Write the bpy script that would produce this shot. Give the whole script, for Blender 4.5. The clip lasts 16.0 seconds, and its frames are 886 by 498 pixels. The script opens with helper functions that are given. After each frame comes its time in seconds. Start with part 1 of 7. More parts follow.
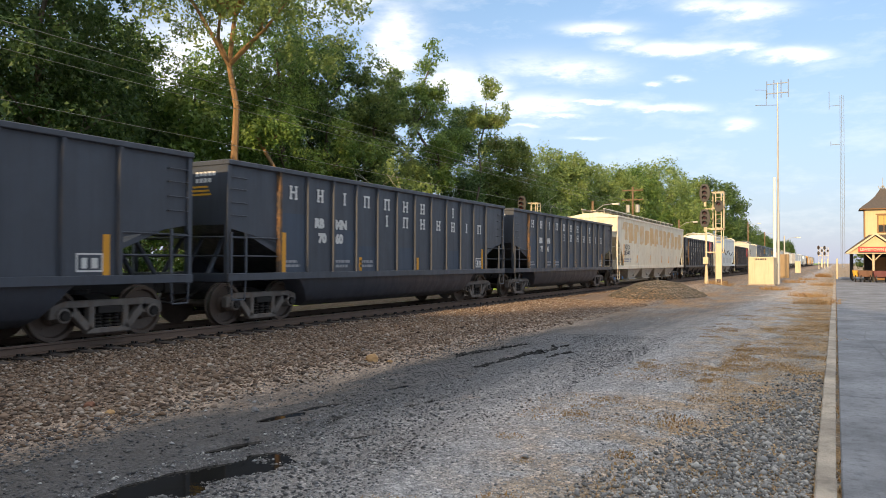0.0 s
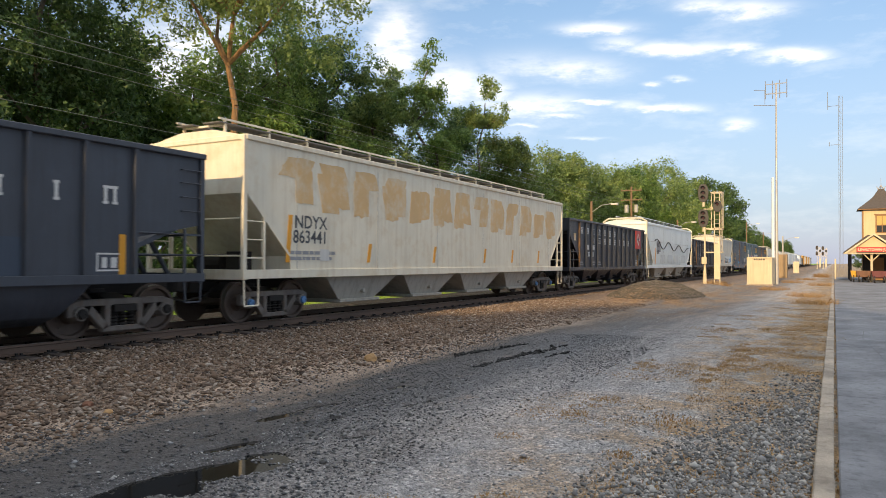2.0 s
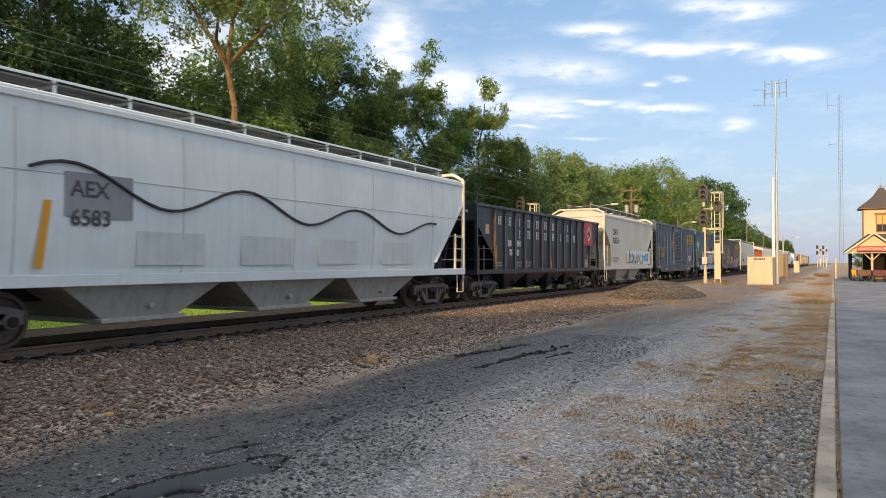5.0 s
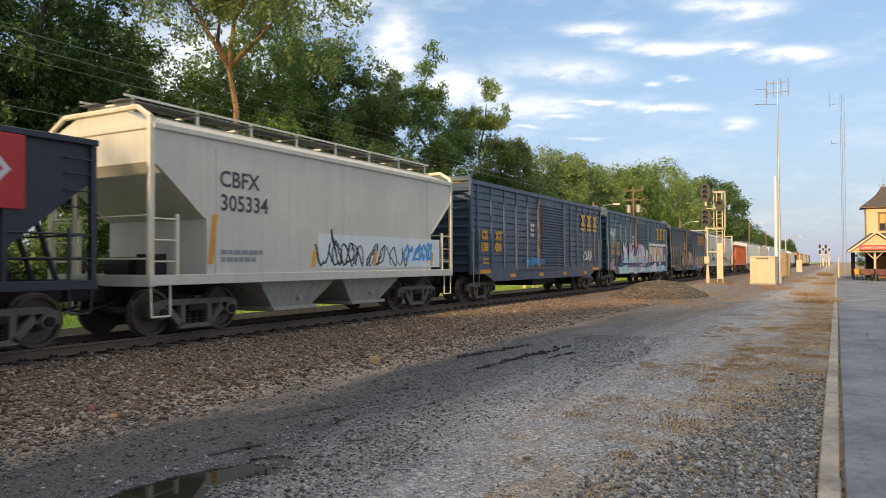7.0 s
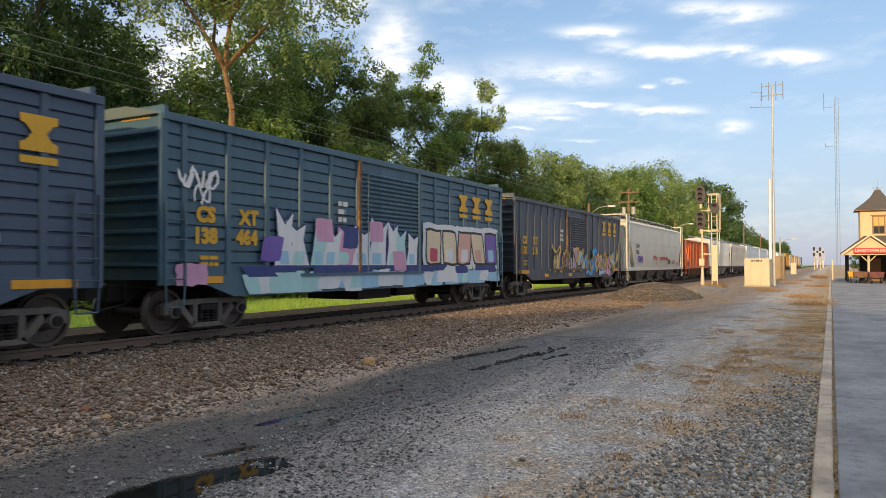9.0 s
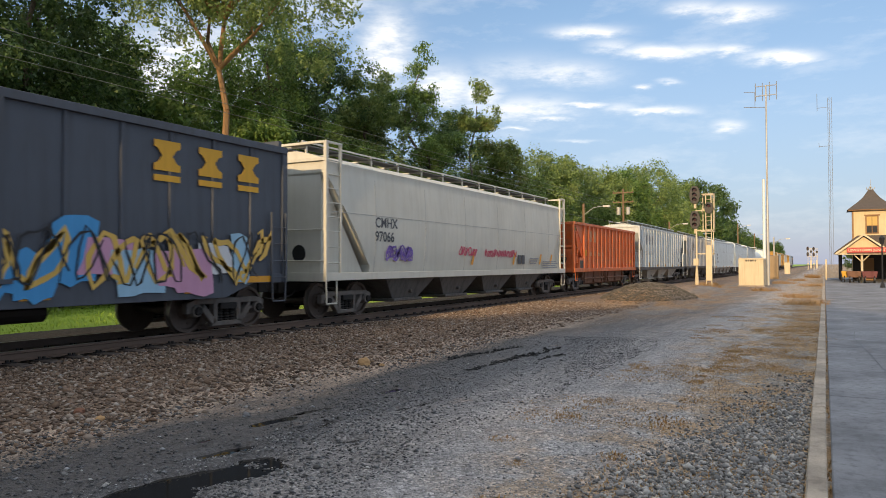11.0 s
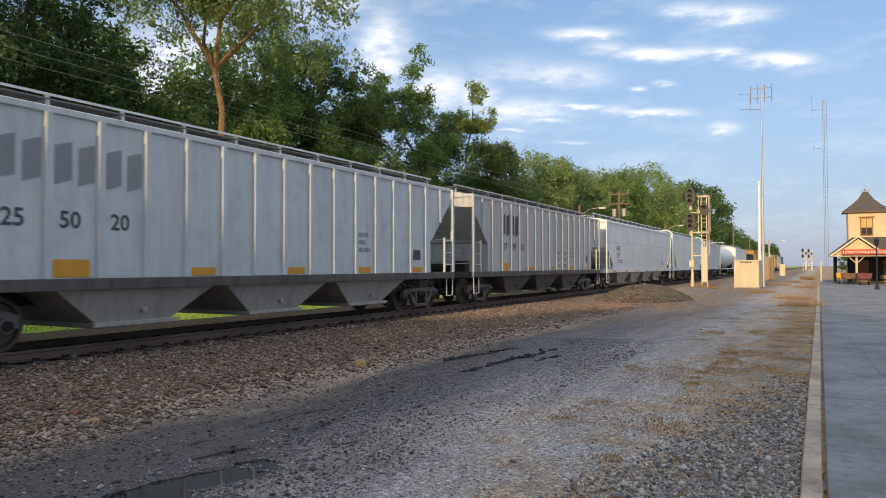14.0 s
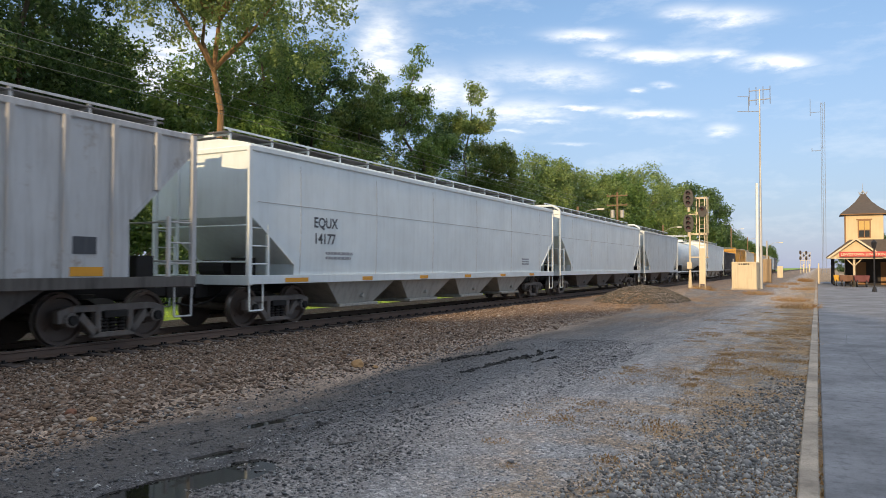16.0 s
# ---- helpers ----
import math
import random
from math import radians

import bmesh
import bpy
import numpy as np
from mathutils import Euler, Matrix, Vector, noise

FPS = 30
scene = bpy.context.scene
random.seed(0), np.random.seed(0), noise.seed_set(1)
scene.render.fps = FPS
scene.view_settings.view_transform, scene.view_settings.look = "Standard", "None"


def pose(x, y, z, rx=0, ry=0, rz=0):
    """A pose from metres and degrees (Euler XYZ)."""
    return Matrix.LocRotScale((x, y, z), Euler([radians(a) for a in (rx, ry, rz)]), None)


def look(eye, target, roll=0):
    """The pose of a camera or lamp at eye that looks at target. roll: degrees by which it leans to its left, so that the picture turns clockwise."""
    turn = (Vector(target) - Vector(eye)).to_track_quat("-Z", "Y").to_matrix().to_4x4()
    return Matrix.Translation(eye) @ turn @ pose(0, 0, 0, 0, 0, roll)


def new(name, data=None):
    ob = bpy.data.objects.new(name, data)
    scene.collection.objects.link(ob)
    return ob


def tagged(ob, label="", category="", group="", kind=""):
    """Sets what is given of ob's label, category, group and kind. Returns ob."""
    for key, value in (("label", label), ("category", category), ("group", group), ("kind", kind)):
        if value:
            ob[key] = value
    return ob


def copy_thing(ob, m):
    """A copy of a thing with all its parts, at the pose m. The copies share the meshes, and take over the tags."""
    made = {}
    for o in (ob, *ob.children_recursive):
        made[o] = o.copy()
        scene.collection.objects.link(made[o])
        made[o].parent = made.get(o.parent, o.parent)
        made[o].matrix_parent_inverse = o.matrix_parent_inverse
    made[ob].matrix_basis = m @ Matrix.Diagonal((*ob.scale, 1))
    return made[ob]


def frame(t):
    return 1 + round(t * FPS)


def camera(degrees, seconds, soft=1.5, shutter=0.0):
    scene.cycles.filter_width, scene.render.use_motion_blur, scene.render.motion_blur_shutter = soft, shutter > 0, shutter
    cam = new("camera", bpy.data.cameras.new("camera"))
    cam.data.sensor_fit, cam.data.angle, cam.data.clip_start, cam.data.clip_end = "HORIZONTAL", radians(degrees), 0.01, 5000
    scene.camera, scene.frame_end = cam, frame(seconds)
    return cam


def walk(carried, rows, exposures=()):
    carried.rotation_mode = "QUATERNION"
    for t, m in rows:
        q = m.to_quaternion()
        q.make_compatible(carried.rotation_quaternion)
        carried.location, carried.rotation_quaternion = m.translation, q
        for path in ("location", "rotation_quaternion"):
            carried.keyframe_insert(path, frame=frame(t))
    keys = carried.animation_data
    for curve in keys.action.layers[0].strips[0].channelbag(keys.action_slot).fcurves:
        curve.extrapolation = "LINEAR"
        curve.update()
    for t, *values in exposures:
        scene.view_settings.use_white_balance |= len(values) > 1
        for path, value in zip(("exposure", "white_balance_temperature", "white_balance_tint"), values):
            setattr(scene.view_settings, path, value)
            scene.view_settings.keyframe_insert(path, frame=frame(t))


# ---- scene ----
cam = camera(63.5, 16.0, soft=0.8, shutter=0.12)
EYE = (0.0, 0.0, 1.65)
# seconds, tilt, lean, turn (degrees)
TURNS = (
    (0, 91.027, -0.169, 28.724),
    (0.5, 91.013, -0.103, 28.669),
    (1, 91.024, -0.120, 28.604),
    (1.5, 91.030, -0.180, 28.627),
    (2, 91.012, -0.229, 28.619),
    (2.5, 91.046, -0.096, 28.584),
    (3, 91.037, -0.124, 28.541),
    (3.5, 91.063, -0.101, 28.511),
    (4, 91.069, -0.044, 28.535),
    (6.5, 91.155, 0.161, 28.815),
    (7, 91.152, 0.251, 28.815),
    (7.5, 91.152, 0.217, 28.778),
    (8, 91.188, 0.153, 28.662),
    (8.5, 91.216, 0.013, 28.544),
    (9, 91.256, 0.070, 28.443),
    (11.5, 91.239, 0.098, 27.947),
    (12, 91.190, 0.006, 27.904),
    (12.5, 91.214, 0.057, 27.846),
    (13, 91.244, 0.067, 27.822),
    (13.5, 91.317, -0.004, 27.765),
    (14, 91.398, 0.119, 27.726),
    (14.5, 91.461, 0.087, 27.700),
    (15, 91.509, 0.059, 27.634),
    (15.5, 91.475, -0.076, 27.600),
    (16, 91.443, -0.112, 27.575),
)
# seconds, stops, kelvin of the film camera's own adjustment
GAINS = ((0, 0.27, 7400), (2.0, 0.13, 7400), (3.0, -0.05, 7150), (4.0, 0.0, 7150), (6.5, 0.05, 7400), (9.0, 0.05, 7400), (11.5, -0.1, 7200), (12.5, -0.2, 7200), (13.5, -0.2, 7000), (14.5, -0.05, 6850), (16, -0.05, 6850))
walk(cam, [(t, pose(*EYE, rx, ry, rz)) for t, rx, ry, rz in TURNS], [(t, 1.3 + g, k - 60, 8) for t, g, k in GAINS])

# world, sun, exposure
SUN_ELEV, SUN_TURN = 16.0, -2.0        # height above the horizon; light travels this far to the right of the line
world = bpy.data.worlds.new("sky")
scene.world = world
world.use_nodes = True


# clouds: bearing right of the line, height, half width, half height (degrees), weight
CLOUDS = ((-2.6, 14.7, 2.0, 0.42, 1.5), (-5.9, 15.6, 1.1, 0.35, 1.0), (-16.6, 17.8, 2.3, 0.4, 1.0), (-11.2, 16.0, 2.6, 0.42, 1.15), (-8.0, 15.9, 2.0, 0.4, 0.6), (-14.9, 16.6, 1.6, 0.5, 0.65),
          (-11.4, 11.7, 2.3, 0.25, 1.05), (-13.9, 12.0, 1.2, 0.4, 0.6), (-16.9, 12.4, 1.9, 0.17, 1.25), (-19.4, 11.4, 1.5, 0.17, 1.1), (-21.2, 12.3, 3.2, 0.8, 0.85), (-18.6, 14.9, 3.4, 0.8, 0.7),
          (-6.2, 10.2, 0.9, 0.4, 0.8), (-10.7, 13.7, 0.7, 0.2, 0.85), (-12.6, 13.5, 0.6, 0.17, 0.85), (-5.6, 18.2, 2.4, 0.55, 0.9), (-8.5, 18.8, 2.0, 0.5, 0.7), (-32.5, 16.8, 1.9, 2.6, 1.0), (-24.9, 13.4, 1.6, 1.2, 0.95),
          (-28.0, 14.0, 2.4, 1.4, 0.9), (-22.1, 10.8, 1.0, 0.16, 0.85), (-17.5, 9.6, 1.4, 0.14, 0.5), (-48.0, 14.0, 6.0, 4.0, 0.9), (-21.5, 15.2, 4.0, 1.0, 0.4), (-38.0, 20.0, 5.0, 2.0, 0.6))


def sky():
    nt = world.node_tree
    nt.nodes.clear()
    N = nt.nodes.new
    L = nt.links.new

    def op(kind, a, b=0.0, clamp=False):
        m = N("ShaderNodeMath")
        m.operation, m.use_clamp = kind, clamp
        for sock, val in zip(m.inputs, (a, b)):
            if isinstance(val, (int, float)):
                sock.default_value = val
            else:
                L(val, sock)
        return m.outputs[0]
    out, bg, tex = N("ShaderNodeOutputWorld"), N("ShaderNodeBackground"), N("ShaderNodeTexSky")
    tex.sky_type, tex.sun_disc = "NISHITA", False
    tex.sun_elevation, tex.sun_rotation = radians(SUN_ELEV), radians(180 + SUN_TURN)
    tex.altitude, tex.air_density, tex.dust_density, tex.ozone_density = 100, 1.0, 0.3, 3.0
    way = N("ShaderNodeTexCoord").outputs["Generated"]
    sep = N("ShaderNodeSeparateXYZ")
    L(way, sep.inputs[0])
    rough, wisp = N("ShaderNodeTexNoise"), N("ShaderNodeTexNoise")
    mp = N("ShaderNodeMapping")
    mp.inputs["Scale"].default_value = (1, 1, 3.2)
    L(way, mp.inputs[0])
    for n, sc in ((rough, 9.0), (wisp, 26.0)):
        n.inputs["Scale"].default_value, n.inputs["Detail"].default_value, n.inputs["Roughness"].default_value = sc, 8, 0.62
        L(mp.outputs[0], n.inputs["Vector"])
    bearing, height = op("ARCTAN2", sep.outputs[0], sep.outputs[1]), op("ARCSINE", sep.outputs[2])
    bearing = op("ADD", bearing, op("MULTIPLY", op("SUBTRACT", rough.outputs[0], 0.5), 0.035))
    height = op("ADD", height, op("MULTIPLY", op("SUBTRACT", wisp.outputs[0], 0.5), 0.018))
    total = None
    for b, h, w, t, k in CLOUDS:
        u = op("DIVIDE", op("SUBTRACT", bearing, radians(b)), radians(w))
        v = op("DIVIDE", op("SUBTRACT", op("SUBTRACT", height, radians(h)), op("MULTIPLY", u, radians(-0.0042 * w * (b + 28.7)))), radians(t))
        d = op("MULTIPLY", op("EXPONENT", op("MULTIPLY", op("ADD", op("MULTIPLY", u, u), op("MULTIPLY", v, v)), -0.9)), k)
        total = d if total is None else op("MAXIMUM", total, d)
    # thin veil over all the sky
    veil = op("MULTIPLY", op("SUBTRACT", rough.outputs[0], 0.5), 0.9, True)
    cover = op("MULTIPLY", total, op("ADD", op("MULTIPLY", wisp.outputs[0], 2.7), -0.55), True)
    cover = op("MAXIMUM", cover, veil)
    # broken cloud added overhead, above the view, to brighten the shade below
    rise = N("ShaderNodeMapRange")
    rise.interpolation_type = "SMOOTHSTEP"
    rise.inputs[1].default_value, rise.inputs[2].default_value = 0.34, 0.62
    L(sep.outputs[2], rise.inputs[0])
    cover = op("MAXIMUM", cover, op("MULTIPLY", op("MULTIPLY", op("SUBTRACT", rough.outputs[0], 0.23), 2.3, True), op("MULTIPLY", rise.outputs[0], 0.9)))
    low = N("ShaderNodeMapRange")
    low.inputs[1].default_value, low.inputs[2].default_value, low.inputs[3].default_value, low.inputs[4].default_value = 0.0, 0.34, 0.9, 0.15
    L(sep.outputs[2], low.inputs[0])
    haze, mx = N("ShaderNodeMix"), N("ShaderNodeMix")
    haze.data_type = mx.data_type = "RGBA"
    L(low.outputs[0], haze.inputs[0])
    L(tex.outputs[0], haze.inputs[6])
    haze.inputs[7].default_value = (2.05, 2.4, 3.8, 1)
    L(op("MULTIPLY", cover, 0.95), mx.inputs[0])
    L(haze.outputs[2], mx.inputs[6])
    mx.inputs[7].default_value = (6.9, 7.0, 7.4, 1)
    bg.inputs[1].default_value = 0.075
    L(mx.outputs[2], bg.inputs[0])
    L(bg.outputs[0], out.inputs[0])


sky()
sun = new("sun", bpy.data.lights.new("sun", "SUN"))
sun.data.energy, sun.data.angle, sun.data.color = 1.6, radians(0.6), (1.0, 0.74, 0.46)
sun.matrix_world = look((0, 0, 60), (60 * math.sin(radians(SUN_TURN)), 60 * math.cos(radians(SUN_TURN)), 60 - 60 * math.tan(radians(SUN_ELEV))))


# ---- materials ----
def nodes_of(name):
    m = bpy.data.materials.new(name)
    m.use_nodes = True
    nt = m.node_tree
    return m, nt, nt.nodes["Principled BSDF"], nt.nodes.new, nt.links.new


def noise_node(N, L, vec, scale, detail=6, rough=0.6, stretch=None):
    if stretch:
        mp = N("ShaderNodeMapping")
        mp.inputs["Scale"].default_value = stretch
        L(vec, mp.inputs[0])
        vec = mp.outputs[0]
    n = N("ShaderNodeTexNoise")
    n.inputs["Scale"].default_value, n.inputs["Detail"].default_value, n.inputs["Roughness"].default_value = scale, detail, rough
    L(vec, n.inputs["Vector"])
    return n.outputs["Fac"]


def ramp(N, L, fac, stops):
    r = N("ShaderNodeValToRGB")
    while len(r.color_ramp.elements) < len(stops):
        r.color_ramp.elements.new(0.5)
    for e, (p, c) in zip(r.color_ramp.elements, stops):
        e.position, e.color = p, (*c, 1) if len(c) == 3 else c
    L(fac, r.inputs[0])
    return r.outputs[0]


def grey(v):
    return (v, v, v)


def mix(N, L, fac, a, b, mode="MIX"):
    m = N("ShaderNodeMix")
    m.data_type, m.blend_type = "RGBA", mode
    for sock, val in ((m.inputs[0], fac), (m.inputs[6], a), (m.inputs[7], b)):
        if isinstance(val, (int, float)):
            sock.default_value = val
        elif isinstance(val, tuple):
            sock.default_value = (*val, 1)
        else:
            L(val, sock)
    return m.outputs[2]


def math_node(N, L, op, a, b=0.0):
    m = N("ShaderNodeMath")
    m.operation = op
    for sock, val in ((m.inputs[0], a), (m.inputs[1], b)):
        if isinstance(val, (int, float)):
            sock.default_value = val
        else:
            L(val, sock)
    return m.outputs[0]


def relief(N, L, bsdf, height, strength, dist):
    b = N("ShaderNodeBump")
    b.inputs["Strength"].default_value, b.inputs["Distance"].default_value = strength, dist
    L(height, b.inputs["Height"])
    L(b.outputs[0], bsdf.inputs["Normal"])


def painted(name, c, rough=0.5, metal=0.0, stain=(0.06, 0.045, 0.03), streak=0.5, blotch=None, blotch_at=(0.5, 0.62), bump=0.15):
    """Weathered paint: slow fading, running streaks of dirt, blotches of rust or primer, fine grain."""
    m, nt, b, N, L = nodes_of(name)
    co = N("ShaderNodeTexCoord").outputs["Object"]
    slow = noise_node(N, L, co, 0.9, 5)
    fine = noise_node(N, L, co, 38, 4)
    runs = noise_node(N, L, co, 1.0, 7, 0.7, (5.5, 5.5, 0.45))
    base = mix(N, L, slow, tuple(x * 0.82 for x in c), tuple(min(1, x * 1.15) for x in c))
    if blotch:
        spots = noise_node(N, L, co, 1.7, 9, 0.68)
        base = mix(N, L, ramp(N, L, spots, [(blotch_at[0], grey(0)), (blotch_at[1], grey(1))]), base, blotch)
    dirt = math_node(N, L, "MULTIPLY", ramp(N, L, runs, [(0.46, grey(0)), (0.78, grey(1))]), streak)
    base = mix(N, L, dirt, base, stain)
    L(base, b.inputs["Base Color"])
    L(ramp(N, L, runs, [(0.3, grey(max(0.05, rough - 0.12))), (0.75, grey(min(1, rough + 0.25)))]), b.inputs["Roughness"])
    b.inputs["Metallic"].default_value = metal
    relief(N, L, b, math_node(N, L, "ADD", fine, slow), bump, 0.01)
    return m


def plain(name, c, rough=0.6, metal=0.0, var=0.15, scale=14):
    m, nt, b, N, L = nodes_of(name)
    co = N("ShaderNodeTexCoord").outputs["Object"]
    n = noise_node(N, L, co, scale, 6)
    L(mix(N, L, n, tuple(x * (1 - var) for x in c), tuple(min(1, x * (1 + var)) for x in c)), b.inputs["Base Color"])
    b.inputs["Roughness"].default_value, b.inputs["Metallic"].default_value = rough, metal
    relief(N, L, b, n, 0.2, 0.01)
    return m


def leafy(name, dark, light, turn):
    """Leaves: colour varies from leaf to leaf, from clump to clump and from tree to tree; some light passes through."""
    m, nt, b, N, L = nodes_of(name)
    geo, info = N("ShaderNodeNewGeometry"), N("ShaderNodeObjectInfo")
    big = noise_node(N, L, N("ShaderNodeTexCoord").outputs["Object"], 0.28, 3)
    c = mix(N, L, geo.outputs["Random Per Island"], dark, light)
    c = mix(N, L, ramp(N, L, big, [(0.56, grey(0)), (0.8, grey(0.7))]), c, turn)
    c = mix(N, L, math_node(N, L, "MULTIPLY", info.outputs["Random"], 0.35), c, tuple(x * 0.55 for x in dark))
    L(c, b.inputs["Base Color"])
    b.inputs["Roughness"].default_value = 0.55
    tr, ad = N("ShaderNodeBsdfTranslucent"), N("ShaderNodeMixShader")
    L(c, tr.inputs[0])
    ad.inputs[0].default_value = 0.42
    L(b.outputs[0], ad.inputs[1]), L(tr.outputs[0], ad.inputs[2])
    L(ad.outputs[0], nt.nodes["Material Output"].inputs[0])
    return m


def bark(name, a, c):
    m, nt, b, N, L = nodes_of(name)
    co = N("ShaderNodeTexCoord").outputs["Object"]
    n = noise_node(N, L, co, 5, 8, 0.7, (3, 3, 0.6))
    L(mix(N, L, n, a, c), b.inputs["Base Color"])
    b.inputs["Roughness"].default_value = 0.9
    relief(N, L, b, n, 0.8, 0.05)
    return m


def stones(name, tones, rough=0.85):
    m, nt, b, N, L = nodes_of(name)
    geo = N("ShaderNodeNewGeometry")
    co = N("ShaderNodeTexCoord").outputs["Object"]
    n = len(tones) - 1
    c = ramp(N, L, geo.outputs["Random Per Island"], [(i / n, t) for i, t in enumerate(tones)])
    c = mix(N, L, 0.5, c, ramp(N, L, noise_node(N, L, co, 30, 5), [(0.3, grey(0.55)), (0.7, grey(1.0))]), "MULTIPLY")
    L(c, b.inputs["Base Color"])
    b.inputs["Roughness"].default_value = rough
    return m


def ground_material():
    """Yard: brown ballast by the track, train shade painted dark under and beyond it, a strip of packed dirt, wet
    hollows, grey gravel road, weeds' soil; grass beyond the track.
    """
    m, nt, b, N, L = nodes_of("yard_ground")
    co = N("ShaderNodeTexCoord").outputs["Object"]
    sep = N("ShaderNodeSeparateXYZ")
    L(co, sep.inputs[0])
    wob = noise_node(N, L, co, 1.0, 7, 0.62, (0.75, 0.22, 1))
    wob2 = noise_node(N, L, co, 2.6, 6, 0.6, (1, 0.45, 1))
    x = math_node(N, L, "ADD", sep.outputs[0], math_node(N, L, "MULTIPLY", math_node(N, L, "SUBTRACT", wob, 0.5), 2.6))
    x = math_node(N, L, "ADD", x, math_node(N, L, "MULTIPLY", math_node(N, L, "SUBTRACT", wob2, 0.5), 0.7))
    vor = N("ShaderNodeTexVoronoi")
    vor.inputs["Scale"].default_value = 30
    L(co, vor.inputs["Vector"])
    vor2 = N("ShaderNodeTexVoronoi")
    vor2.inputs["Scale"].default_value = 85
    L(co, vor2.inputs["Vector"])
    sepc = N("ShaderNodeSeparateColor")
    L(vor.outputs["Color"], sepc.inputs[0])
    sepd = N("ShaderNodeSeparateColor")
    L(vor2.outputs["Color"], sepd.inputs[0])
    pebble = ramp(N, L, sepc.outputs[0], [(0, grey(0.3)), (0.55, grey(0.9)), (0.9, grey(1.6)), (1, grey(2.6))])
    pebble2 = ramp(N, L, sepd.outputs[0], [(0, grey(0.35)), (0.6, grey(1.0)), (1, grey(2.0))])
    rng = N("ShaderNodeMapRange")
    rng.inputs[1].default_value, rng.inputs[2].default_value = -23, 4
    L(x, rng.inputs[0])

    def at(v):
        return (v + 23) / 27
    # first three stops: shade under and beyond the train, put into the colour
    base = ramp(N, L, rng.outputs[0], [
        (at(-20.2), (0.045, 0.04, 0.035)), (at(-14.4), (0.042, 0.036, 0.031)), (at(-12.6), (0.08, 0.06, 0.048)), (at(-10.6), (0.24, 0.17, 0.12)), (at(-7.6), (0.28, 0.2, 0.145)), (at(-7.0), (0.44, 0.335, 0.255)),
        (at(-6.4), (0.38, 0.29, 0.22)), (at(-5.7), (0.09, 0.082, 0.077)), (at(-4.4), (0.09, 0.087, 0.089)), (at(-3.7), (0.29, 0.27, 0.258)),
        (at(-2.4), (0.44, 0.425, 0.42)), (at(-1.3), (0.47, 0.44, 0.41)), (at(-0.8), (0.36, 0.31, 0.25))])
    # beyond the wet stretch the road dries out to sandy brown
    far = ramp(N, L, math_node(N, L, "DIVIDE", sep.outputs[1], 100.0), [(0.15, grey(0)), (0.27, grey(1))])
    sand = mix(N, L, ramp(N, L, wob, [(0.42, grey(0)), (0.6, grey(1))]), (0.235, 0.21, 0.19), (0.31, 0.195, 0.105))
    lane = ramp(N, L, rng.outputs[0], [(at(-8.5), grey(0)), (at(-6.5), grey(1)), (at(-3.6), grey(0.75)), (at(-2.8), grey(0.15))])
    base = mix(N, L, math_node(N, L, "MULTIPLY", far, lane), base, sand)
    rust = ramp(N, L, noise_node(N, L, co, 1.1, 8, 0.7), [(0.6, grey(0)), (0.72, grey(0.7))])
    base = mix(N, L, rust, base, (0.263, 0.175, 0.114))
    dry = math_node(N, L, "MULTIPLY", ramp(N, L, noise_node(N, L, co, 1.3, 7, 0.65), [(0.43, grey(0)), (0.56, grey(0.85))]), ramp(N, L, rng.outputs[0], [(at(-2.9), grey(0)), (at(-1.7), grey(0.8)), (at(-0.6), grey(1.0))]))
    base = mix(N, L, dry, base, (0.46, 0.29, 0.135))
    # grass left of the track, far fields everywhere beyond
    lawn = math_node(N, L, "LESS_THAN", math_node(N, L, "ADD", sep.outputs[0], math_node(N, L, "MULTIPLY", wob2, 0.5)), -16.7)
    gcol = mix(N, L, wob2, (0.21, 0.34, 0.04), (0.33, 0.47, 0.06))
    rut = noise_node(N, L, co, 1.0, 8, 0.7, (3.2, 0.5, 1))
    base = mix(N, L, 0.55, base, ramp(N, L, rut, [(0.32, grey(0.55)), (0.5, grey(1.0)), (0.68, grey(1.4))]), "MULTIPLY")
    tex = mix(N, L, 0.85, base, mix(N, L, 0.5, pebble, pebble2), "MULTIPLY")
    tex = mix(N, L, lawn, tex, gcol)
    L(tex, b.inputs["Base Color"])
    wet = ramp(N, L, rng.outputs[0], [(at(-6.2), grey(0.9)), (at(-5.2), grey(0.48)), (at(-4.2), grey(0.45)), (at(-3.2), grey(0.85))])
    L(mix(N, L, far, wet, grey(0.9)), b.inputs["Roughness"])
    hgt = math_node(N, L, "ADD", math_node(N, L, "MULTIPLY", vor.outputs["Distance"], -0.7), math_node(N, L, "MULTIPLY", vor2.outputs["Distance"], -0.35))
    hgt = math_node(N, L, "ADD", hgt, wob2)
    relief(N, L, b, hgt, 0.9, 0.03)
    return m


def water_material():
    m, nt, b, N, L = nodes_of("puddle_water")
    b.inputs["Base Color"].default_value = (0.012, 0.011, 0.009, 1)
    b.inputs["Roughness"].default_value, b.inputs["IOR"].default_value = 0.03, 1.33
    relief(N, L, b, noise_node(N, L, N("ShaderNodeTexCoord").outputs["Object"], 6, 2), 0.02, 0.01)
    return m


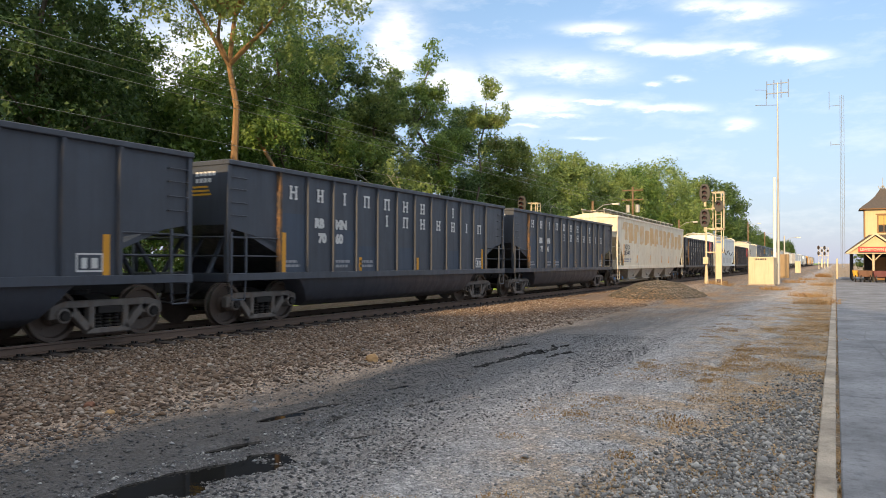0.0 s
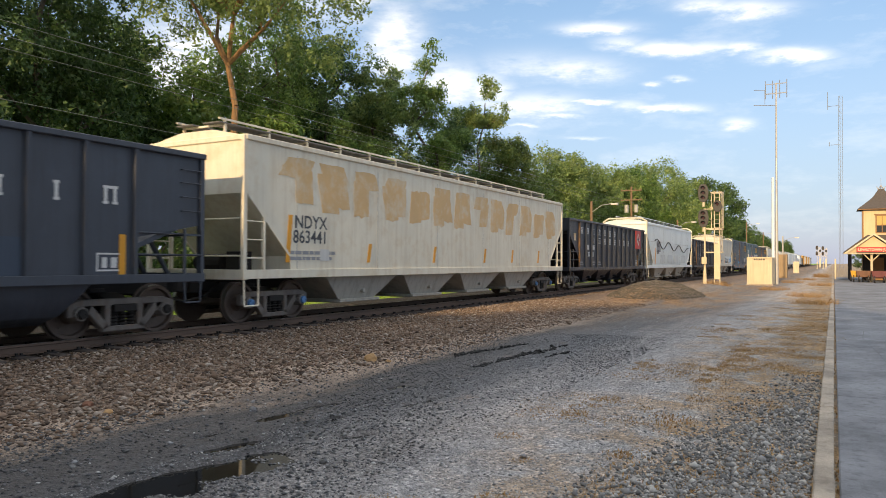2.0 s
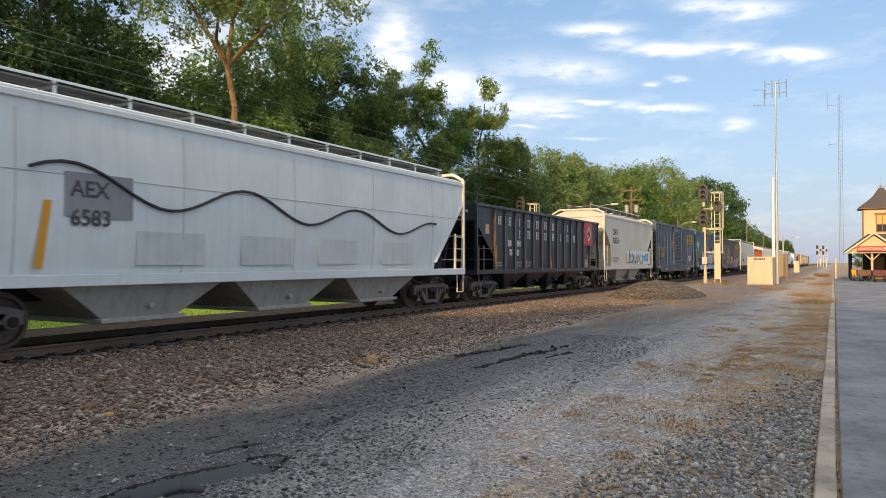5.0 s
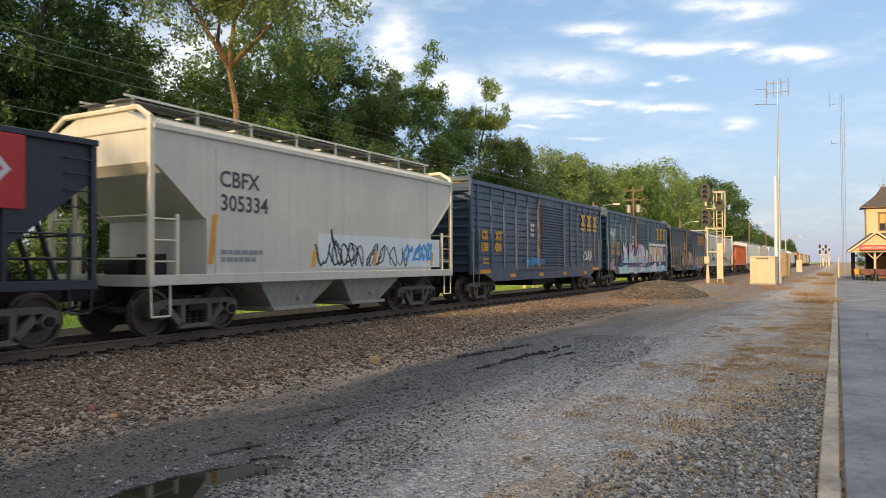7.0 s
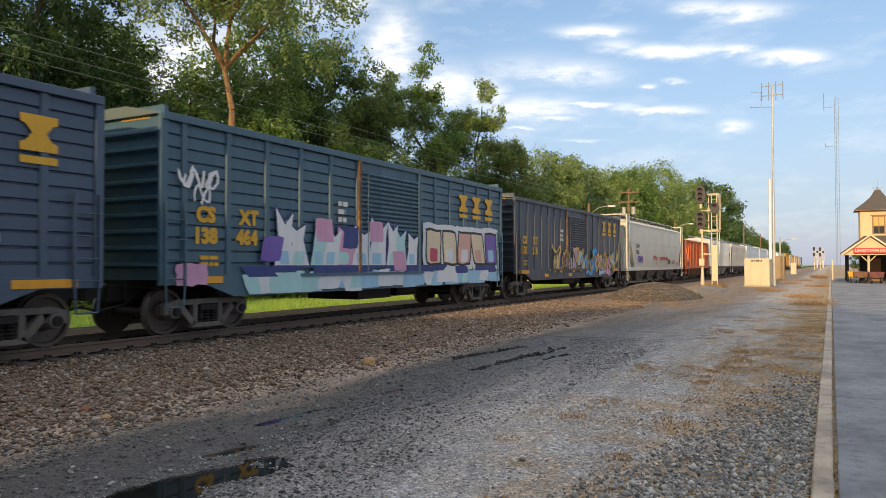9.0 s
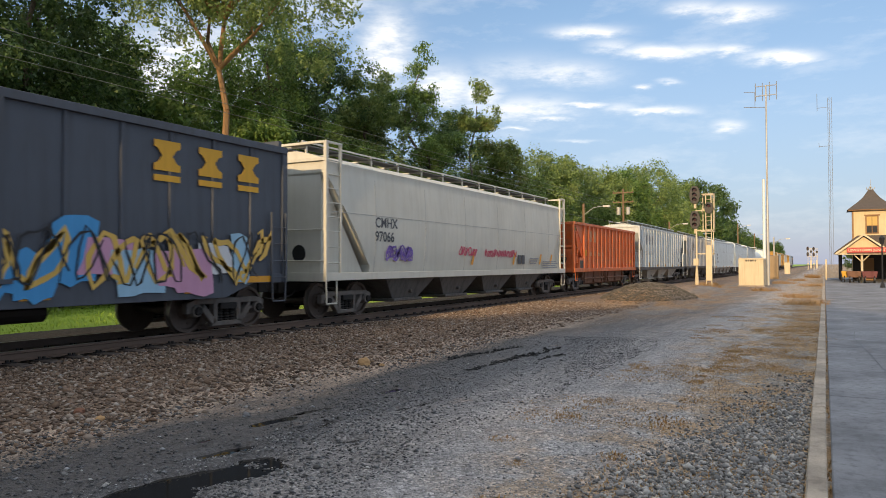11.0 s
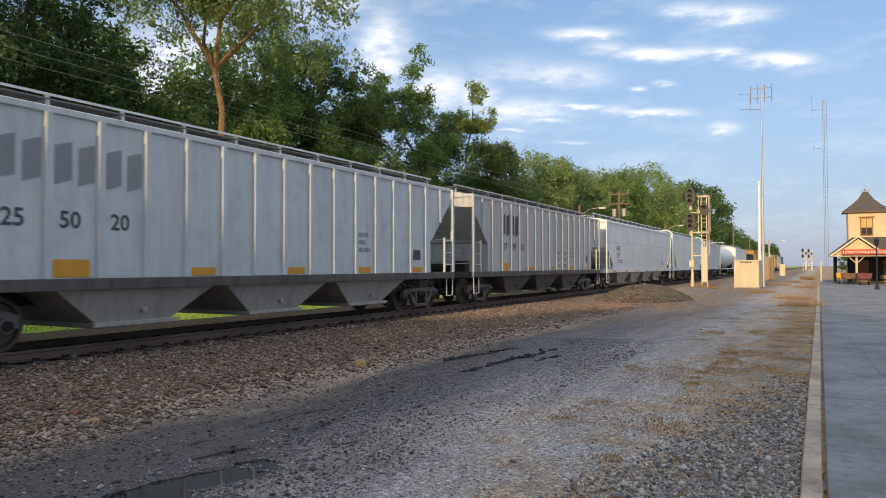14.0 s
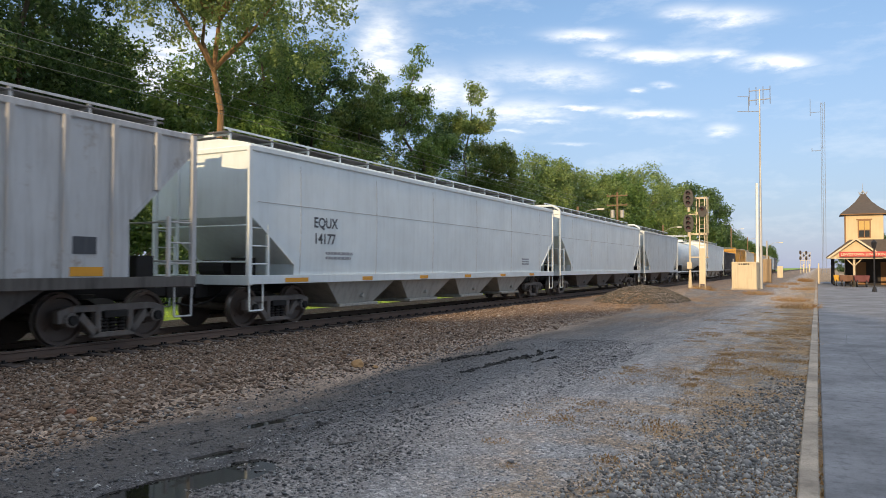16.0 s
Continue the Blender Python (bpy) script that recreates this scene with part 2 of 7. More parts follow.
def concrete(name, c, rough=0.85):
    m, nt, b, N, L = nodes_of(name)
    co = N("ShaderNodeTexCoord").outputs["Object"]
    a, d, f = noise_node(N, L, co, 0.7, 7, 0.65), noise_node(N, L, co, 9, 7, 0.7), noise_node(N, L, co, 120, 3)
    col = mix(N, L, ramp(N, L, a, [(0.35, grey(0)), (0.65, grey(1))]), tuple(x * 0.6 for x in c), tuple(x * 1.25 for x in c))
    col = mix(N, L, ramp(N, L, d, [(0.5, grey(0)), (0.66, grey(0.7))]), col, tuple(x * 0.45 for x in c))
    col = mix(N, L, 0.6, col, ramp(N, L, f, [(0.3, grey(0.6)), (0.7, grey(1.25))]), "MULTIPLY")
    L(col, b.inputs["Base Color"])
    b.inputs["Roughness"].default_value = rough
    relief(N, L, b, math_node(N, L, "ADD", d, f), 0.35, 0.01)
    return m


def glow(name, c, strength):
    m, nt, b, N, L = nodes_of(name)
    b.inputs["Base Color"].default_value = (*c, 1)
    b.inputs["Emission Color"].default_value, b.inputs["Emission Strength"].default_value = (*c, 1), strength
    return m


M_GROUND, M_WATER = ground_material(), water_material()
M_LEAF = leafy("leaves_green", (0.09, 0.175, 0.048), (0.28, 0.41, 0.1), (0.42, 0.42, 0.1))
M_LEAF_LIGHT = leafy("leaves_light", (0.135, 0.215, 0.07), (0.36, 0.455, 0.135), (0.5, 0.43, 0.13))
M_LEAF_TURN = leafy("leaves_turning", (0.09, 0.15, 0.04), (0.22, 0.28, 0.07), (0.42, 0.22, 0.08))
M_LEAF_DARK = leafy("leaves_dark", (0.052, 0.108, 0.04), (0.165, 0.262, 0.076), (0.235, 0.272, 0.076))
M_BARK = bark("bark_grey", (0.05, 0.04, 0.03), (0.2, 0.16, 0.12))
# warm sunlight on the bare trunks is put into this bark's colour
M_BARK_SUNLIT = bark("bark_sunlit", (0.16, 0.09, 0.045), (0.42, 0.25, 0.12))
M_BALLAST = stones("ballast_stone", [(0.06, 0.04, 0.028), (0.21, 0.134, 0.086), (0.29, 0.193, 0.132), (0.15, 0.106, 0.08), (0.32, 0.24, 0.18), (0.52, 0.45, 0.38)])
M_GRAVEL = stones("grey_gravel", [(0.17, 0.168, 0.17), (0.3, 0.3, 0.305), (0.4, 0.4, 0.405), (0.32, 0.315, 0.312), (0.5, 0.49, 0.475), (0.62, 0.6, 0.57)])
M_KERBSTONE = stones("coarse_gravel", [(0.1, 0.098, 0.095), (0.24, 0.235, 0.225), (0.36, 0.35, 0.335), (0.2, 0.192, 0.18), (0.46, 0.44, 0.41), (0.66, 0.63, 0.58)])
M_TAR = stones("tarry_mud", [(0.008, 0.008, 0.008), (0.02, 0.019, 0.018), (0.012, 0.012, 0.012)], 0.6)
M_HEAP = stones("heap_stone", [(0.05, 0.045, 0.036), (0.12, 0.103, 0.08), (0.17, 0.145, 0.115), (0.1, 0.09, 0.075), (0.24, 0.21, 0.17)])
M_WETSTONE = stones("wet_gravel", [(0.05, 0.05, 0.054), (0.11, 0.11, 0.115), (0.16, 0.16, 0.165), (0.08, 0.077, 0.073), (0.24, 0.235, 0.228)], 0.5)
M_DRYGRASS = stones("dry_grass", [(0.42, 0.22, 0.08), (0.48, 0.28, 0.11), (0.56, 0.37, 0.17), (0.34, 0.215, 0.09)], 0.9)
M_LAWN = stones("lawn_grass", [(0.22, 0.36, 0.04), (0.33, 0.5, 0.06), (0.42, 0.56, 0.085)], 0.8)
M_CONC = concrete("kerb_concrete", (0.5, 0.42, 0.33))
M_WALK = concrete("platform_concrete", (0.255, 0.262, 0.28))
M_RAIL = plain("rusty_rail", (0.160, 0.109, 0.083), 0.8, 0.2)
M_RAILTOP = plain("worn_rail_head", (0.42, 0.40, 0.38), 0.32, 0.9)
M_TIE = plain("old_tie_wood", (0.098, 0.078, 0.068), 0.9, 0.0, 0.4, 9)
M_STEEL = plain("dark_steel", (0.02, 0.0175, 0.016), 0.65, 0.3, 0.3)
M_TRUCK = painted("truck_casting", (0.17, 0.15, 0.134), 0.7, 0.1, (0.039, 0.032, 0.026), 0.5, (0.167, 0.103, 0.064), (0.55, 0.7))
M_WHEEL = plain("wheel_steel", (0.11, 0.082, 0.066), 0.6, 0.4, 0.3)
M_TREAD = plain("wheel_tread", (0.36, 0.34, 0.32), 0.35, 0.9)
M_CREAM = painted("cream_metal", (0.66, 0.56, 0.38), 0.5, 0, (0.3, 0.2, 0.1), 0.35)
M_WOODPOLE = bark("pole_wood", (0.12, 0.08, 0.05), (0.34, 0.22, 0.13))
M_GALV = painted("galvanised", (0.50, 0.49, 0.46), 0.45, 0.3, (0.2, 0.18, 0.15), 0.3)
M_BLACK = plain("black_paint", (0.018, 0.018, 0.02), 0.5)
M_WIRE = plain("wire_dark", (0.03, 0.03, 0.032), 0.6)

TRACK_X, RAIL_Z, SPEED = -12.5, 0.26, 14.826

P_NAVY = painted("hopper_black", (0.05, 0.06, 0.079), 0.45, 0, (0.045, 0.04, 0.036), 0.35, (0.056, 0.068, 0.09), (0.5, 0.66))
P_COAL = painted("hopper_coal_black", (0.022, 0.028, 0.042), 0.4, 0, (0.03, 0.027, 0.024), 0.35, (0.028, 0.036, 0.054), (0.5, 0.66))
P_BLUE = painted("hopper_faded_blue", (0.045, 0.066, 0.1), 0.5, 0, (0.05, 0.04, 0.035), 0.3)
P_RUSTSUN = painted("rusty_sunlit_post", (0.10, 0.07, 0.05), 0.7, 0, (0.05, 0.04, 0.03), 0.4, (0.34, 0.16, 0.05), (0.48, 0.62))
P_CREAM = painted("hopper_cream", (0.79, 0.735, 0.595), 0.5, 0, (0.42, 0.31, 0.19), 0.4, (0.66, 0.54, 0.37), (0.5, 0.78))
P_TAN = painted("faded_tan", (0.68, 0.455, 0.22), 0.6, 0, (0.55, 0.42, 0.26), 0.4, (0.7, 0.61, 0.45), (0.47, 0.68))
P_WHITE = painted("hopper_white", (0.76, 0.82, 0.82), 0.5, 0, (0.36, 0.36, 0.33), 0.2)
P_BEIGE = painted("hopper_beige", (0.66, 0.64, 0.555), 0.5, 0, (0.34, 0.3, 0.23), 0.22)
P_GREY = painted("hopper_grey", (0.62, 0.67, 0.68), 0.5, 0, (0.3, 0.29, 0.27), 0.35, (0.5, 0.535, 0.54), (0.5, 0.7))
P_GREYDARK = painted("hopper_dusty_grey", (0.54, 0.55, 0.55), 0.6, 0, (0.15, 0.13, 0.11), 0.5, (0.28, 0.2, 0.14), (0.6, 0.74))
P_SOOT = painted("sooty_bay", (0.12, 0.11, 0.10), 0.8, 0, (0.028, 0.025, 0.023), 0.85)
P_DUSTBAY = painted("dusty_bay", (0.42, 0.40, 0.35), 0.7, 0, (0.1, 0.088, 0.072), 0.55)
P_BOX = painted("boxcar_blue", (0.06, 0.094, 0.146), 0.42, 0, (0.055, 0.06, 0.065), 0.3)
P_BOXGREEN = painted("boxcar_teal", (0.056, 0.12, 0.165), 0.42, 0, (0.05, 0.06, 0.06), 0.3)
P_BOXDUSK = painted("boxcar_dusky", (0.07, 0.082, 0.105), 0.5, 0, (0.06, 0.055, 0.05), 0.4)
P_BOXROOF = painted("boxcar_roof", (0.12, 0.16, 0.15), 0.6, 0.2, (0.15, 0.13, 0.1), 0.5)
P_ORANGE = painted("hopper_orange", (0.74, 0.17, 0.05), 0.5, 0, (0.26, 0.10, 0.05), 0.45, (0.55, 0.20, 0.10), (0.5, 0.66))
P_BROWN = painted("rust_brown", (0.20, 0.10, 0.06), 0.75, 0, (0.07, 0.05, 0.04), 0.6)
P_YELLOWBOX = painted("boxcar_yellow", (0.55, 0.30, 0.06), 0.6, 0, (0.3, 0.18, 0.08), 0.4)
P_FADE = painted("faded_mark", (0.66, 0.36, 0.19), 0.6, 0, (0.55, 0.22, 0.1), 0.4, (0.64, 0.2, 0.08), (0.46, 0.62))
P_SEAM = plain("weld_seam", (0.4, 0.39, 0.36), 0.6)
P_CASE = painted("cabinet_brown", (0.34, 0.24, 0.135), 0.6, 0, (0.2, 0.13, 0.07), 0.4)
P_RED = painted("sign_red", (0.50, 0.03, 0.03), 0.45, 0, (0.2, 0.03, 0.03), 0.2)
P_YELLOW = painted("reflector_yellow", (0.75, 0.34, 0.02), 0.4, 0, (0.3, 0.16, 0.05), 0.35)
P_MAROON = painted("dull_maroon", (0.15, 0.035, 0.035), 0.6, 0, (0.07, 0.03, 0.03), 0.4)
P_LETTER = painted("letter_white", (0.66, 0.66, 0.64), 0.6, 0, (0.3, 0.3, 0.3), 0.35)
P_DIM = painted("letter_dim", (0.30, 0.31, 0.33), 0.6, 0, (0.2, 0.2, 0.2), 0.35)
P_DARKLET = painted("letter_dark", (0.06, 0.065, 0.075), 0.6, 0, (0.3, 0.3, 0.28), 0.35)
P_GOLD = painted("letter_gold", (0.70, 0.38, 0.03), 0.55, 0, (0.3, 0.2, 0.08), 0.3)
P_BLUECAP = plain("bearing_cap_blue", (0.08, 0.22, 0.45), 0.5)
SPRAY = {k: painted("spray_" + k, c, 0.5, 0, tuple(x * 0.6 for x in c), 0.3) for k, c in dict(
    white=(0.7, 0.72, 0.74), sky=(0.32, 0.55, 0.72), pink=(0.62, 0.32, 0.48), navy=(0.03, 0.05, 0.2), mint=(0.4, 0.66, 0.66), black=(0.02, 0.02, 0.022),
    cyan=(0.05, 0.32, 0.66), violet=(0.17, 0.1, 0.4), crimson=(0.5, 0.06, 0.12), cream=(0.72, 0.6, 0.42), salmon=(0.68, 0.38, 0.32), gold=(0.7, 0.45, 0.1)).items()}



M_TOWER = plain("tower_steel", (0.25, 0.28, 0.33), 0.6, 0.2)
P_WALKWAY = plain("walkway_grating", (0.16, 0.155, 0.15), 0.7, 0.2, 0.3)
M_LINE = plain("line_wire", (0.252, 0.252, 0.252), 0.5, 0.3)
M_BARK_PALE = bark("bark_pale", (0.3, 0.27, 0.22), (0.62, 0.58, 0.5))


# ---- mesh helpers ----
class Shape:
    """Gathers simple solids into one mesh."""

    def __init__(self):
        self.v, self.f = [], []

    def add(self, verts, faces):
        n = len(self.v)
        self.v += [tuple(p) for p in verts]
        self.f += [tuple(i + n for i in q) for q in faces]
        return self

    def box(self, x0, x1, y0, y1, z0, z1):
        return self.add([(x, y, z) for z in (z0, z1) for y in (y0, y1) for x in (x0, x1)],
                        [(0, 2, 3, 1), (4, 5, 7, 6), (0, 1, 5, 4), (2, 6, 7, 3), (0, 4, 6, 2), (1, 3, 7, 5)])

    def prism(self, pts, a, b, axis="x"):
        """pts: an outline in the two other axes, pushed from a to b along axis."""
        put = {"x": lambda p, d: (d, p[0], p[1]), "y": lambda p, d: (p[0], d, p[1]), "z": lambda p, d: (p[0], p[1], d)}[axis]
        n = len(pts)
        return self.add([put(p, d) for d in (a, b) for p in pts],
                        [tuple(range(n))[::-1], tuple(range(n, 2 * n))] + [(i, (i + 1) % n, n + (i + 1) % n, n + i) for i in range(n)])

    def rod(self, p, q, r, r2=None, n=8):
        p, q = Vector(p), Vector(q)
        r2 = r if r2 is None else r2
        u = (q - p).normalized()
        s = u.orthogonal().normalized()
        t = u.cross(s)
        ring = [(math.cos(2 * math.pi * i / n), math.sin(2 * math.pi * i / n)) for i in range(n)]
        vs = [p + (s * c + t * w) * r for c, w in ring] + [q + (s * c + t * w) * r2 for c, w in ring]
        return self.add(vs, [tuple(range(n))[::-1], tuple(range(n, 2 * n))] + [(i, (i + 1) % n, n + (i + 1) % n, n + i) for i in range(n)])

    def path(self, pts, r, n=6):
        for a, b in zip(pts, pts[1:]):
            self.rod(a, b, r, n=n)
        return self

    def lathe(self, profile, y_axis=True, n=24):
        """profile: (distance along the x axis, radius) pairs turned round the x axis."""
        rings = [[(d, r * math.cos(2 * math.pi * i / n), r * math.sin(2 * math.pi * i / n)) for i in range(n)] for d, r in profile]
        fs = [(k * n + i, k * n + (i + 1) % n, (k + 1) * n + (i + 1) % n, (k + 1) * n + i) for k in range(len(rings) - 1) for i in range(n)]
        return self.add([p for r in rings for p in r], fs + [tuple(range(n))[::-1], tuple(range((len(rings) - 1) * n, len(rings) * n))])

    def mesh(self, name, *mats, bevel=0.0, smooth=False):
        me = bpy.data.meshes.new(name)
        me.from_pydata(self.v, [], self.f)
        bm = bmesh.new()
        bm.from_mesh(me)
        bmesh.ops.recalc_face_normals(bm, faces=bm.faces)
        if bevel:
            sharp = [e for e in bm.edges if len(e.link_faces) == 2 and e.calc_face_angle(0) > 0.6]
            bmesh.ops.bevel(bm, geom=sharp, offset=bevel, segments=1, affect="EDGES", clamp_overlap=True)
        bm.to_mesh(me)
        bm.free()
        if smooth:
            me.polygons.foreach_set("use_smooth", [True] * len(me.polygons))
            me.set_sharp_from_angle(angle=radians(40))
        for m in mats:
            me.materials.append(m)
        return me


def part(name, me, parent=None, label="", m=None):
    ob = new(name, me)
    ob.parent = parent
    if m is not None:
        ob.matrix_basis = m
    return tagged(ob, label) if label else ob


def thing(name, at, label, category, group="", kind=""):
    ob = new(name)
    ob.empty_display_size = 0.3
    ob.matrix_basis = at
    return tagged(ob, label, category, group, kind)


def cloud_mesh(name, verts, faces, mat):
    """A mesh from arrays: equal-sided faces only."""
    me = bpy.data.meshes.new(name)
    k = faces.shape[1]
    me.vertices.add(len(verts))
    me.vertices.foreach_set("co", verts.astype(np.float32).ravel())
    me.loops.add(faces.size)
    me.loops.foreach_set("vertex_index", faces.astype(np.int32).ravel())
    me.polygons.add(len(faces))
    me.polygons.foreach_set("loop_start", np.arange(0, faces.size, k, dtype=np.int32))
    me.update(calc_edges=True)
    me.materials.append(mat)
    return me


TEXTS = {}


def text_mesh(body, size, mat, bold=0.0):
    key = (body, size, mat.name)
    if key not in TEXTS:
        cu = bpy.data.curves.new("lettering", "FONT")
        cu.body, cu.size, cu.extrude, cu.offset = body, size, 0.002, bold
        cu.resolution_u = 3
        ob = bpy.data.objects.new("lettering", cu)
        scene.collection.objects.link(ob)
        me = bpy.data.meshes.new_from_object(ob.evaluated_get(bpy.context.evaluated_depsgraph_get()))
        bpy.data.objects.remove(ob)
        me.materials.clear()
        me.materials.append(mat)
        TEXTS[key] = me
    return TEXTS[key]


FACE_X = Matrix(((0, 0, 1, 0), (1, 0, 0, 0), (0, 1, 0, 0), (0, 0, 0, 1)))       # writing that faces +x
FACE_BACK = Matrix(((1, 0, 0, 0), (0, 0, -1, 0), (0, 1, 0, 0), (0, 0, 0, 1)))   # writing that faces -y


# ---- ground, track and platform ----
PUDDLES = ((-4.36, 3.85, 0.85, 0.27, 1.37), (-4.75, 4.75, 0.45, 0.1, 1.3), (-4.3, 7.3, 0.4, 0.07, 1.4), (-5.24, 5.95, 0.34, 0.1, 1.41), (-5.21, 6.58, 0.32, 0.07, 1.33),
           (-4.64, 6.02, 0.32, 0.07, 1.39), (-3.97, 5.61, 0.2, 0.09, 1.17), (-5.13, 8.07, 0.28, 0.06, 1.46), (-5.23, 4.98, 0.2, 0.06, 1.54))


def lie(x, y):
    """Height of the yard."""
    z = 0.0
    if x < -6.3:
        z += 0.045 * min(1.0, (-6.3 - x) / 4.0)
    z += (0.035 if x > -8 else 0.012) * noise.noise((x * 0.45, y * 0.3, 0)) + 0.012 * noise.noise((x * 2.1, y * 1.6, 5)) + 0.006 * noise.noise((x * 6, y * 5, 9))
    if -1.6 < x:
        z -= 0.02
    for px, py, a, b, turn in PUDDLES:
        dx, dy = x - px, y - py
        if dx * dx + dy * dy < 9:
            u, v = dx * math.cos(turn) + dy * math.sin(turn), -dx * math.sin(turn) + dy * math.cos(turn)
            k = (u / a) ** 2 + (v / b) ** 2 + min(1.0, b / 0.16) * (1.3 * noise.noise((x * 2.4, y * 2.4, 2)) + 0.8 * noise.noise((x * 6.5, y * 4.0, 7)))
            if k < 1.6:
                f = min(1.0, 1.7 * (1 - max(0, k) / 1.6))
                z = z * (1 - f) - 0.062 * f
    # heaps of spoil beside the track
    for px, py, r1, r2, hh in ((-7.0, 33.0, 1.9, 3.6, 0.8), (-7.0, 45.5, 1.8, 4.0, 0.35)):
        k = ((x - px) / r1) ** 2 + ((y - py) / r2) ** 2
        if k < 1.4:
            z += hh * max(0.0, 1 - k / 1.4) ** 1.1 + (0.03 * noise.noise((x * 3, y * 3, 1)) if k < 1 else 0)
    return z


def build_ground():
    xs = [-1500, -700, -300, -150, -80, -50, -40, -32, -26, -22, -19, -17.5, -16, -15.2, -14, -11]
    xs += [-10.6 + 0.3 * i for i in range(12)] + [-7.0 + 0.075 * i for i in range(60)] + [-2.5 + 0.13 * i for i in range(19)]
    xs += [-0.1, 0.3, 3, 12, 30, 60, 120, 300, 700, 1500]
    ys = [-1500, -600, -250, -120, -60, -30, -15, -6, -2, 0, 1.0, 1.8] + [2.2 + 0.075 * i for i in range(160)] + [14.3 + 0.3 * i for i in range(130)]
    ys += [54, 56, 58, 61, 64, 68, 74, 80, 90, 105, 125, 150, 190, 240, 320, 420, 600, 900, 1400, 2200]
    v, nx = [], len(xs)
    for y in ys:
        for x in xs:
            near = -11 < x < -0.05 and -6 < y < 90
            z = lie(x, y) if near else (0.02 if -15 < x <= -11 else 0.0)
            if x < -15.5:
                z = 0.06 if x > -30 else 0.2
            if x >= -0.1:
                z = -0.03
            v.append((x, y, z))
    f = [(j * nx + i, j * nx + i + 1, (j + 1) * nx + i + 1, (j + 1) * nx + i) for j in range(len(ys) - 1) for i in range(nx - 1)]
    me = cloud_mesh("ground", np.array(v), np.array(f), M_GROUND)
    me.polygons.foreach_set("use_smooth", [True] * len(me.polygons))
    tagged(new("ground", me), "gravel yard with brown ballast, painted train shade, wet hollows and grass beyond", "ground", kind="structure")
    w = Shape()
    w.add([(-6.6, 2.0, -0.034), (-2.9, 2.0, -0.034), (-2.9, 16, -0.034), (-6.6, 16, -0.034)], [(0, 1, 2, 3)])
    tagged(new("water", w.mesh("water", M_WATER)), "dark still rainwater standing in the wheel ruts", "puddle", kind="structure")


build_ground()


def chips(n, area, size, seed, mat, name, label, flat=0.6, thin=None):
    """Loose stones lying on the yard: small angular solids, joined."""
    rng = np.random.default_rng(seed)
    base = np.array([(0, 0, 1), (0.9, 0, 0.25), (0.25, 0.85, 0.2), (-0.75, 0.5, 0.3), (-0.7, -0.55, 0.15), (0.3, -0.85, 0.3), (0, 0, -0.7)])
    tri = np.array([(0, i, i % 5 + 1) for i in range(1, 6)] + [(6, i % 5 + 1, i) for i in range(1, 6)])
    x0, x1, y0, y1 = area
    x = rng.uniform(x0, x1, n * 3)
    y = y0 + (y1 - y0) * rng.uniform(0, 1, n * 3) ** 1.5
    if thin is not None:
        keep = rng.uniform(0, 1, n * 3) < thin(x, y)
        x, y = x[keep], y[keep]
    x, y = x[:n], y[:n]
    n = len(x)
    s = size * rng.lognormal(0, 0.38, n)
    z = np.array([lie(a, b) for a, b in zip(x, y)]) + s * 0.18
    a = rng.uniform(0, 6.283, n)
    p = base[None] * (1 + rng.uniform(-0.35, 0.35, (n, 7, 3)))
    p = p * s[:, None, None] * np.array([1, 1, flat])
    p[..., 2] += p[..., 0] * rng.uniform(-0.5, 0.5, (n, 1))
    c, q = np.cos(a)[:, None], np.sin(a)[:, None]
    v = np.stack([p[..., 0] * c - p[..., 1] * q + x[:, None], p[..., 0] * q + p[..., 1] * c + y[:, None], p[..., 2] + z[:, None]], -1)
    f = tri[None] + 7 * np.arange(n)[:, None, None]
    return tagged(new(name, cloud_mesh(name, v.reshape(-1, 3), f.reshape(-1, 3), mat)), label, "stones", kind="stuff")


chips(42000, (-11.3, -6.2, 2.5, 30), 0.023, 1, M_BALLAST, "ballast_stones", "brown crushed ballast stones beside the track", thin=lambda x, y: np.clip((-6.0 - x) / 1.2, 0, 1))
chips(7000, (-9.2, -4.9, 29.0, 37.0), 0.03, 7, M_HEAP, "heap_stones", "crushed stones heaped beside the track", thin=lambda x, y: (((x + 7.0) / 1.9) ** 2 + ((y - 33) / 3.6) ** 2 < 1.1) * 1.0)
chips(18000, (-6.8, -3.0, 2.4, 16), 0.011, 2, M_WETSTONE, "wet_gravel", "dark wet gravel among the puddles", thin=lambda x, y: 0.35 + 0.65 * (np.sin(x * 2.1 + y * 0.7) > 0))
chips(44000, (-4.8, -0.3, 2.6, 18), 0.0072, 3, M_GRAVEL, "road_gravel", "fine grey gravel on the yard road")
chips(15000, (-1.9, -0.16, 3.0, 12), 0.0145, 4, M_KERBSTONE, "kerb_gravel", "coarse grey gravel along the kerb", 0.85, lambda x, y: np.clip((x + 2.0 - 0.16 * (y - 4)) / 0.9, 0, 1) * np.clip(1.5 - y / 10, 0.06, 1))


def rut(x0, y0, a, b, turn):
    """How thickly crumbs lie along a rut."""
    def at(x, y):
        u, v = (x - x0) * math.cos(turn) + (y - y0) * math.sin(turn), -(x - x0) * math.sin(turn) + (y - y0) * math.cos(turn)
        v = v + 0.035 * np.sin(u * 3.1) + 0.025 * np.sin(u * 9.7)
        return 1.0 * ((u / a) ** 2 + (v / b) ** 2 < 0.8 + 0.3 * np.sin(u * 6.3))
    return at


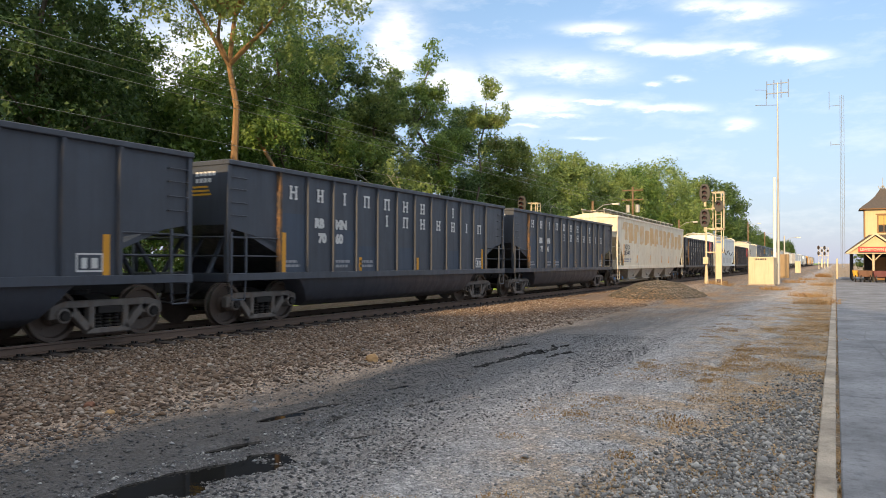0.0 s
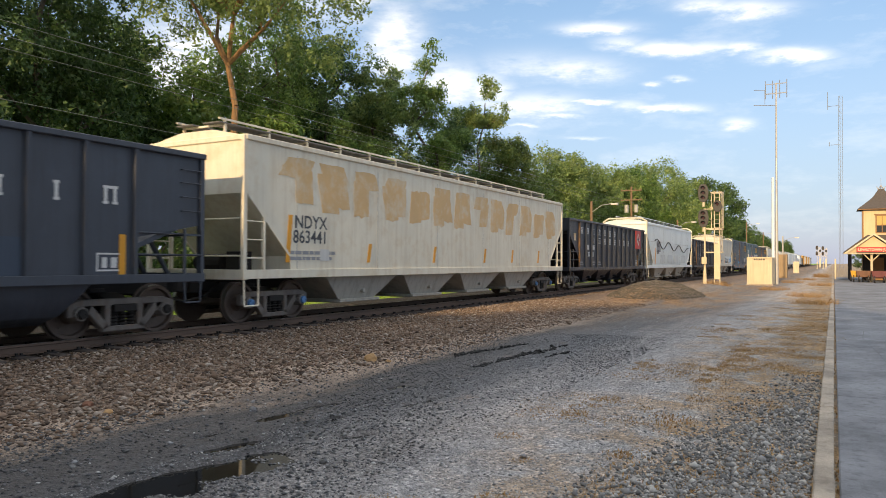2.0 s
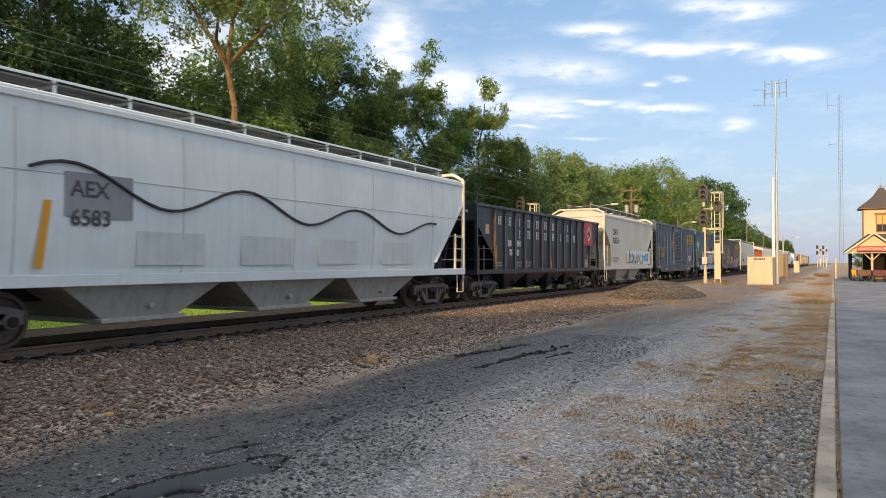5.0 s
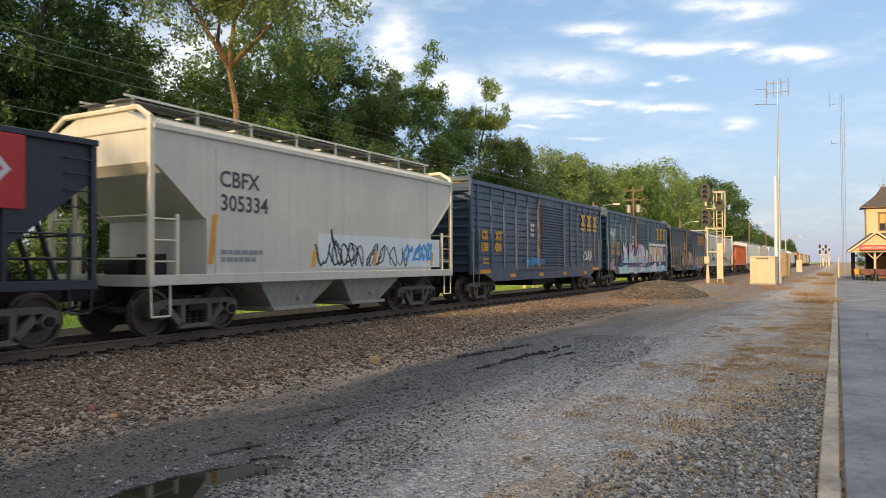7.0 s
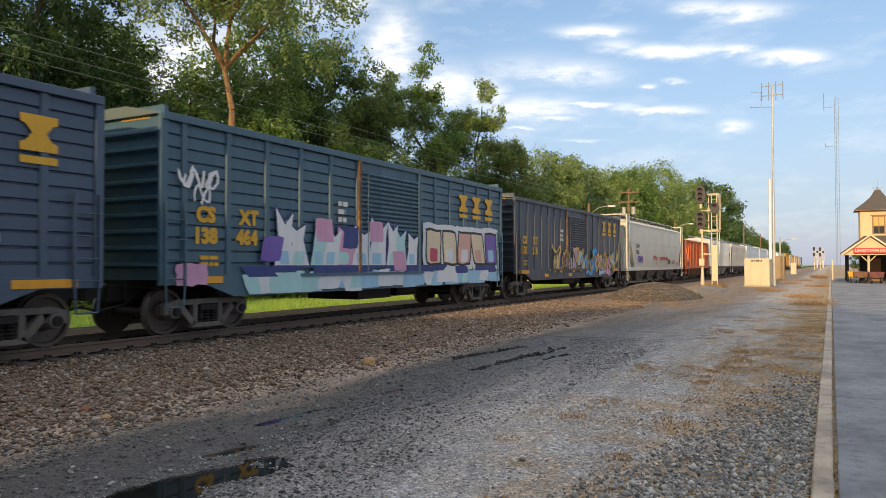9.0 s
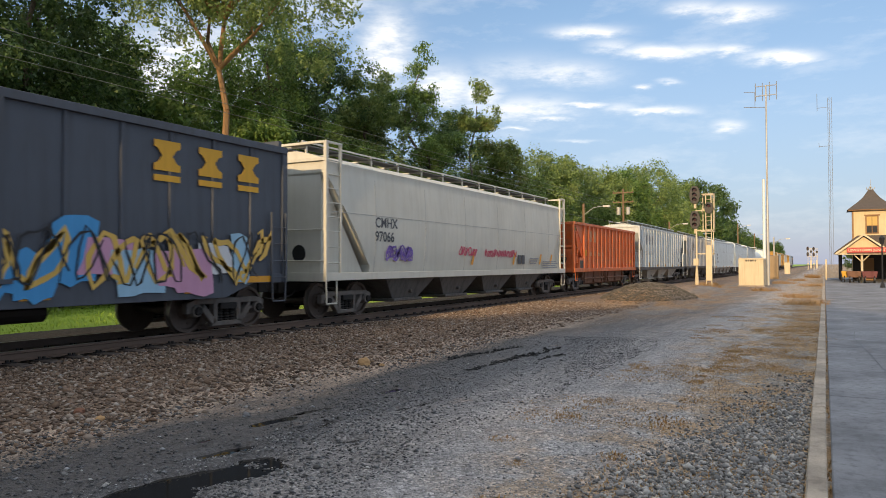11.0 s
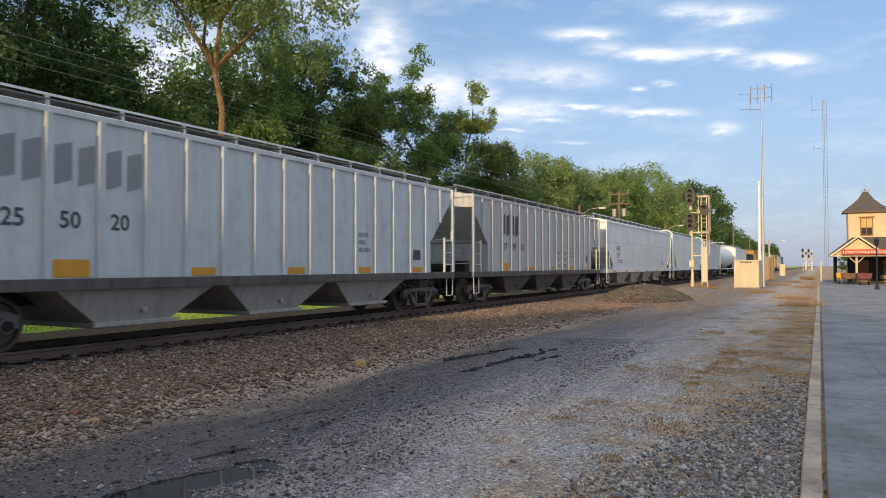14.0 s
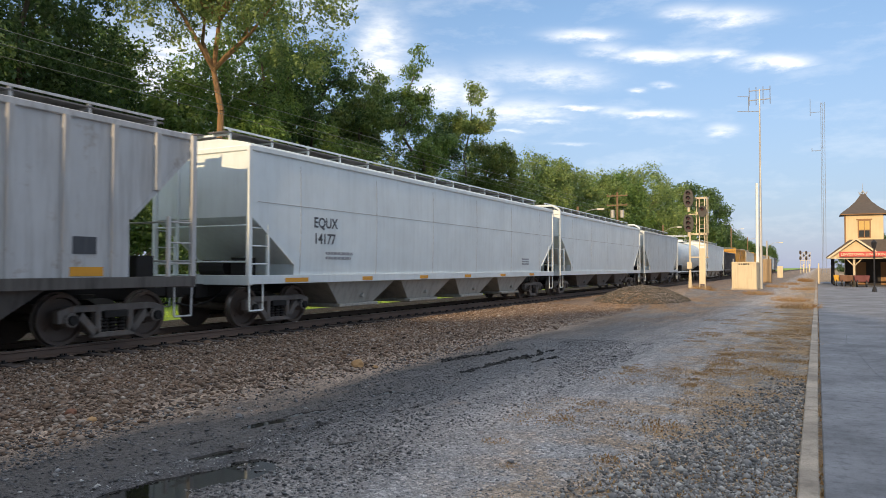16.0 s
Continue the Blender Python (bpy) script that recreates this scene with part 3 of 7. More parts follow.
for x0, y0, a, b, turn, k in ((-5.66, 12.2, 1.45, 0.085, 1.4, 20), (-4.8, 12.05, 2.0, 0.1, 1.47, 21), (-4.3, 12.3, 0.6, 0.06, 1.45, 22)):
    chips(1700, (x0 - 0.9, x0 + 0.9, y0 - 2.1, y0 + 2.1), 0.022, k, M_TAR, "rut_crumbs", "black wet crumbs of tarry mud along a rut", 0.7, rut(x0, y0, a, b, turn))
chips(900, (-11, -1, 2.6, 22), 0.017, 6, M_GRAVEL, "pale_stones", "scattered pale stones across the yard")


def track():
    t = thing("railway_track", pose(TRACK_X, 0, 0), "single railway track with rusty rails on old wooden ties", "track", kind="structure")
    rail = [(-0.075, 0), (0.075, 0), (0.075, 0.012), (0.014, 0.035), (0.012, 0.12), (0.036, 0.132), (0.036, 0.168), (-0.036, 0.168), (-0.036, 0.132), (-0.012, 0.12), (-0.014, 0.035), (-0.075, 0.012)]
    for x in (-0.7525, 0.7525):
        part("rail", Shape().prism([(a + x, b + 0.09) for a, b in rail], -60, 900, "y").mesh("rail", M_RAIL), t)
        part("rail_head", Shape().box(x - 0.03, x + 0.03, -60, 900, 0.2575, 0.26).mesh("rail_head", M_RAILTOP), t, "shiny worn rail head")
    tie = Shape().box(-1.3, 1.3, -0.11, 0.11, -0.08, 0.085)
    me = tie.mesh("tie", M_TIE, bevel=0.015)
    sp = Shape()
    for x in (-0.7525, 0.7525):
        sp.box(x - 0.17, x + 0.17, -0.09, 0.09, 0.084, 0.097)
        for e in (-0.1, 0.1):
            sp.box(x + e - 0.018, x + e + 0.018, -0.05, -0.015, 0.09, 0.135), sp.box(x + e - 0.018, x + e + 0.018, 0.03, 0.065, 0.09, 0.13)
    spm = sp.mesh("tie_plate", M_STEEL)
    for i in range(150):
        part("tie", me, t, "", pose(random.uniform(-0.03, 0.03), 1.0 + i * 0.54, 0, 0, 0, random.uniform(-0.8, 0.8)))
        if i < 90:
            part("tie_plate", spm, t, "", pose(0, 1.0 + i * 0.54, 0))
    far = Shape()
    for i in range(200):
        far.box(-1.3, 1.3, 82.0 + i * 0.54 - 0.11, 82.0 + i * 0.54 + 0.11, -0.08, 0.085)
    tagged(part("ties", far.mesh("ties", M_TIE), t), kind="stuff")
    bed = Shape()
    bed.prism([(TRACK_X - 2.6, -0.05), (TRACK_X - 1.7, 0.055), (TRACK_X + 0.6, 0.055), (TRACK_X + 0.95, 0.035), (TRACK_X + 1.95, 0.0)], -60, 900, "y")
    tagged(new("ballast_bed", bed.mesh("ballast_bed", M_GROUND)), "brown crushed-stone ballast under the track, train shade painted in", "ballast", kind="structure")


track()


def bed_stones():
    rng = np.random.default_rng(12)
    n = 12000
    base = np.array([(0, 0, 1), (0.9, 0, 0.25), (0.25, 0.85, 0.2), (-0.75, 0.5, 0.3), (-0.7, -0.55, 0.15), (0.3, -0.85, 0.3), (0, 0, -0.7)])
    tri = np.array([(0, i, i % 5 + 1) for i in range(1, 6)] + [(6, i % 5 + 1, i) for i in range(1, 6)])
    x, y = rng.uniform(-14.6, -10.6, n), 3 + 42 * rng.uniform(0, 1, n) ** 1.5
    s = 0.034 * rng.lognormal(0, 0.3, n)
    p = base[None] * (1 + rng.uniform(-0.35, 0.35, (n, 7, 3))) * s[:, None, None] * np.array([1, 1, 0.7])
    v = p + np.stack([x, y, np.where(x > -11, 0.03, np.where(x > -11.7, 0.04, 0.055)) + rng.uniform(-0.01, 0.012, n)], -1)[:, None]
    f = tri[None] + 7 * np.arange(n)[:, None, None]
    tagged(new("track_stones", cloud_mesh("track_stones", v.reshape(-1, 3), f.reshape(-1, 3), M_BALLAST)), "brown ballast stones between the ties", "stones", kind="stuff")


bed_stones()


def rock(x, y, r, mat, seed, label):
    bm = bmesh.new()
    bmesh.ops.create_icosphere(bm, subdivisions=2, radius=r)
    for v in bm.verts:
        v.co *= 1 + 0.5 * noise.noise(v.co * (1.6 / r) + Vector((seed, 0, 0)))
        v.co.z *= 0.7
    me = bpy.data.meshes.new("rock")
    bm.to_mesh(me)
    me.materials.append(mat)
    ob = new("rock", me)
    ob.matrix_basis = pose(x, y, lie(x, y) + r * 0.35)
    tagged(ob, label, "rock")


M_TANROCK = plain("tan_rock", (0.46, 0.28, 0.13), 0.9, 0, 0.25, 20)
rock(-6.72, 9.82, 0.115, M_TANROCK, 3, "pale tan rock lying on the dirt strip")
rock(-6.42, 9.90, 0.045, M_TANROCK, 5, "small tan stone beside the larger rock")
rock(-7.4, 5.2, 0.06, plain("rust_stone", (0.22, 0.10, 0.06), 0.9), 8, "rust-brown stone among the ballast")
rock(-6.9, 5.1, 0.05, M_TANROCK, 11, "small tan stone on the ballast")


# kerb and platform
def platform():
    k = thing("kerb", pose(0, 0, 0), "weathered pale concrete kerb along the platform", "kerb", kind="structure")
    y = -3.0
    i = 0
    while y < 95:
        L = 3.05
        s = Shape().box(-0.142, 0.0, y + 0.006, y + L - 0.006, -0.25, 0.035 + random.uniform(-0.006, 0.006))
        part("kerb_stone", s.mesh("kerb_stone", M_CONC, bevel=0.012), k, "", pose(random.uniform(-0.006, 0.006), 0, 0))
        y += L
        i += 1
    p = thing("pavement", pose(0, 0, 0), "blue-grey worn concrete platform with dark joints", "pavement", kind="structure")
    y = -4.0
    cuts = [-4, 1.5, 5.6, 10.2, 16.3, 24.2, 34, 44, 56, 70, 95]
    for a, b in zip(cuts, cuts[1:]):
        for x0, x1 in ((0.03, 4.6), (4.615, 12.0)):
            s = Shape()
            s.add([(x0, a + 0.022, -0.2), (x1, a + 0.022 - 0.05, -0.2), (x1, b - 0.072, -0.2), (x0, b - 0.022, -0.2), (x0, a + 0.022, 0.005), (x1, a + 0.022 - 0.05, 0.005), (x1, b - 0.072, 0.005), (x0, b - 0.022, 0.005)],
                  [(0, 3, 2, 1), (4, 5, 6, 7), (0, 1, 5, 4), (2, 3, 7, 6), (0, 4, 7, 3), (1, 2, 6, 5)])
            part("slab", s.mesh("slab", M_WALK, bevel=0.012), p, "", pose(0, 0, random.uniform(-0.004, 0.004)))
    # wandering crack, a sunken dark filling
    c = Shape()
    pts = [(0.62, 20.0), (0.55, 18.2), (0.7, 15.5), (0.78, 13.2), (0.95, 11.2), (1.0, 9.4), (1.12, 8.0), (1.2, 7.2)]
    for (xa, ya), (xb, yb) in zip(pts, pts[1:]):
        for i in range(4):
            q0, q1 = i / 4, (i + 1) / 4
            w = random.uniform(0.002, 0.006)
            x0, y0, x1, y1 = xa + (xb - xa) * q0, ya + (yb - ya) * q0, xa + (xb - xa) * q1, ya + (yb - ya) * q1
            c.add([(x0 - w, y0, 0.0125), (x0 + w, y0, 0.0125), (x1 + w, y1, 0.0125), (x1 - w, y1, 0.0125)], [(0, 1, 2, 3)])
    part("crack", c.mesh("crack", M_BLACK), p, "dark hairline crack")


platform()


def tuft_mesh(name, n, r, hgt, mat, seed):
    rng = np.random.default_rng(seed)
    a, d = rng.uniform(0, 6.283, n), r * np.sqrt(rng.uniform(0, 1, n))
    x, y = d * np.cos(a), d * np.sin(a)
    b, ln = rng.uniform(0, 6.283, n), hgt * rng.uniform(0.35, 1.1, n)
    lean = rng.uniform(0.6, 2.6, n)
    tip = np.stack([x + np.cos(b) * lean * ln, y + np.sin(b) * lean * ln, ln], -1)
    w = 0.004 + 0.003 * rng.uniform(0, 1, n)
    s = np.stack([-np.sin(b) * w, np.cos(b) * w, np.zeros(n)], -1)
    root = np.stack([x, y, np.full(n, -0.01)], -1)
    mid = root * 0.5 + tip * 0.5 + np.array([0, 0, 0.15]) * ln[:, None]
    v = np.stack([root - s, root + s, mid + s * 0.8, mid - s * 0.8, tip + s * 0.15, tip - s * 0.15], 1)
    f = np.array([(0, 1, 2, 3), (3, 2, 4, 5)])[None] + 6 * np.arange(n)[:, None, None]
    return cloud_mesh(name, v.reshape(-1, 3), f.reshape(-1, 4), mat)


def weeds():
    kinds = [tuft_mesh("dry_weed", 210, 0.30, 0.013, M_DRYGRASS, 1), tuft_mesh("dry_weed", 420, 0.55, 0.014, M_DRYGRASS, 2), tuft_mesh("dry_weed", 90, 0.13, 0.018, M_DRYGRASS, 3)]
    rnd = random.Random(4)
    spots = []
    for i in range(330):
        y = 3.2 + 26 * rnd.random() ** 1.35
        x = -0.3 - 2.5 * rnd.random() ** (1.6 if y < 8 else 1.2)
        if noise.noise((x * 0.9, y * 0.45, 3)) > 0.02:
            spots.append((x, y, rnd.choice((0, 1, 2, 2, 2))))
    for i in range(30):   # thick band by the kerb
        spots.append((-0.25 - 0.5 * rnd.random() ** 1.5, 4.0 + 24 * rnd.random(), rnd.choice((0, 1, 1))))
    for i in range(14):   # the wide dry patch
        spots.append((-0.3 - 1.5 * rnd.random(), 11.5 + 5.0 * rnd.random(), 1))
    for x, y, k in ((-1.62, 7.75, 0), (-2.05, 4.55, 2), (-1.52, 4.25, 2), (-2.3, 5.6, 2), (-1.35, 4.9, 0), (-1.1, 5.7, 1), (-0.75, 6.3, 1)):
        spots.append((x, y, k))
    far = [tuft_mesh("dry_weed", 500, 0.9, 0.28, M_DRYGRASS, 5), tuft_mesh("dry_weed", 600, 0.6, 0.5, M_DRYGRASS, 6)]
    todo = [(kinds[k], x, y, rnd.uniform(0.7, 1.35)) for x, y, k in spots]
    todo += [(far[k], x, y, 1.0) for x, y, k in ((-3.2, 48, 0), (-2.4, 78, 0), (-1.0, 94, 1), (-1.6, 97, 1), (-8.2, 60, 0), (-6.6, 49, 0), (-1.2, 40, 0), (-0.7, 33, 0), (-0.9, 60, 0), (-3.0, 66, 0))]
    vs, fs, n = [], [], 0
    for me, x, y, k in todo:
        co = np.empty(len(me.vertices) * 3, np.float32)
        me.vertices.foreach_get("co", co)
        co = co.reshape(-1, 3) * k
        a = rnd.uniform(0, 6.283)
        co = np.stack([co[:, 0] * math.cos(a) - co[:, 1] * math.sin(a) + x, co[:, 0] * math.sin(a) + co[:, 1] * math.cos(a) + y, co[:, 2] + lie(x, y)], -1)
        ix = np.empty(len(me.loops), np.int32)
        me.loops.foreach_get("vertex_index", ix)
        vs.append(co), fs.append(ix.reshape(-1, 4) + n)
        n += len(co)
    tagged(new("dry_weeds", cloud_mesh("dry_weeds", np.concatenate(vs), np.concatenate(fs), M_DRYGRASS)), "dry orange-brown weeds scattered through the gravel", "weeds", kind="stuff")
    rng = np.random.default_rng(3)
    n = 26000
    x, y = rng.uniform(-27, -16.9, n), 2 + 75 * rng.uniform(0, 1, n) ** 1.3
    hgt = rng.uniform(0.04, 0.11, n)
    b = rng.uniform(0, 6.283, n)
    p = np.stack([x, y, np.full(n, 0.05)], -1)
    s = np.stack([np.cos(b), np.sin(b), np.zeros(n)], -1) * 0.02
    tip = p + np.stack([rng.normal(0, 0.03, n), rng.normal(0, 0.03, n), hgt], -1)
    v = np.stack([p - s, p + s, tip], 1)
    f = np.arange(3 * n).reshape(n, 3)
    tagged(new("lawn", cloud_mesh("lawn", v.reshape(-1, 3), f, M_LAWN)), "bright green mown grass beyond the track", "grass", kind="stuff")


weeds()


# ---- the woods beyond the track ----
def limb(s, p, q, r0, r1, bends, rnd, wander=0.06):
    """A bent tapering limb; returns its points."""
    p, q = Vector(p), Vector(q)
    pts = [p]
    for i in range(1, bends + 1):
        k = i / bends
        w = p.lerp(q, k)
        if i < bends:
            d = (q - p).length * wander
            w += Vector((rnd.uniform(-d, d), rnd.uniform(-d, d), rnd.uniform(-d, d) * 0.5))
        pts.append(w)
    for i in range(bends):
        a, b = r0 + (r1 - r0) * i / bends, r0 + (r1 - r0) * (i + 1) / bends
        s.rod(pts[i], pts[i + 1], a, b, 7 if r0 > 0.1 else 5)
    return pts


def leaf_cloud(clumps, n, size, seed, flat=0.8):
    """Leaves on sprays round clump centres (x, y, z, radius): each clump breaks up into smaller tufts whose blades face outwards and up."""
    rng = np.random.default_rng(seed)

    def ways(m):
        d = rng.normal(0, 1, (m, 3))
        return d / np.linalg.norm(d, axis=1)[:, None]
    c = np.repeat(np.array(clumps), 7, 0)
    d = ways(len(c))
    tuft = c[:, :3] + d * (c[:, 3] * rng.uniform(0.45, 0.95, len(c)))[:, None] * np.array([1, 1, flat])
    rad = c[:, 3] * rng.uniform(0.25, 0.5, len(c))
    w = rad ** 2
    k = rng.choice(len(c), n // 5, p=w / w.sum())
    d = ways(len(k))
    spray = tuft[k] + d * (rad[k] * rng.uniform(0.2, 1.0, len(k)) ** 0.4 * rng.lognormal(0, 0.1, len(k)))[:, None] * np.array([1, 1, flat])
    m = len(k) * 5
    p = np.repeat(spray, 5, 0) + rng.normal(0, size * 0.95, (m, 3))
    nrm = np.repeat(d, 5, 0) * 0.8 + np.array([0, 0, 0.45]) + rng.normal(0, 0.42, (m, 3))
    nrm /= np.linalg.norm(nrm, axis=1)[:, None]
    u = np.cross(nrm, rng.normal(0, 1, (m, 3)))
    u /= np.linalg.norm(u, axis=1)[:, None]
    t = np.cross(nrm, u)
    s = size * rng.uniform(0.6, 1.25, m)[:, None]
    v = np.stack([p - u * s, p + t * s * 0.7, p + u * s * 0.75 - t * s * 0.4], 1)
    return v.reshape(-1, 3), np.arange(3 * m).reshape(m, 3)


def tree(name, x, y, h, crown_w, base, leaves, size, seed, mat, label, bark_mat=None, limbs=7, lean=(0, 0), bare=0.0, group="trees of the wood", trunk_r=None, wander=0.06, dome=0, rise=(0.35, 1.0)):
    """base: the height at which the crown begins; dome: clumps that round the crown out."""
    rnd = random.Random(seed)
    t = thing(name, pose(x, y, 0.1), label, "tree", group)
    s = Shape()
    r = trunk_r or h * 0.014
    top = (lean[0], lean[1], h * 0.8)
    pts = limb(s, (0, 0, -0.2), top, r, r * 0.25, 7, rnd, wander)
    clumps = [(top[0], top[1], h * 0.86, crown_w * 0.28)]
    for i in range(limbs):
        k = base / h + (0.82 - base / h) * (i + rnd.random() * 0.7) / limbs
        st = pts[min(6, int(k / 0.82 * 6.5))]
        a = i * 2.4 + rnd.uniform(-0.4, 0.4)
        ln = crown_w * 0.5 * rnd.uniform(0.55, 1.0) * (1 - 0.45 * max(0, (k - 0.5) / 0.35))
        en = (st.x + math.cos(a) * ln, st.y + math.sin(a) * ln, min(h * 0.95, st.z + ln * rnd.uniform(*rise)))
        q = limb(s, st, en, r * 0.42, r * 0.08, 4, rnd)
        for w, f in ((q[-1], 0.26), (q[-2], 0.22), (q[-3], 0.17)):
            if rnd.random() > bare:
                clumps.append((w.x + rnd.uniform(-0.5, 0.5), w.y + rnd.uniform(-0.5, 0.5), w.z + rnd.uniform(0, 0.6), crown_w * f * rnd.uniform(0.6, 1.1)))
        for b in range(2):
            w = q[2 + b]
            e2 = (w.x + rnd.uniform(-1, 1) * ln * 0.5, w.y + rnd.uniform(-1, 1) * ln * 0.5, w.z + rnd.uniform(0.1, 0.7) * ln)
            limb(s, w, e2, r * 0.14, r * 0.04, 2, rnd)
            if rnd.random() > bare:
                clumps.append((*e2, crown_w * 0.16 * rnd.uniform(0.6, 1.2)))
    for i in range(dome):
        a, k = i * 2.4 + rnd.uniform(-0.3, 0.3), (i + 0.5) / dome
        zz = base * 0.8 + (h * 0.93 - base * 0.8) * k
        ring = crown_w * 0.46 * math.sqrt(max(0.02, 1 - (2 * (0.12 + 0.86 * k) - 1) ** 2)) * rnd.uniform(0.8, 1.05)
        clumps.append((lean[0] * k + ring * math.cos(a), lean[1] * k + ring * math.sin(a), zz, crown_w * rnd.uniform(0.11, 0.19)))
    part("trunk", s.mesh("trunk", bark_mat or M_BARK, smooth=True), t)
    v, f = leaf_cloud(clumps, leaves * 2, size * 0.9, seed)
    part("crown", cloud_mesh("crown", v, f, mat), t)
    return t


def bush(x, y, w, h, leaves, size, seed, mat, label):
    rnd = random.Random(seed)
    t = thing("bush", pose(x, y, 0.1), label, "bush", "undergrowth along the wood")
    s = Shape()
    clumps = []
    for i in range(9):
        e = (rnd.uniform(-w, w) * 0.5, rnd.uniform(-w, w) * 0.5, h * rnd.uniform(0.25, 0.9))
        limb(s, (0, 0, -0.1), e, 0.05, 0.012, 3, rnd)
        clumps.append((*e, w * rnd.uniform(0.16, 0.3)))
        clumps.append((e[0], e[1], e[2] * 0.4, w * 0.26))
    part("stem", s.mesh("stem", M_BARK), t)
    v, f = leaf_cloud(clumps, leaves * 2, size * 0.9, seed, 0.9)
    part("crown", cloud_mesh("crown", v, f, mat), t)
    return t


GREEN, DARKG, LIGHTG = "tall green broadleaf tree at the wood's edge", "dark green broadleaf tree deep in the wood", "light green tree with yellowing leaves"


def build_woods():
    rnd = random.Random(11)
    # the marked trees
    tree("tree", -25.0, 25.7, 19.5, 13, 13.6, 24000, 0.12, 101, M_LEAF_LIGHT, "tall tree with a bare sunlit trunk and yellowing leaves", M_BARK_SUNLIT, 9, (-0.4, -0.6), 0.1, trunk_r=0.27, wander=0.018, rise=(0.6, 1.6), dome=18)
    tree("tree", -25.6, 27.3, 10.5, 4, 8.5, 3500, 0.13, 102, M_LEAF, "broken bare-trunked tree among the leaves", M_BARK_SUNLIT, 5, (0.3, 0.8), 0.3, trunk_r=0.24)
    tree("tree", -26, 44.6, 19.4, 5.6, 9.5, 9000, 0.14, 103, M_LEAF, "slender tree with an open crown against the sky", M_BARK, 9, (0.0, 0.6), 0.25, trunk_r=0.2)
    for i, (x, y, h, w) in enumerate(((-36, 32.5, 15.5, 10), (-38, 27, 17, 9), (-34, 38, 18, 10), (-33, 45, 16.5, 8), (-31, 25, 11, 7))):
        tree("tree", x, y, h, w, h * 0.22, 9000, 0.2, 160 + i, M_LEAF, "green tree filling the wood behind the line", None, 9, dome=16)
    tree("tree", -26, 51.0, 18.6, 4.6, 14.0, 4200, 0.14, 104, M_LEAF_LIGHT, "thin leaning tree with a single tuft of crown", M_BARK, 5, (0.4, 3.2), 0.2, trunk_r=0.15)
    # front rank along the grass
    rank = [(-33, 2, 19.5, 10, M_LEAF_DARK), (-31.5, 9, 20, 11, M_LEAF_DARK), (-31, 14.5, 19, 10, M_LEAF_DARK), (-30, 18.8, 19.0, 8.5, M_LEAF_DARK), (-33, 22.5, 16.0, 7, M_LEAF_DARK),
            (-30, 34.5, 19.0, 9, M_LEAF), (-30, 39.0, 18.0, 8, M_LEAF_DARK), (-28, 42.0, 15.8, 6, M_LEAF_LIGHT), (-29, 51, 14.6, 7.5, M_LEAF_DARK), (-26.5, 59, 13.6, 7.0, M_LEAF_TURN),
            (-28, 65, 14.2, 8, M_LEAF_LIGHT), (-26.5, 72, 13.8, 8, M_LEAF_LIGHT), (-27, 80, 14.8, 9, M_LEAF_LIGHT), (-26, 88, 14.0, 8.5, M_LEAF_LIGHT), (-27, 97, 15.0, 9.5, M_LEAF_LIGHT)]
    said = {M_LEAF: GREEN, M_LEAF_DARK: DARKG, M_LEAF_LIGHT: LIGHTG, M_LEAF_TURN: "green tree whose top is turning russet"}
    for i, (x, y, h, w, m) in enumerate(rank):
        tree("tree", x, y, h, w, h * 0.28, 11500 if 12 < y < 40 else 14000 if y < 60 else 11000, 0.15 if y < 60 else 0.19, 200 + i, m, said[m], None, 9, (rnd.uniform(-1, 1), rnd.uniform(-1, 1)), dome=22)
    # pale dead trees in the gap of the wood
    for i, (x, y, h) in enumerate(((-24.6, 62.5, 10.5), (-24.4, 67.5, 9.5), (-24.8, 74.0, 10.0), (-24.0, 36.5, 8.5))):
        tree("dead_tree", x, y, h, 6.5, 4.0, 500, 0.15, 500 + i, M_LEAF_LIGHT, "half-dead tree with bare pale branches", M_BARK_PALE, 8, (0.4, 0.6), 0.75, trunk_r=0.13)
    # undergrowth hides the trunks' feet
    for i in range(40):
        y = 4 + i * 2.6
        bush(-23.5 + rnd.uniform(-2.0, 1.2), y, rnd.uniform(3, 4.6), rnd.uniform(3.0, 6.2), 3400, 0.12 if y < 60 else 0.16, 400 + i, rnd.choice((M_LEAF, M_LEAF_LIGHT, M_LEAF_DARK) if y < 24 else (M_LEAF, M_LEAF_LIGHT)), "dense leafy bush along the foot of the wood")
    # farther along the line: a few makes, repeated
    for x, y, h, w, seed, m in ((-27.5, 107, 16.2, 11, 300, M_LEAF), (-26.5, 122, 18.8, 15, 301, M_LEAF_LIGHT), (-29, 138, 19.2, 14, 302, M_LEAF_LIGHT)):
        tree("tree", x, y, h, w, 3.0, 15000, 0.25, seed, m, "broad rounded tree with a warm green crown", None, 10, dome=40)
    cheap = [tree("tree", -26, 170, 21.5, 13, 3.0, 6000, 0.40, 310, M_LEAF_DARK, "dark rounded tree, far along the line and unseen behind for shade", None, 7, dome=30),
             tree("tree", -24.5, 188, 21.5, 13, 3.0, 6000, 0.40, 311, M_LEAF_DARK, "dark rounded tree, far along the line and unseen behind for shade", None, 7, dome=30)]
    for i in range(14):
        y = 206 + i * (10 + i * 1.1)
        copy_thing(cheap[i % 2], pose(-26 + rnd.uniform(-3, 3), y, 0.1, 0, 0, rnd.uniform(0, 360)) @ Matrix.Scale(rnd.uniform(0.56, 0.7), 4))
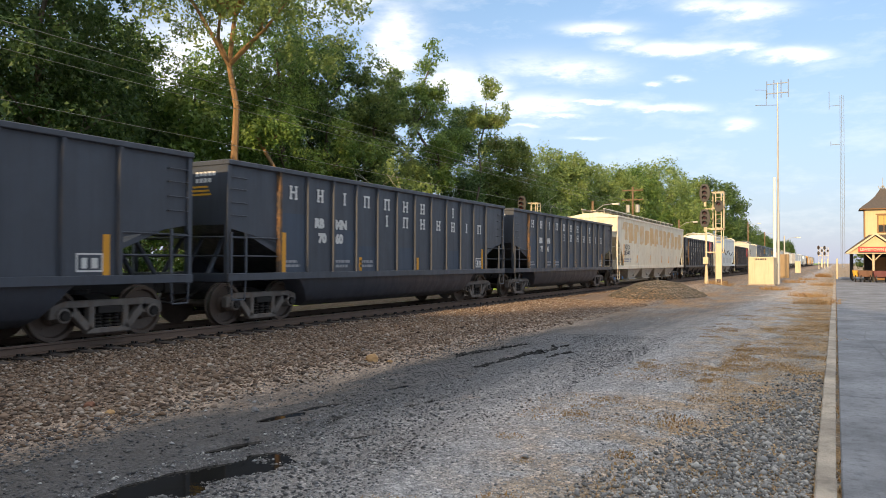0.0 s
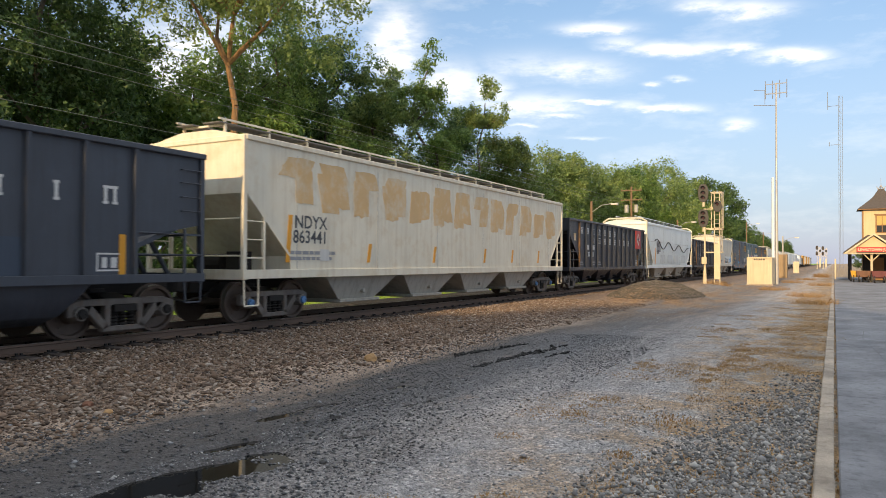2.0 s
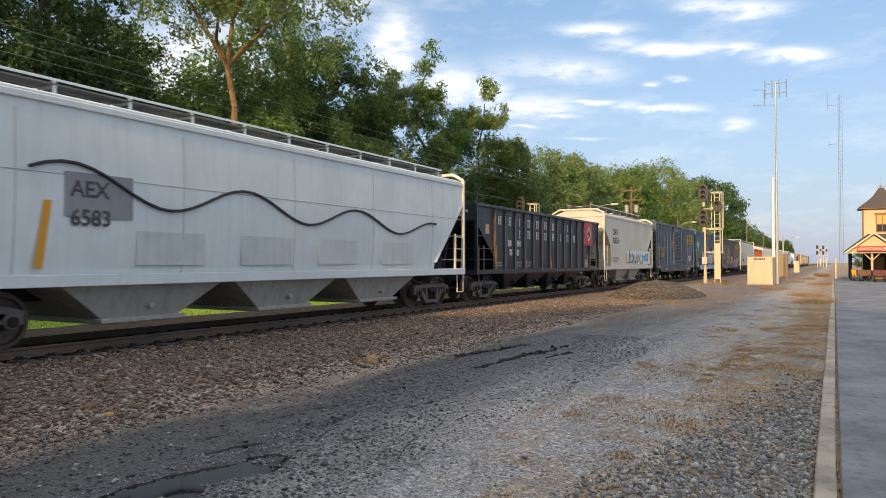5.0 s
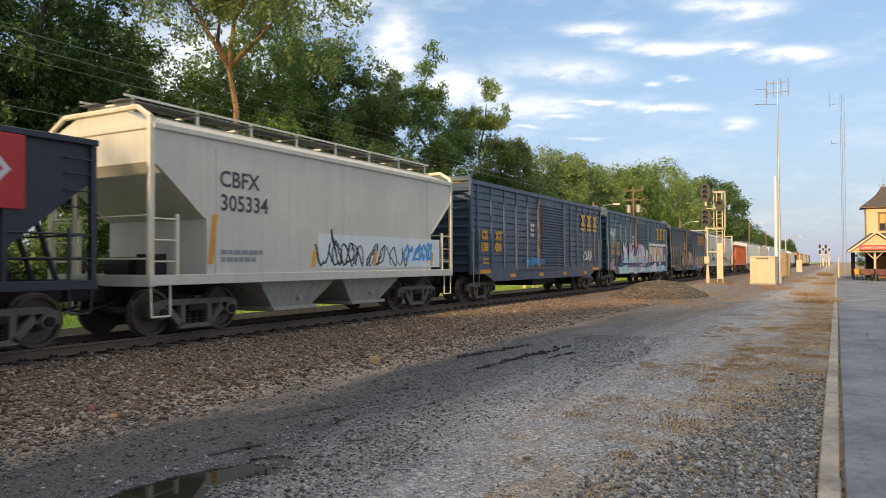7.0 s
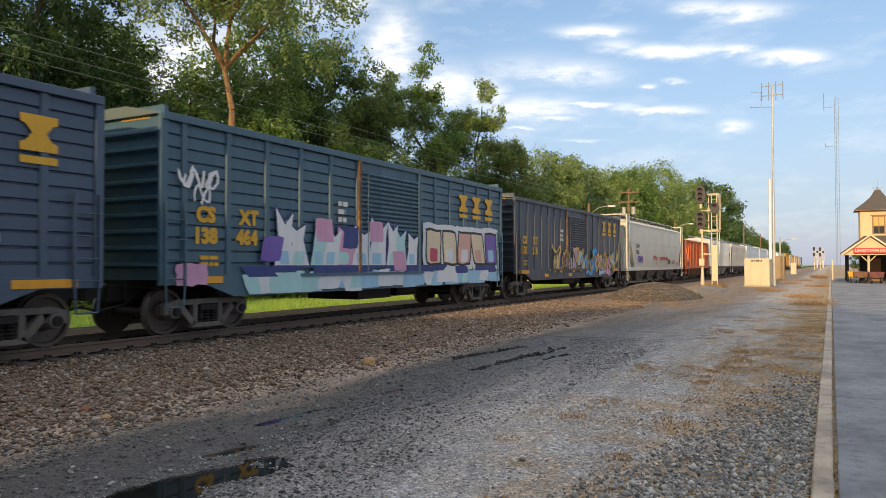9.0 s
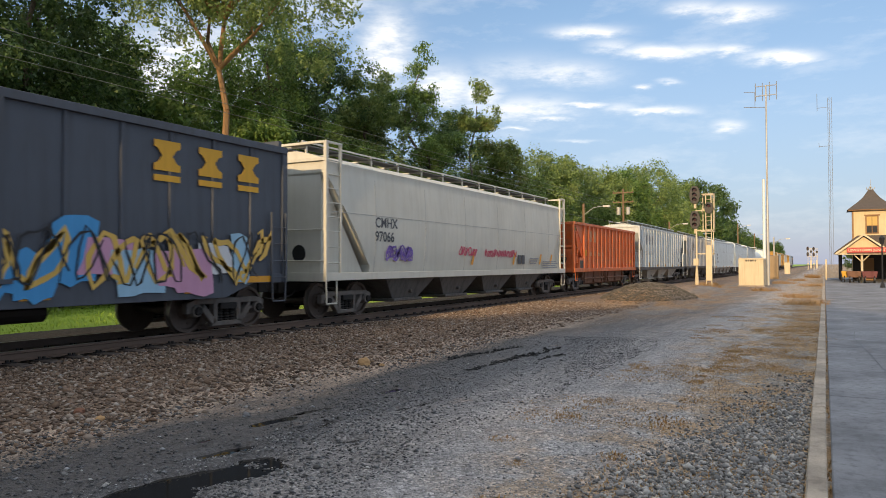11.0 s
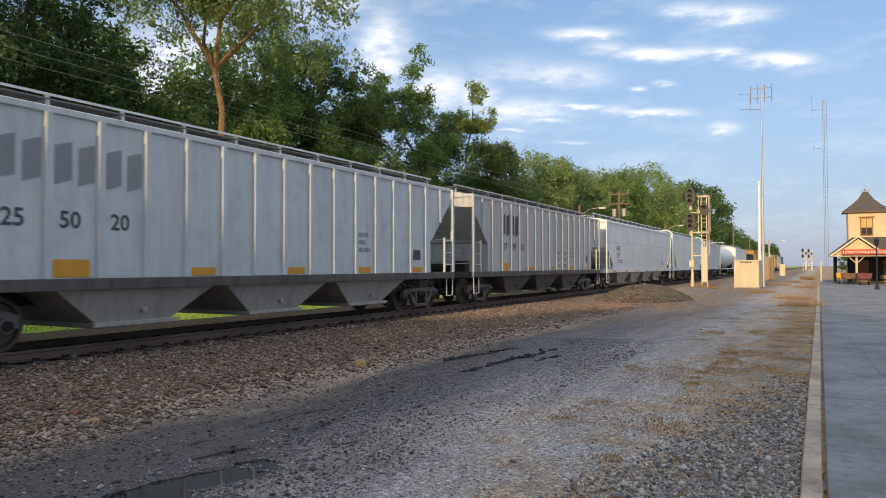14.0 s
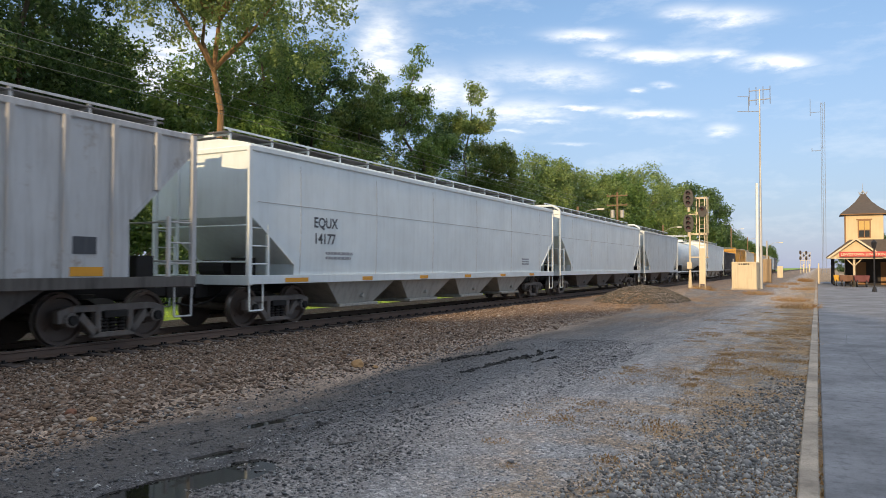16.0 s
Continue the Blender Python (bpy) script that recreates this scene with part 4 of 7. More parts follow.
    for i in range(15):
        y = -16 + i * 11.5
        copy_thing(cheap[i % 2], pose(-39 + rnd.uniform(-3, 3), y, 0.1, 0, 0, rnd.uniform(0, 360)) @ Matrix.Scale(rnd.uniform(0.7, 0.82) if y < 8 else rnd.uniform(0.45, 0.58), 4))
    # unseen trees added behind the camera, sized to shade the near yard
    for i, (x, y, k) in enumerate(((-8, -43, 1.0), (0, -42, 1.03), (8, -44, 1.0), (16, -42, 1.0), (-17, -44, 1.0), (24, -44, 1.0), (-4, -49, 1.02), (4, -49, 1.0), (12, -49, 1.02), (20, -49, 1.0), (-12, -49, 1.0))):
        copy_thing(cheap[i % 2], pose(x, y, 0, 0, 0, 50 * i) @ Matrix.Scale(k * (1.0 if x > -5 else 0.8), 4))
    # far haze-blue treeline closing the view along the line
    for i, (x, y, k) in enumerate(((9, 118, 0.38), (13, 128, 0.45), (7, 140, 0.4), (18, 150, 0.5), (5, 165, 0.3), (24, 175, 0.6))):
        copy_thing(cheap[i % 2], pose(x, y, 0, 0, 0, 70 * i) @ Matrix.Scale(k * 0.82, 4))


build_woods()


# ---- signals, masts, station ----
def signal_mast(x, y, label, k=1.0):
    t = thing("railway_signal", pose(x, y, 0) @ Matrix.Scale(k, 4), label, "signal", "railway signals")
    p = Shape()
    p.rod((0, 0, 0), (0, 0, 1.5), 0.16, 0.07, 10), p.rod((0, 0, 1.5), (0, 0, 5.0), 0.06, n=10), p.box(-0.28, 0.28, -0.28, 0.28, -0.1, 0.08)
    part("post", p.mesh("post", M_CREAM), t)
    part("junction_box", Shape().box(-0.18, 0.16, -0.3, -0.05, 1.55, 2.05).mesh("junction_box", M_CREAM, bevel=0.02), t)
    ld = Shape()
    for q in (0.62, 0.98):
        ld.box(q - 0.03, q + 0.03, 0.1, 0.16, 0.0, 6.65)
    for i in range(21):
        ld.rod((0.62, 0.13, 0.2 + i * 0.3), (0.98, 0.13, 0.2 + i * 0.3), 0.016)
    part("ladder", ld.mesh("ladder", M_CREAM), t)
    part("ladder_guard", Shape().box(0.6, 1.0, 0.04, 0.08, 0.5, 3.0).mesh("ladder_guard", M_CREAM, bevel=0.01), t, "cream climbing guard plate")
    fr = Shape()
    for z in (2.35, 4.0, 5.5, 6.55):
        fr.box(-0.1 if z < 5 else 0.35, 1.15, 0.1, 0.16, z, z + 0.07), fr.box(-0.1 if z < 5 else 0.35, 1.15, 0.7, 0.76, z, z + 0.07)
    for q in (0.35, 1.12):
        fr.box(q - 0.03, q + 0.03, 0.7, 0.76, 4.0, 6.65), fr.box(q - 0.025, q + 0.025, 0.1, 0.76, 6.57, 6.62)
    for q, z in ((0.35, 6.0), (1.12, 6.0), (1.12, 6.3), (0.35, 4.7), (0.35, 5.35), (1.12, 4.9), (1.12, 2.6), (1.12, 3.3)):
        fr.box(q - 0.02, q + 0.02, 0.1, 0.7, z, z + 0.04)
    fr.box(1.10, 1.15, 0.1, 0.15, 2.3, 6.65), fr.box(-0.1, 0.6, 0.1, 0.14, 5.4, 5.46)
    part("platform_frame", fr.mesh("platform_frame", M_CREAM), t)
    deck = Shape().box(0.3, 1.15, 0.1, 0.76, 3.95, 4.0)
    part("deck", deck.mesh("deck", M_CREAM), t)
    for hx, hz, big in ((-0.08, 6.55, True), (-0.08, 4.78, True), (0.85, 5.6, False)):
        s = Shape()
        if big:
            pts = [(0.36 * math.cos(a) , 0.62 * math.sin(a) ) for a in [2 * math.pi * i / 18 for i in range(18)]]
            pts = [(q * 1.0, max(-0.62, min(0.62, w * 1.12))) for q, w in pts]
            s.prism([(hx + q, hz + w) for q, w in pts], -0.12, -0.06, "y")
            s.box(hx - 0.18, hx + 0.18, -0.06, 0.2, hz - 0.5, hz + 0.5)
            lamps = (0.34, 0.0, -0.34)
        else:
            s.prism([(hx + 0.3 * math.cos(2 * math.pi * i / 16), hz + 0.42 * math.sin(2 * math.pi * i / 16)) for i in range(16)], -0.12, -0.06, "y")
            s.box(hx - 0.15, hx + 0.15, -0.06, 0.15, hz - 0.3, hz + 0.3)
            lamps = (0.13,)
        head = part("signal_head", s.mesh("signal_head", M_BLACK, bevel=0.01), t, "black oval signal head")
        for q in lamps:
            v = Shape()
            n = 12
            for i in range(n):   # hood
                a0, a1 = math.pi * (-0.15 + 1.3 * i / n), math.pi * (-0.15 + 1.3 * (i + 1) / n)
                v.add([(hx + 0.14 * math.cos(a), d, hz + q + 0.14 * math.sin(a)) for a in (a0, a1) for d in (-0.12, -0.42)], [(0, 1, 3, 2)])
            part("hood", v.mesh("hood", M_BLACK), head)
            part("lens", Shape().rod((hx, -0.125, hz + q), (hx, -0.15, hz + q), 0.1, 0.09, 14).mesh("lens", M_LENS), head)
        if big:
            part("bracket", Shape().rod((hx, 0.05, hz - 0.95), (hx, 0.05, hz - 0.5), 0.09, n=10).mesh("bracket", M_CREAM), head)
    return t


M_LENS = plain("dark_lens", (0.05, 0.012, 0.012), 0.15, 0, 0.1)
signal_mast(-7.95, 53.0, "cream railway signal mast with ladder and three black heads")


def back_signal(x, y):
    """The twin across the track: only its heads rise over the cars."""
    return signal_mast(x, y, "railway signal with ladder rising behind the train", 0.82)


back_signal(-17.45, 42.5)
for fx, fy in ((-4.3, 240), (-2.8, 246)):
    signal_mast(fx, fy, "far pale signal mast beside the line", 0.95)


def hut():
    t = thing("equipment_hut", pose(-4.82, 57.6, 0, 0, 0, -4) @ Matrix.Diagonal((0.88, 0.9, 1.0, 1.0)), "cream steel signal equipment hut on the yard", "hut")
    b = Shape().box(-0.98, 0.98, 0, 1.7, 0.08, 2.0)
    part("cabin", b.mesh("cabin", M_CREAM, bevel=0.02), t)
    part("roof", Shape().prism([(-1.03, 1.98), (1.03, 1.98), (0.9, 2.08), (-0.9, 2.08)], -0.05, 1.76, "y").mesh("roof", M_CREAM, bevel=0.01), t)
    part("base", Shape().box(-1.05, 1.05, -0.06, 1.76, -0.1, 0.09).mesh("base", M_CONC), t)
    part("door", Shape().box(-0.72, 0.1, -0.02, 0.0, 0.16, 1.78).mesh("door", M_CREAM, bevel=0.008), t)
    part("vent", Shape().box(-0.62, -0.2, -0.035, -0.02, 0.3, 0.85).mesh("vent", M_CREAM, bevel=0.006), t)
    s = Shape()
    for i, w in enumerate((0.12, 0.1, 0.14, 0.1, 0.12)):
        s.box(-0.42 + i * 0.18, -0.42 + i * 0.18 + w, -0.006, -0.001, 1.84, 1.96)
    tagged(part("stencil", s.mesh("stencil", M_BLACK), t), kind="stuff")
    part("stub_pipe", Shape().rod((-0.9, 0.3, 2.0), (-0.9, 0.3, 2.3), 0.04).mesh("stub_pipe", M_GALV), t)
    return t


hut()


def masts():
    t = thing("antenna_mast", pose(-3.85, 60.8, 0), "tall thin galvanised pole with a small antenna array", "mast")
    part("pole", Shape().rod((0, 0, 0), (0, 0, 5.5), 0.13, 0.10, 12).rod((0, 0, 5.5), (0, 0, 15.6), 0.085, 0.05, 12).mesh("pole", M_GALV, smooth=True), t)
    a = Shape()
    a.box(-0.75, 0.75, -0.03, 0.03, 14.75, 14.82), a.box(-0.75, 0.75, -0.03, 0.03, 15.5, 15.56)
    for x in (-0.75, -0.25, 0.25, 0.75):
        a.rod((x, 0, 14.4), (x, 0, 15.8), 0.03)
    a.rod((0, 0, 13.85), (-1.6, 0, 14.0), 0.025), a.rod((-0.8, 0, 13.9), (-0.8, 0, 15.1), 0.02), a.rod((-0.8, 0, 15.1), (-1.6, 0, 15.2), 0.02)
    part("antenna", a.mesh("antenna", M_TOWER), t)
    u = thing("sleeve_pole", pose(-4.0, 59.3, 0), "shorter pale steel pole beside the mast", "mast")
    part("pole", Shape().rod((0, 0, 0), (0, 0, 8.1), 0.12, 0.10, 12).mesh("pole", P_WHITE, smooth=True), u)
    k = thing("lattice_tower", pose(2.0, 250, 0), "slender far lattice radio tower", "tower")
    s = Shape()
    H, w = 53.0, 0.62
    legs = [(w * math.cos(b), w * math.sin(b)) for b in (0.4, 2.5, 4.6)]
    for x, y in legs:
        s.rod((x, y, 0), (x, y, H), 0.055, n=5)
    for i in range(36):
        z = i * H / 36
        for j in range(3):
            p, q = legs[j], legs[(j + 1) % 3]
            s.rod((*p, z), (*q, z + H / 36), 0.02, n=4)
    part("lattice", s.mesh("lattice", M_TOWER), k)
    g = Shape()
    g.rod((-0.6, 0, 50), (-3.4, 0, 50), 0.07), g.rod((-3.4, 0, 49), (-3.4, 0, 54.5), 0.08), g.rod((-0.6, 0, 38), (-3.0, 0, 38), 0.08), g.rod((-3.0, 0, 37.6), (-3.0, 0, 39), 0.08)
    part("aerial", g.mesh("aerial", M_TOWER), k)


masts()


def pole(x, y, h, label, arms=1, lamp=False, mat=None, transformers=False):
    t = thing("utility_pole", pose(x, y, 0), label, "pole", "poles along the line")
    part("shaft", Shape().rod((0, 0, -0.2), (0, 0, h), 0.16, 0.11, 10).mesh("shaft", mat or M_WOODPOLE), t)
    for i in range(arms):
        s = Shape()
        z = h - 0.5 - i * 1.1
        s.box(-1.2, 1.2, -0.16, -0.08, z, z + 0.12)
        for q in (-1.1, -0.5, 0.5, 1.1):
            s.rod((q, -0.12, z + 0.12), (q, -0.12, z + 0.28), 0.035)
        part("crossarm", s.mesh("crossarm", M_WOODPOLE), t)
    if transformers:
        for q in (-0.55, 0.55):
            part("transformer", Shape().rod((q, -0.05, h - 3.0), (q, -0.05, h - 2.1), 0.24, n=14).mesh("transformer", M_GALV, bevel=0.02), t, "grey pole transformer")
    if lamp:
        s = Shape().path([(0, 0, h - 1.0), (1.0, -0.2, h - 0.4), (2.0, -0.4, h - 0.3)], 0.035)
        s.box(1.9, 2.5, -0.52, -0.28, h - 0.42, h - 0.26)
        part("lamp_arm", s.mesh("lamp_arm", M_GALV), t)


pole(-20.5, 83.0, 10.4, "wooden utility pole with crossarms and transformers", 2, transformers=True)
pole(-19.0, 62.5, 7.1, "plain wooden pole with a curved lamp arm", 0, True)
pole(-18.5, 100, 7.4, "plain wooden pole with a curved lamp arm", 0, True)
pole(-15.8, 160, 10.0, "wooden pole with a lamp far along the line", 0, True)
pole(-15.8, 200, 9.5, "wooden pole with a lamp far along the line", 0, True)
pole(-7.5, 133, 6.2, "thin steel lamp post beside the cabinets", 0, True, M_GALV)


def wire(x0, y0, z0, x1, y1, z1, sag, label):
    s = Shape()
    pts = [(x0 + (x1 - x0) * i / 24, y0 + (y1 - y0) * i / 24, z0 + (z1 - z0) * i / 24 - sag * 4 * (i / 24) * (1 - i / 24)) for i in range(25)]
    r = 0.013
    for i, p in enumerate(pts):
        s.v += [(p[0] + r * math.cos(2.0944 * k), p[1], p[2] + r * math.sin(2.0944 * k)) for k in range(3)]
        if i:
            s.f += [(3 * i - 3 + k, 3 * i - 3 + (k + 1) % 3, 3 * i + (k + 1) % 3, 3 * i + k) for k in range(3)]
    tagged(new("overhead_wire", s.mesh("overhead_wire", M_LINE)), label, "wire", "overhead wires")


for z, dx in ((7.85, 0.0), (8.05, 0.5), (6.45, -0.2), (8.3, 1.0)):
    wire(-20.5 + dx, -30, z, -20.5 + dx, 83, z, 0.25, "thin grey line wire strung between the poles")


def cabinets():
    for x, y, w, d, h, m, lab in ((-5.05, 88, 1.1, 1.4, 2.6, P_CASE, "brown equipment cabinet beside the line"), (-5.4, 131, 0.85, 0.9, 1.9, M_CREAM, "cream equipment cabinet beside the line"), (-7.9, 118, 0.5, 0.5, 3.2, M_CREAM, "narrow pale cabinet beside the line")):
        t = thing("cabinet", pose(x, y, 0), lab, "cabinet", "cabinets beside the line")
        part("case", Shape().box(-w / 2, w / 2, -d / 2, d / 2, 0, h).mesh("case", m, bevel=0.03), t)
        part("door", Shape().box(-w / 2 + 0.1, w / 2 - 0.1, -d / 2 - 0.03, -d / 2, 0.15, h - 0.15).mesh("door", m, bevel=0.01), t)


cabinets()


def station():
    M_WALL = painted("station_cream", (0.72, 0.57, 0.34), 0.8, 0, (0.45, 0.33, 0.18), 0.25)
    M_ROOF = plain("slate_roof", (0.10, 0.085, 0.075), 0.85, 0, 0.35, 6)
    M_TRIM = plain("brown_trim", (0.30, 0.16, 0.07), 0.7)
    # porch shade, put into the colour of the rear posts and back sheet
    M_DARK = plain("porch_shade", (0.035, 0.03, 0.028), 0.8)
    M_PANE = plain("window_pane", (0.05, 0.055, 0.06), 0.08)
    M_BLIND = plain("window_blind", (0.62, 0.42, 0.14), 0.8)
    t = thing("station_building", pose(0, 78, 0), "cream railway station with a tower, dark roof and porch", "station")
    # tower
    part("wall", Shape().box(2.5, 5.7, 2.4, 5.6, 0, 6.95).mesh("wall", M_WALL, bevel=0.02), t)
    s = Shape()
    lv = [(2.05, 6.9), (1.85, 7.1), (1.25, 7.6), (0.7, 8.15), (0.32, 8.75), (0.2, 8.95)]
    vs = [(4.1 + sx * w, 4.0 + sy * w, z) for w, z in lv for sx, sy in ((-1, -1), (1, -1), (1, 1), (-1, 1))]
    fs = [(4 * k + i, 4 * k + (i + 1) % 4, 4 * k + 4 + (i + 1) % 4, 4 * k + 4 + i) for k in range(5) for i in range(4)] + [(3, 2, 1, 0), (20, 21, 22, 23)]
    s.add(vs, fs)
    roof = part("tower_roof", s.mesh("tower_roof", M_ROOF), t, "dark flared pyramid roof")
    fin = Shape()
    fin.rod((4.1, 4.0, 8.9), (4.1, 4.0, 10.0), 0.035, 0.015)
    for sx, sy in ((1, 0), (-1, 0), (0, 1), (0, -1)):
        fin.rod((4.1 + sx * 0.25, 4.0 + sy * 0.25, 8.9), (4.1, 4.0, 9.3), 0.04), fin.rod((4.1 + sx * 0.25, 4.0 + sy * 0.25, 8.9), (4.1 + sx * 0.36, 4.0 + sy * 0.36, 9.2), 0.035)
    part("finial", fin.mesh("finial", M_GALV), roof)
    w = part("window", Shape().box(3.55, 4.65, 2.33, 2.42, 4.55, 6.3).mesh("window", M_TRIM, bevel=0.01), t)
    for i in range(2):
        part("pane", Shape().box(3.66 + i * 0.47, 4.07 + i * 0.47, 2.315, 2.33, 5.35, 6.2).mesh("pane", M_BLIND), w)
        part("pane", Shape().box(3.66 + i * 0.47, 4.07 + i * 0.47, 2.315, 2.33, 4.65, 5.28).mesh("pane", M_PANE), w)
    part("lintel", Shape().box(3.42, 4.78, 2.28, 2.4, 6.3, 6.4).mesh("lintel", M_TRIM), w)
    part("corner_board", Shape().box(2.44, 2.56, 2.34, 2.46, 0, 6.9).mesh("corner_board", M_TRIM), t)
    part("eave_board", Shape().box(2.1, 6.1, 1.98, 2.05, 6.82, 6.92).mesh("eave_board", M_TRIM), t)
    part("wall", Shape().box(5.7, 18, 2.6, 12, 0, 4.0).mesh("wall", M_WALL), t)
    # porch roof with a gable over the sign
    p = Shape()
    p.prism([(0.85, 2.72), (2.6, 4.15), (18, 4.2), (18, 2.72)], -4.8, 12, "y")
    part("porch_roof", p.mesh("porch_roof", M_ROOF), t)
    g = part("gable", Shape().prism([(1.15, 2.62), (4.95, 2.62), (3.05, 4.0)], -5.7, -4.7, "y").mesh("gable", M_WALL), t, "cream gable over the sign")
    for sx, xa in ((1, 0.75), (-1, 5.35)):
        part("gable_roof", Shape().prism([(xa, 2.58), (3.05, 4.26), (3.05, 4.1), (xa + sx * 0.35, 2.56)], -6.0, -4.0, "y").mesh("gable_roof", M_ROOF), g)
        part("verge_board", Shape().prism([(xa, 2.5), (3.05, 4.27), (3.05, 4.1), (xa + sx * 0.24, 2.48)], -6.08, -6.0, "y").mesh("verge_board", M_CREAM), g)
    part("fascia", Shape().box(0.8, 18, -5.8, -5.7, 2.45, 2.6).mesh("fascia", M_CREAM), t)
    sg = part("sign_board", Shape().box(1.75, 5.45, -6.16, -6.09, 2.62, 3.06).mesh("sign_board", P_RED, bevel=0.01), t, "red sign board with pale lettering")
    tx = part("lettering", text_mesh("LEWISTOWN JUNCTION", 0.30, M_CREAM, 0.008), sg, "", Matrix.Translation((1.86, -6.165, 2.73)) @ FACE_BACK)
    for x in (2.9, 6.8, 10.5):
        c = part("porch_post", Shape().rod((x, -5.4, 0), (x, -5.4, 2.5), 0.1, n=10).mesh("porch_post", M_CREAM), t)
        for e in (-1, 1):
            part("brace", Shape().rod((x, -5.4, 1.8), (x + e * 0.6, -5.4, 2.45), 0.05).mesh("brace", M_CREAM), c)
    for y in (-1, 4, 9):
        part("porch_post", Shape().rod((1.4, y, 0), (1.4, y, 2.9), 0.08, n=8).mesh("porch_post", M_DARK), t)
    # dark sheet before the cream wall paints the shade under the porch
    part("shaded_wall", Shape().box(2.45, 18, 2.1, 2.33, 0, 2.9).mesh("shaded_wall", M_DARK), t)
    for x in (3.2, 5.4, 8.5):
        part("door", Shape().box(x, x + 1.0, 2.02, 2.11, 0.05, 2.2).mesh("door", M_TRIM, bevel=0.01), t)
    # furniture on the porch
    for x, y, m, lab in ((2.3, 72.6, P_BROWN, "brown barrel planter on the station porch"), (3.4, 71.3, P_MAROON, "dull maroon cart on the station porch"), (1.9, 73.4, P_GOLD, "yellow baggage cart on the station porch")):
        c = thing("baggage_cart", pose(x, y, 0), lab, "cart", "carts on the porch")
        b = Shape()
        b.prism([(-0.5, 0.45), (0.5, 0.45), (0.6, 1.0), (-0.6, 1.0)], -0.5, 0.5, "y")
        part("tray", b.mesh("tray", m, bevel=0.03), c)
        for q in (-0.35, 0.35):
            wv = Shape().lathe([(-0.04, 0.0), (-0.04, 0.3), (0.04, 0.3), (0.04, 0.0)], n=14)
            part("wheel", wv.mesh("wheel", M_BLACK), c, "", pose(q, -0.45, 0.3))
            part("wheel", wv.mesh("wheel", M_BLACK), c, "", pose(q, 0.45, 0.3))
    for i, x in enumerate((3.5, 5.8)):
        l = thing("lamp_post", pose(x, 57.5 + 1.5 * i, 0), "short dark cast-iron lamp post on the platform", "lamp post", "platform lamp posts")
        part("post", Shape().rod((0, 0, 0), (0, 0, 0.35), 0.17, 0.09).rod((0, 0, 0.35), (0, 0, 3.0), 0.055, 0.045).mesh("post", M_BLACK), l)
        part("lantern", Shape().rod((0, 0, 3.0), (0, 0, 3.4), 0.1, 0.18, 8).rod((0, 0, 3.4), (0, 0, 3.6), 0.2, 0.03, 8).mesh("lantern", M_BLACK), l)
    f = thing("marker_post", pose(0.15, 84, 0), "thin pale marker post at the kerb's end", "post")
    part("post", Shape().box(-0.07, 0.07, -0.05, 0.05, 0, 2.1).mesh("post", M_CREAM, bevel=0.01), f)


station()


# ---- the train ----
SPINNING, CARS = [], []

# -- running gear: built once, its meshes shared by all cars
def side_frame_mesh():
    s = Shape()
    for side in (1,):
        x0, x1 = sorted((side * 0.93, side * 1.08))
        s.prism([(-1.12, 0.62), (-0.86, 0.70), (0.86, 0.70), (1.12, 0.62), (1.12, 0.40), (0.72, 0.42), (0.66, 0.58), (-0.66, 0.58), (-0.72, 0.42), (-1.12, 0.40)], x0, x1)
        s.prism([(-0.86, 0.60), (-0.66, 0.60), (-0.30, 0.20), (-0.42, 0.14)], x0, x1)
        s.prism([(0.86, 0.60), (0.42, 0.14), (0.30, 0.20), (0.66, 0.60)], x0, x1)
        s.box(x0, x1, -0.44, 0.44, 0.11, 0.21)
        s.box(x0, x1, -0.40, -0.28, 0.18, 0.60), s.box(x0, x1, 0.28, 0.40, 0.18, 0.60)
        for e in (-1, 1):   # bearing housings
            s.rod((side * 0.90, e * 0.89, 0.457), (side * 1.14, e * 0.89, 0.457), 0.15, 0.13, 12)
    return s.mesh("side_frames", M_TRUCK, bevel=0.012)


def spring_mesh():
    """One coil, turned upright."""
    prof = [(0.2, 0.0)] + [(0.2 + i * 0.031, 0.088 if i % 2 else 0.06) for i in range(11)] + [(0.51, 0.0)]
    s = Shape().lathe(prof, n=8)
    s.v = [(y, z, x) for x, y, z in s.v]
    return s.mesh("spring", M_STEEL)


def bolster_mesh():
    s = Shape()
    s.prism([(-1.12, 0.46), (1.12, 0.46), (1.12, 0.58), (0.6, 0.78), (-0.6, 0.78), (-1.12, 0.58)], -0.24, 0.24, "y")
    s.rod((0, 0, 0.76), (0, 0, 0.86), 0.3, n=16)
    for e in (-1, 1):   # brake beams
        s.box(-0.85, 0.85, e * 0.34 - 0.05, e * 0.34 + 0.05, 0.30, 0.40)
    return s.mesh("bolster", M_STEEL, bevel=0.01)


